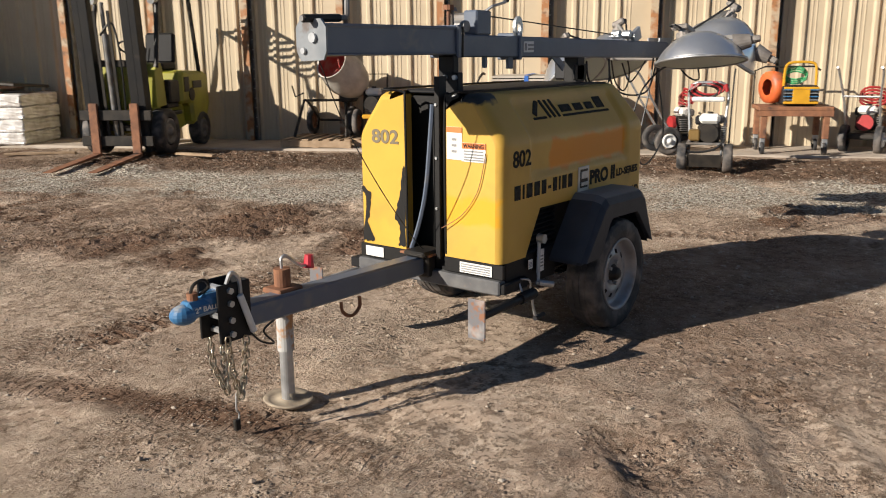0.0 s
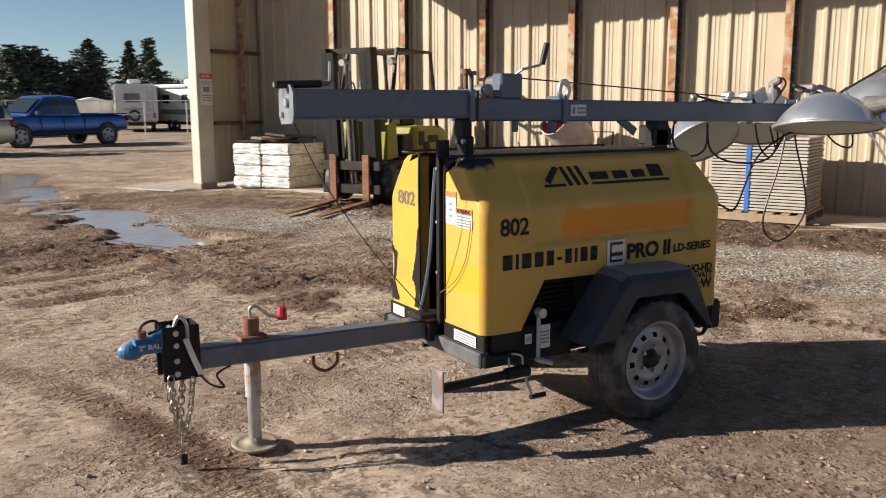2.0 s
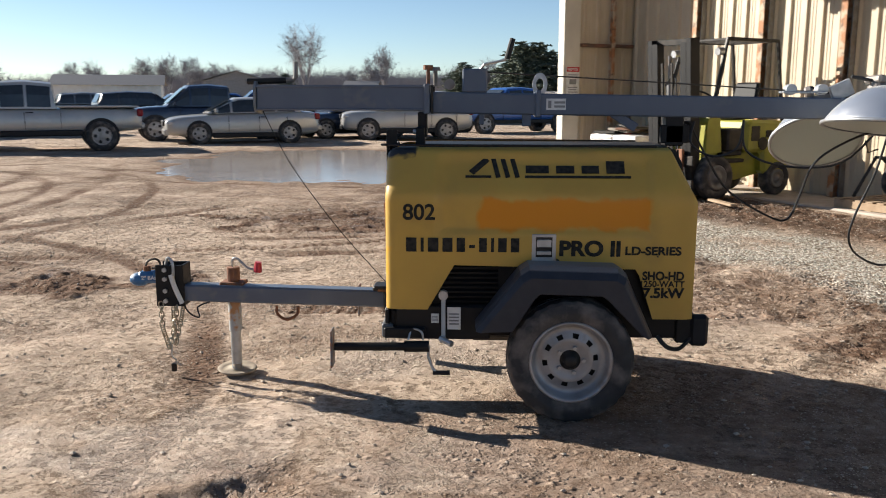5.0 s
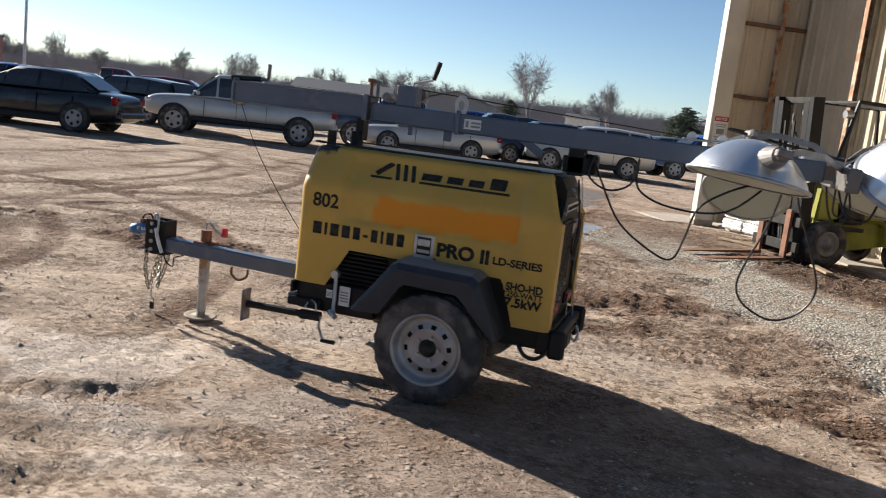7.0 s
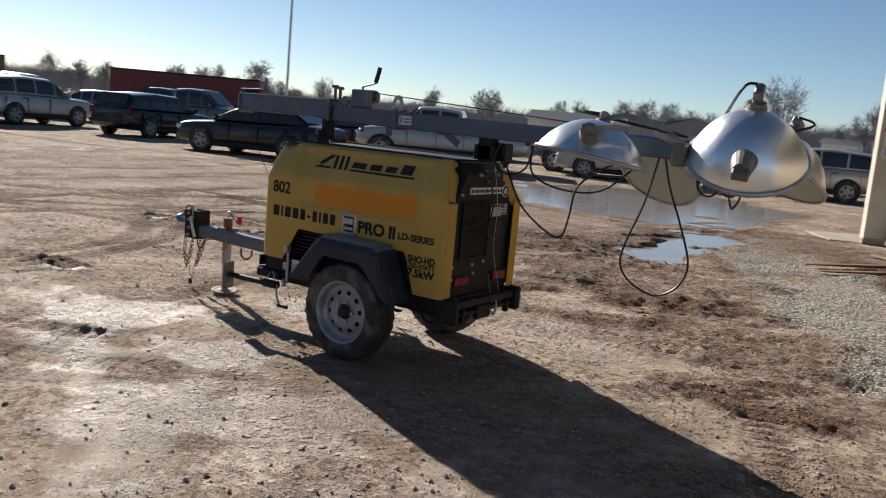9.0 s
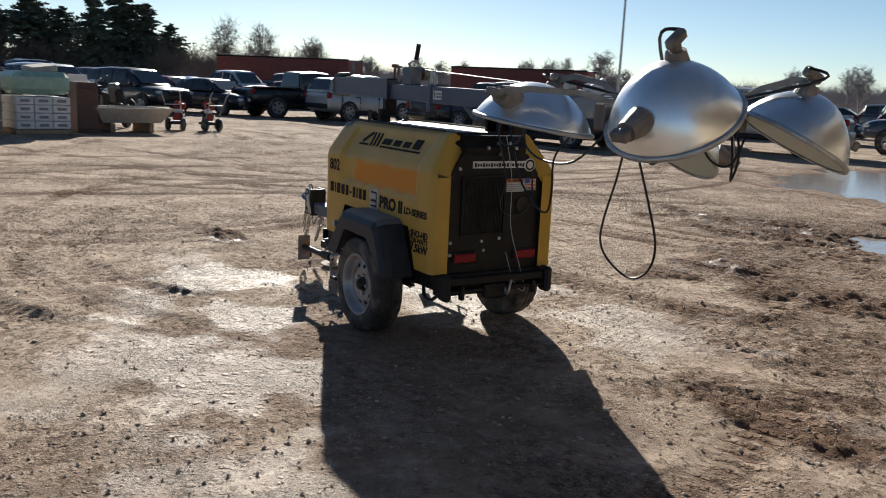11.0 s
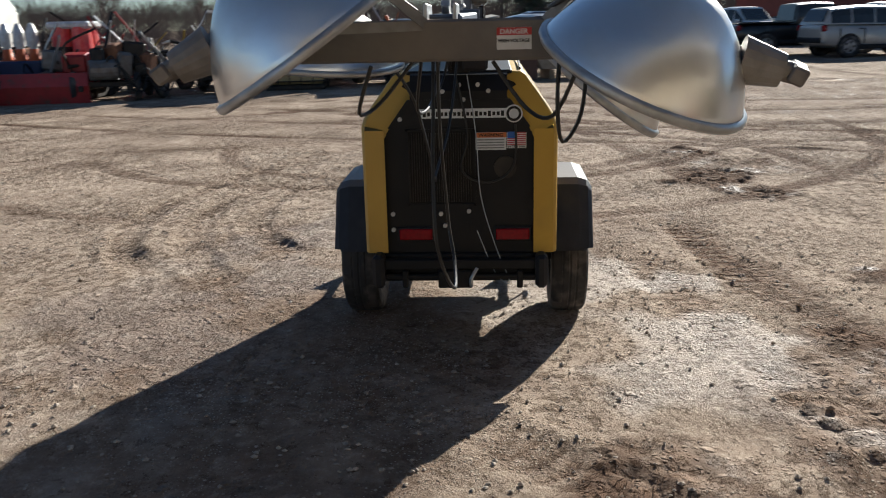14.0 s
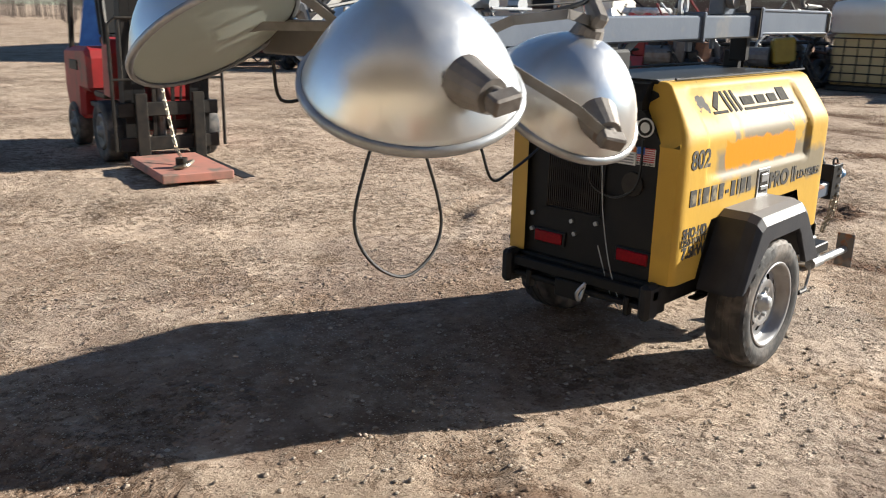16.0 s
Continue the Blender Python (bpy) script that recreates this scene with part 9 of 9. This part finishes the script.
def conifer(x, y, h, seed, label, lean=1.0):
    """Trunk and whorls of boughs that carry tufts, wide and uneven."""
    q = random.Random(seed)
    t = thing("conifer", at(x, y), label, "tree", "conifers")
    part("trunk", C(((0, 0, 0), (0, 0, h * 0.97), h * 0.016, 0.02), seg=7), BARK, t)
    V, F = [], []
    z = h * 0.14
    while z < h * 0.985:
        f = z / h
        R = h * 0.27 * lean * min(1.0, (1.03 - f) * 2.4) ** 0.75 * (0.78 + 0.3 * math.sin(9.0 * f + seed) + q.uniform(-0.2, 0.2)) + 0.1
        n = 11 if f < 0.8 else 7
        for k in range(n):
            a = q.uniform(0, 6.28)
            L = R * q.choice([0.45, 0.75, 0.95, 1.15]) * q.uniform(0.85, 1.2)
            rise, lift = q.uniform(-0.12, 0.3), q.uniform(-0.03, 0.03) * h
            for j in range(7):
                s = 0.25 + 0.75 * (j + q.random()) / 7
                c = Vector((math.cos(a) * L * s, math.sin(a) * L * s, z + lift + rise * L * s - 0.1 * L * s * s))
                for _ in range(5):
                    d = Vector((q.uniform(-1, 1), q.uniform(-1, 1), q.uniform(-0.35, 0.7))) * (0.06 * h * (1.1 - 0.5 * f))
                    e = Vector((q.uniform(-1, 1), q.uniform(-1, 1), q.uniform(-0.4, 0.4))) * (0.024 * h)
                    o = len(V)
                    V.extend([tuple(c - e), tuple(c + e), tuple(c + d)])
                    F.append((o, o + 1, o + 2))
        z += h * q.uniform(0.012, 0.03)
    raw("crown", V, F, NEEDLE, t)
    return t


def polar(az, dist):
    return math.cos(radians(az)) * dist, math.sin(radians(az)) * dist


for k, (az, dist, h) in enumerate(((101.7, 118, 13.2), (96.3, 135, 10.3), (110.4, 140, 9.3), (112.1, 140, 8.8), (97.3, 128, 8.4), (107.5, 140, 7.4), (121, 130, 8.0), (125, 150, 8.0), (84.5, 150, 10.0), (137, 120, 8.5), (113, 150, 7.0), (117, 140, 6.0), (130, 150, 6.5), (142, 150, 8.0), (148, 140, 6.5), (153, 150, 7.5), (104.5, 150, 7.0), (98.5, 160, 8.0), (91, 150, 8.0))):
    x, y = polar(az, dist)
    bare_tree(x, y, h, 30 + k, "tall bare broadleaf tree on the skyline", 0.05, PAINTED_HAZE)
tq = random.Random(77)
for k in range(34):
    x, y = polar(tq.uniform(60, 158), tq.uniform(140, 175))
    bare_tree(x, y, tq.uniform(6.0, 9.5), 200 + k, "leafless hazy tree in the belt on the horizon", 0.045, PAINTED_HAZE)
for k, (az, dist, h, ln) in enumerate(((87.9, 92, 6.4, 1.7), (87.0, 90, 7.3, 1.7), (86.0, 91, 7.4, 1.8), (85.0, 93, 6.6, 1.6), (82.62, 92, 8.3, 1.0), (83.8, 95, 6.0, 1.3), (80.2, 90, 7.9, 0.6), (79.0, 88, 8.2, 1.0), (90.9, 95, 5.4, 1.6), (91.6, 100, 4.6, 1.5), (103, 130, 5.0, 1.5),
                                      (177.6, 70, 7.6, 0.9), (175.0, 74, 8.4, 1.0), (171.4, 70, 7.6, 1.0), (169.7, 73, 8.5, 1.0), (168.3, 72, 7.2, 0.9), (173.3, 74, 6.6, 1.0), (166.6, 75, 6.0, 1.0))):
    x, y = polar(az, dist)
    conifer(x, y, h, 60 + k, "dark green conifer with ragged branches", ln)
for k, (az, dist, h) in enumerate(((163, 72, 7.2), (160.5, 75, 7), (157, 80, 6.5), (179.5, 66, 7.5), (183, 64, 7.2), (188.5, 66, 8), (193, 66, 8), (200, 66, 8.5), (206, 68, 8.5))):
    x, y = polar(az, dist)
    bare_tree(x, y, h, 90 + k, "bare broadleaf tree at the edge of the woods", 0.03, TWIG)


def woods(name, spans, seed, label, material):
    """A belt of leafless trees: thin stems and fans of twigs, more than one can count."""
    q = random.Random(seed)
    V, F = [], []
    for az0, az1, d0, d1, h0, h1, count in spans:
        for _ in range(count):
            az, dd, h = q.uniform(az0, az1), q.uniform(d0, d1), q.uniform(h0, h1)
            x, y = polar(az, dd)
            s = dd / 1500
            base = Vector((x, y, -0.2))
            side = Vector((-math.sin(radians(az)), math.cos(radians(az)), 0))
            def tri(a, b, w):
                o = len(V)
                V.extend([tuple(a - side * w), tuple(a + side * w), tuple(b)])
                F.append((o, o + 1, o + 2))
            cr_ = Vector((0, 0, h * 0.42))
            tri(base, base + cr_ * 1.4, 0.009 * h)
            wide = h * q.uniform(0.4, 0.62)
            for k in range(60):
                # twigs fan out of the middle into a round crown
                t_ = q.uniform(0.0, math.pi)
                rr_ = math.sqrt(q.random())
                e = base + Vector((0, 0, h * 0.58)) + side * (math.cos(t_ * 2) * rr_ * wide) + Vector((0, 0, math.sin(t_ * 2) * rr_ * h * 0.42))
                p = base + cr_ + (e - base - cr_) * q.uniform(0.2, 0.55)
                tri(p, e, s * q.uniform(0.15, 0.4))
    return tagged(raw(name, V, F, material), label, "woods", kind="stuff")


woods("far_woods", [(55, 112, 150, 210, 4, 7.5, 1700), (55, 112, 200, 260, 7, 10.5, 1700), (112, 165, 150, 210, 3, 5.5, 1500), (112, 165, 200, 260, 5, 8, 1500)], 7, "hazy belt of leafless trees on the horizon", PAINTED_HAZE)
woods("near_woods", [(156, 250, 68, 95, 3.5, 5.8, 1900), (156, 215, 60, 66, 1, 2.8, 900), (250, 300, 90, 130, 4, 8, 700)], 8, "brown leafless woods behind the machine row", TWIG)
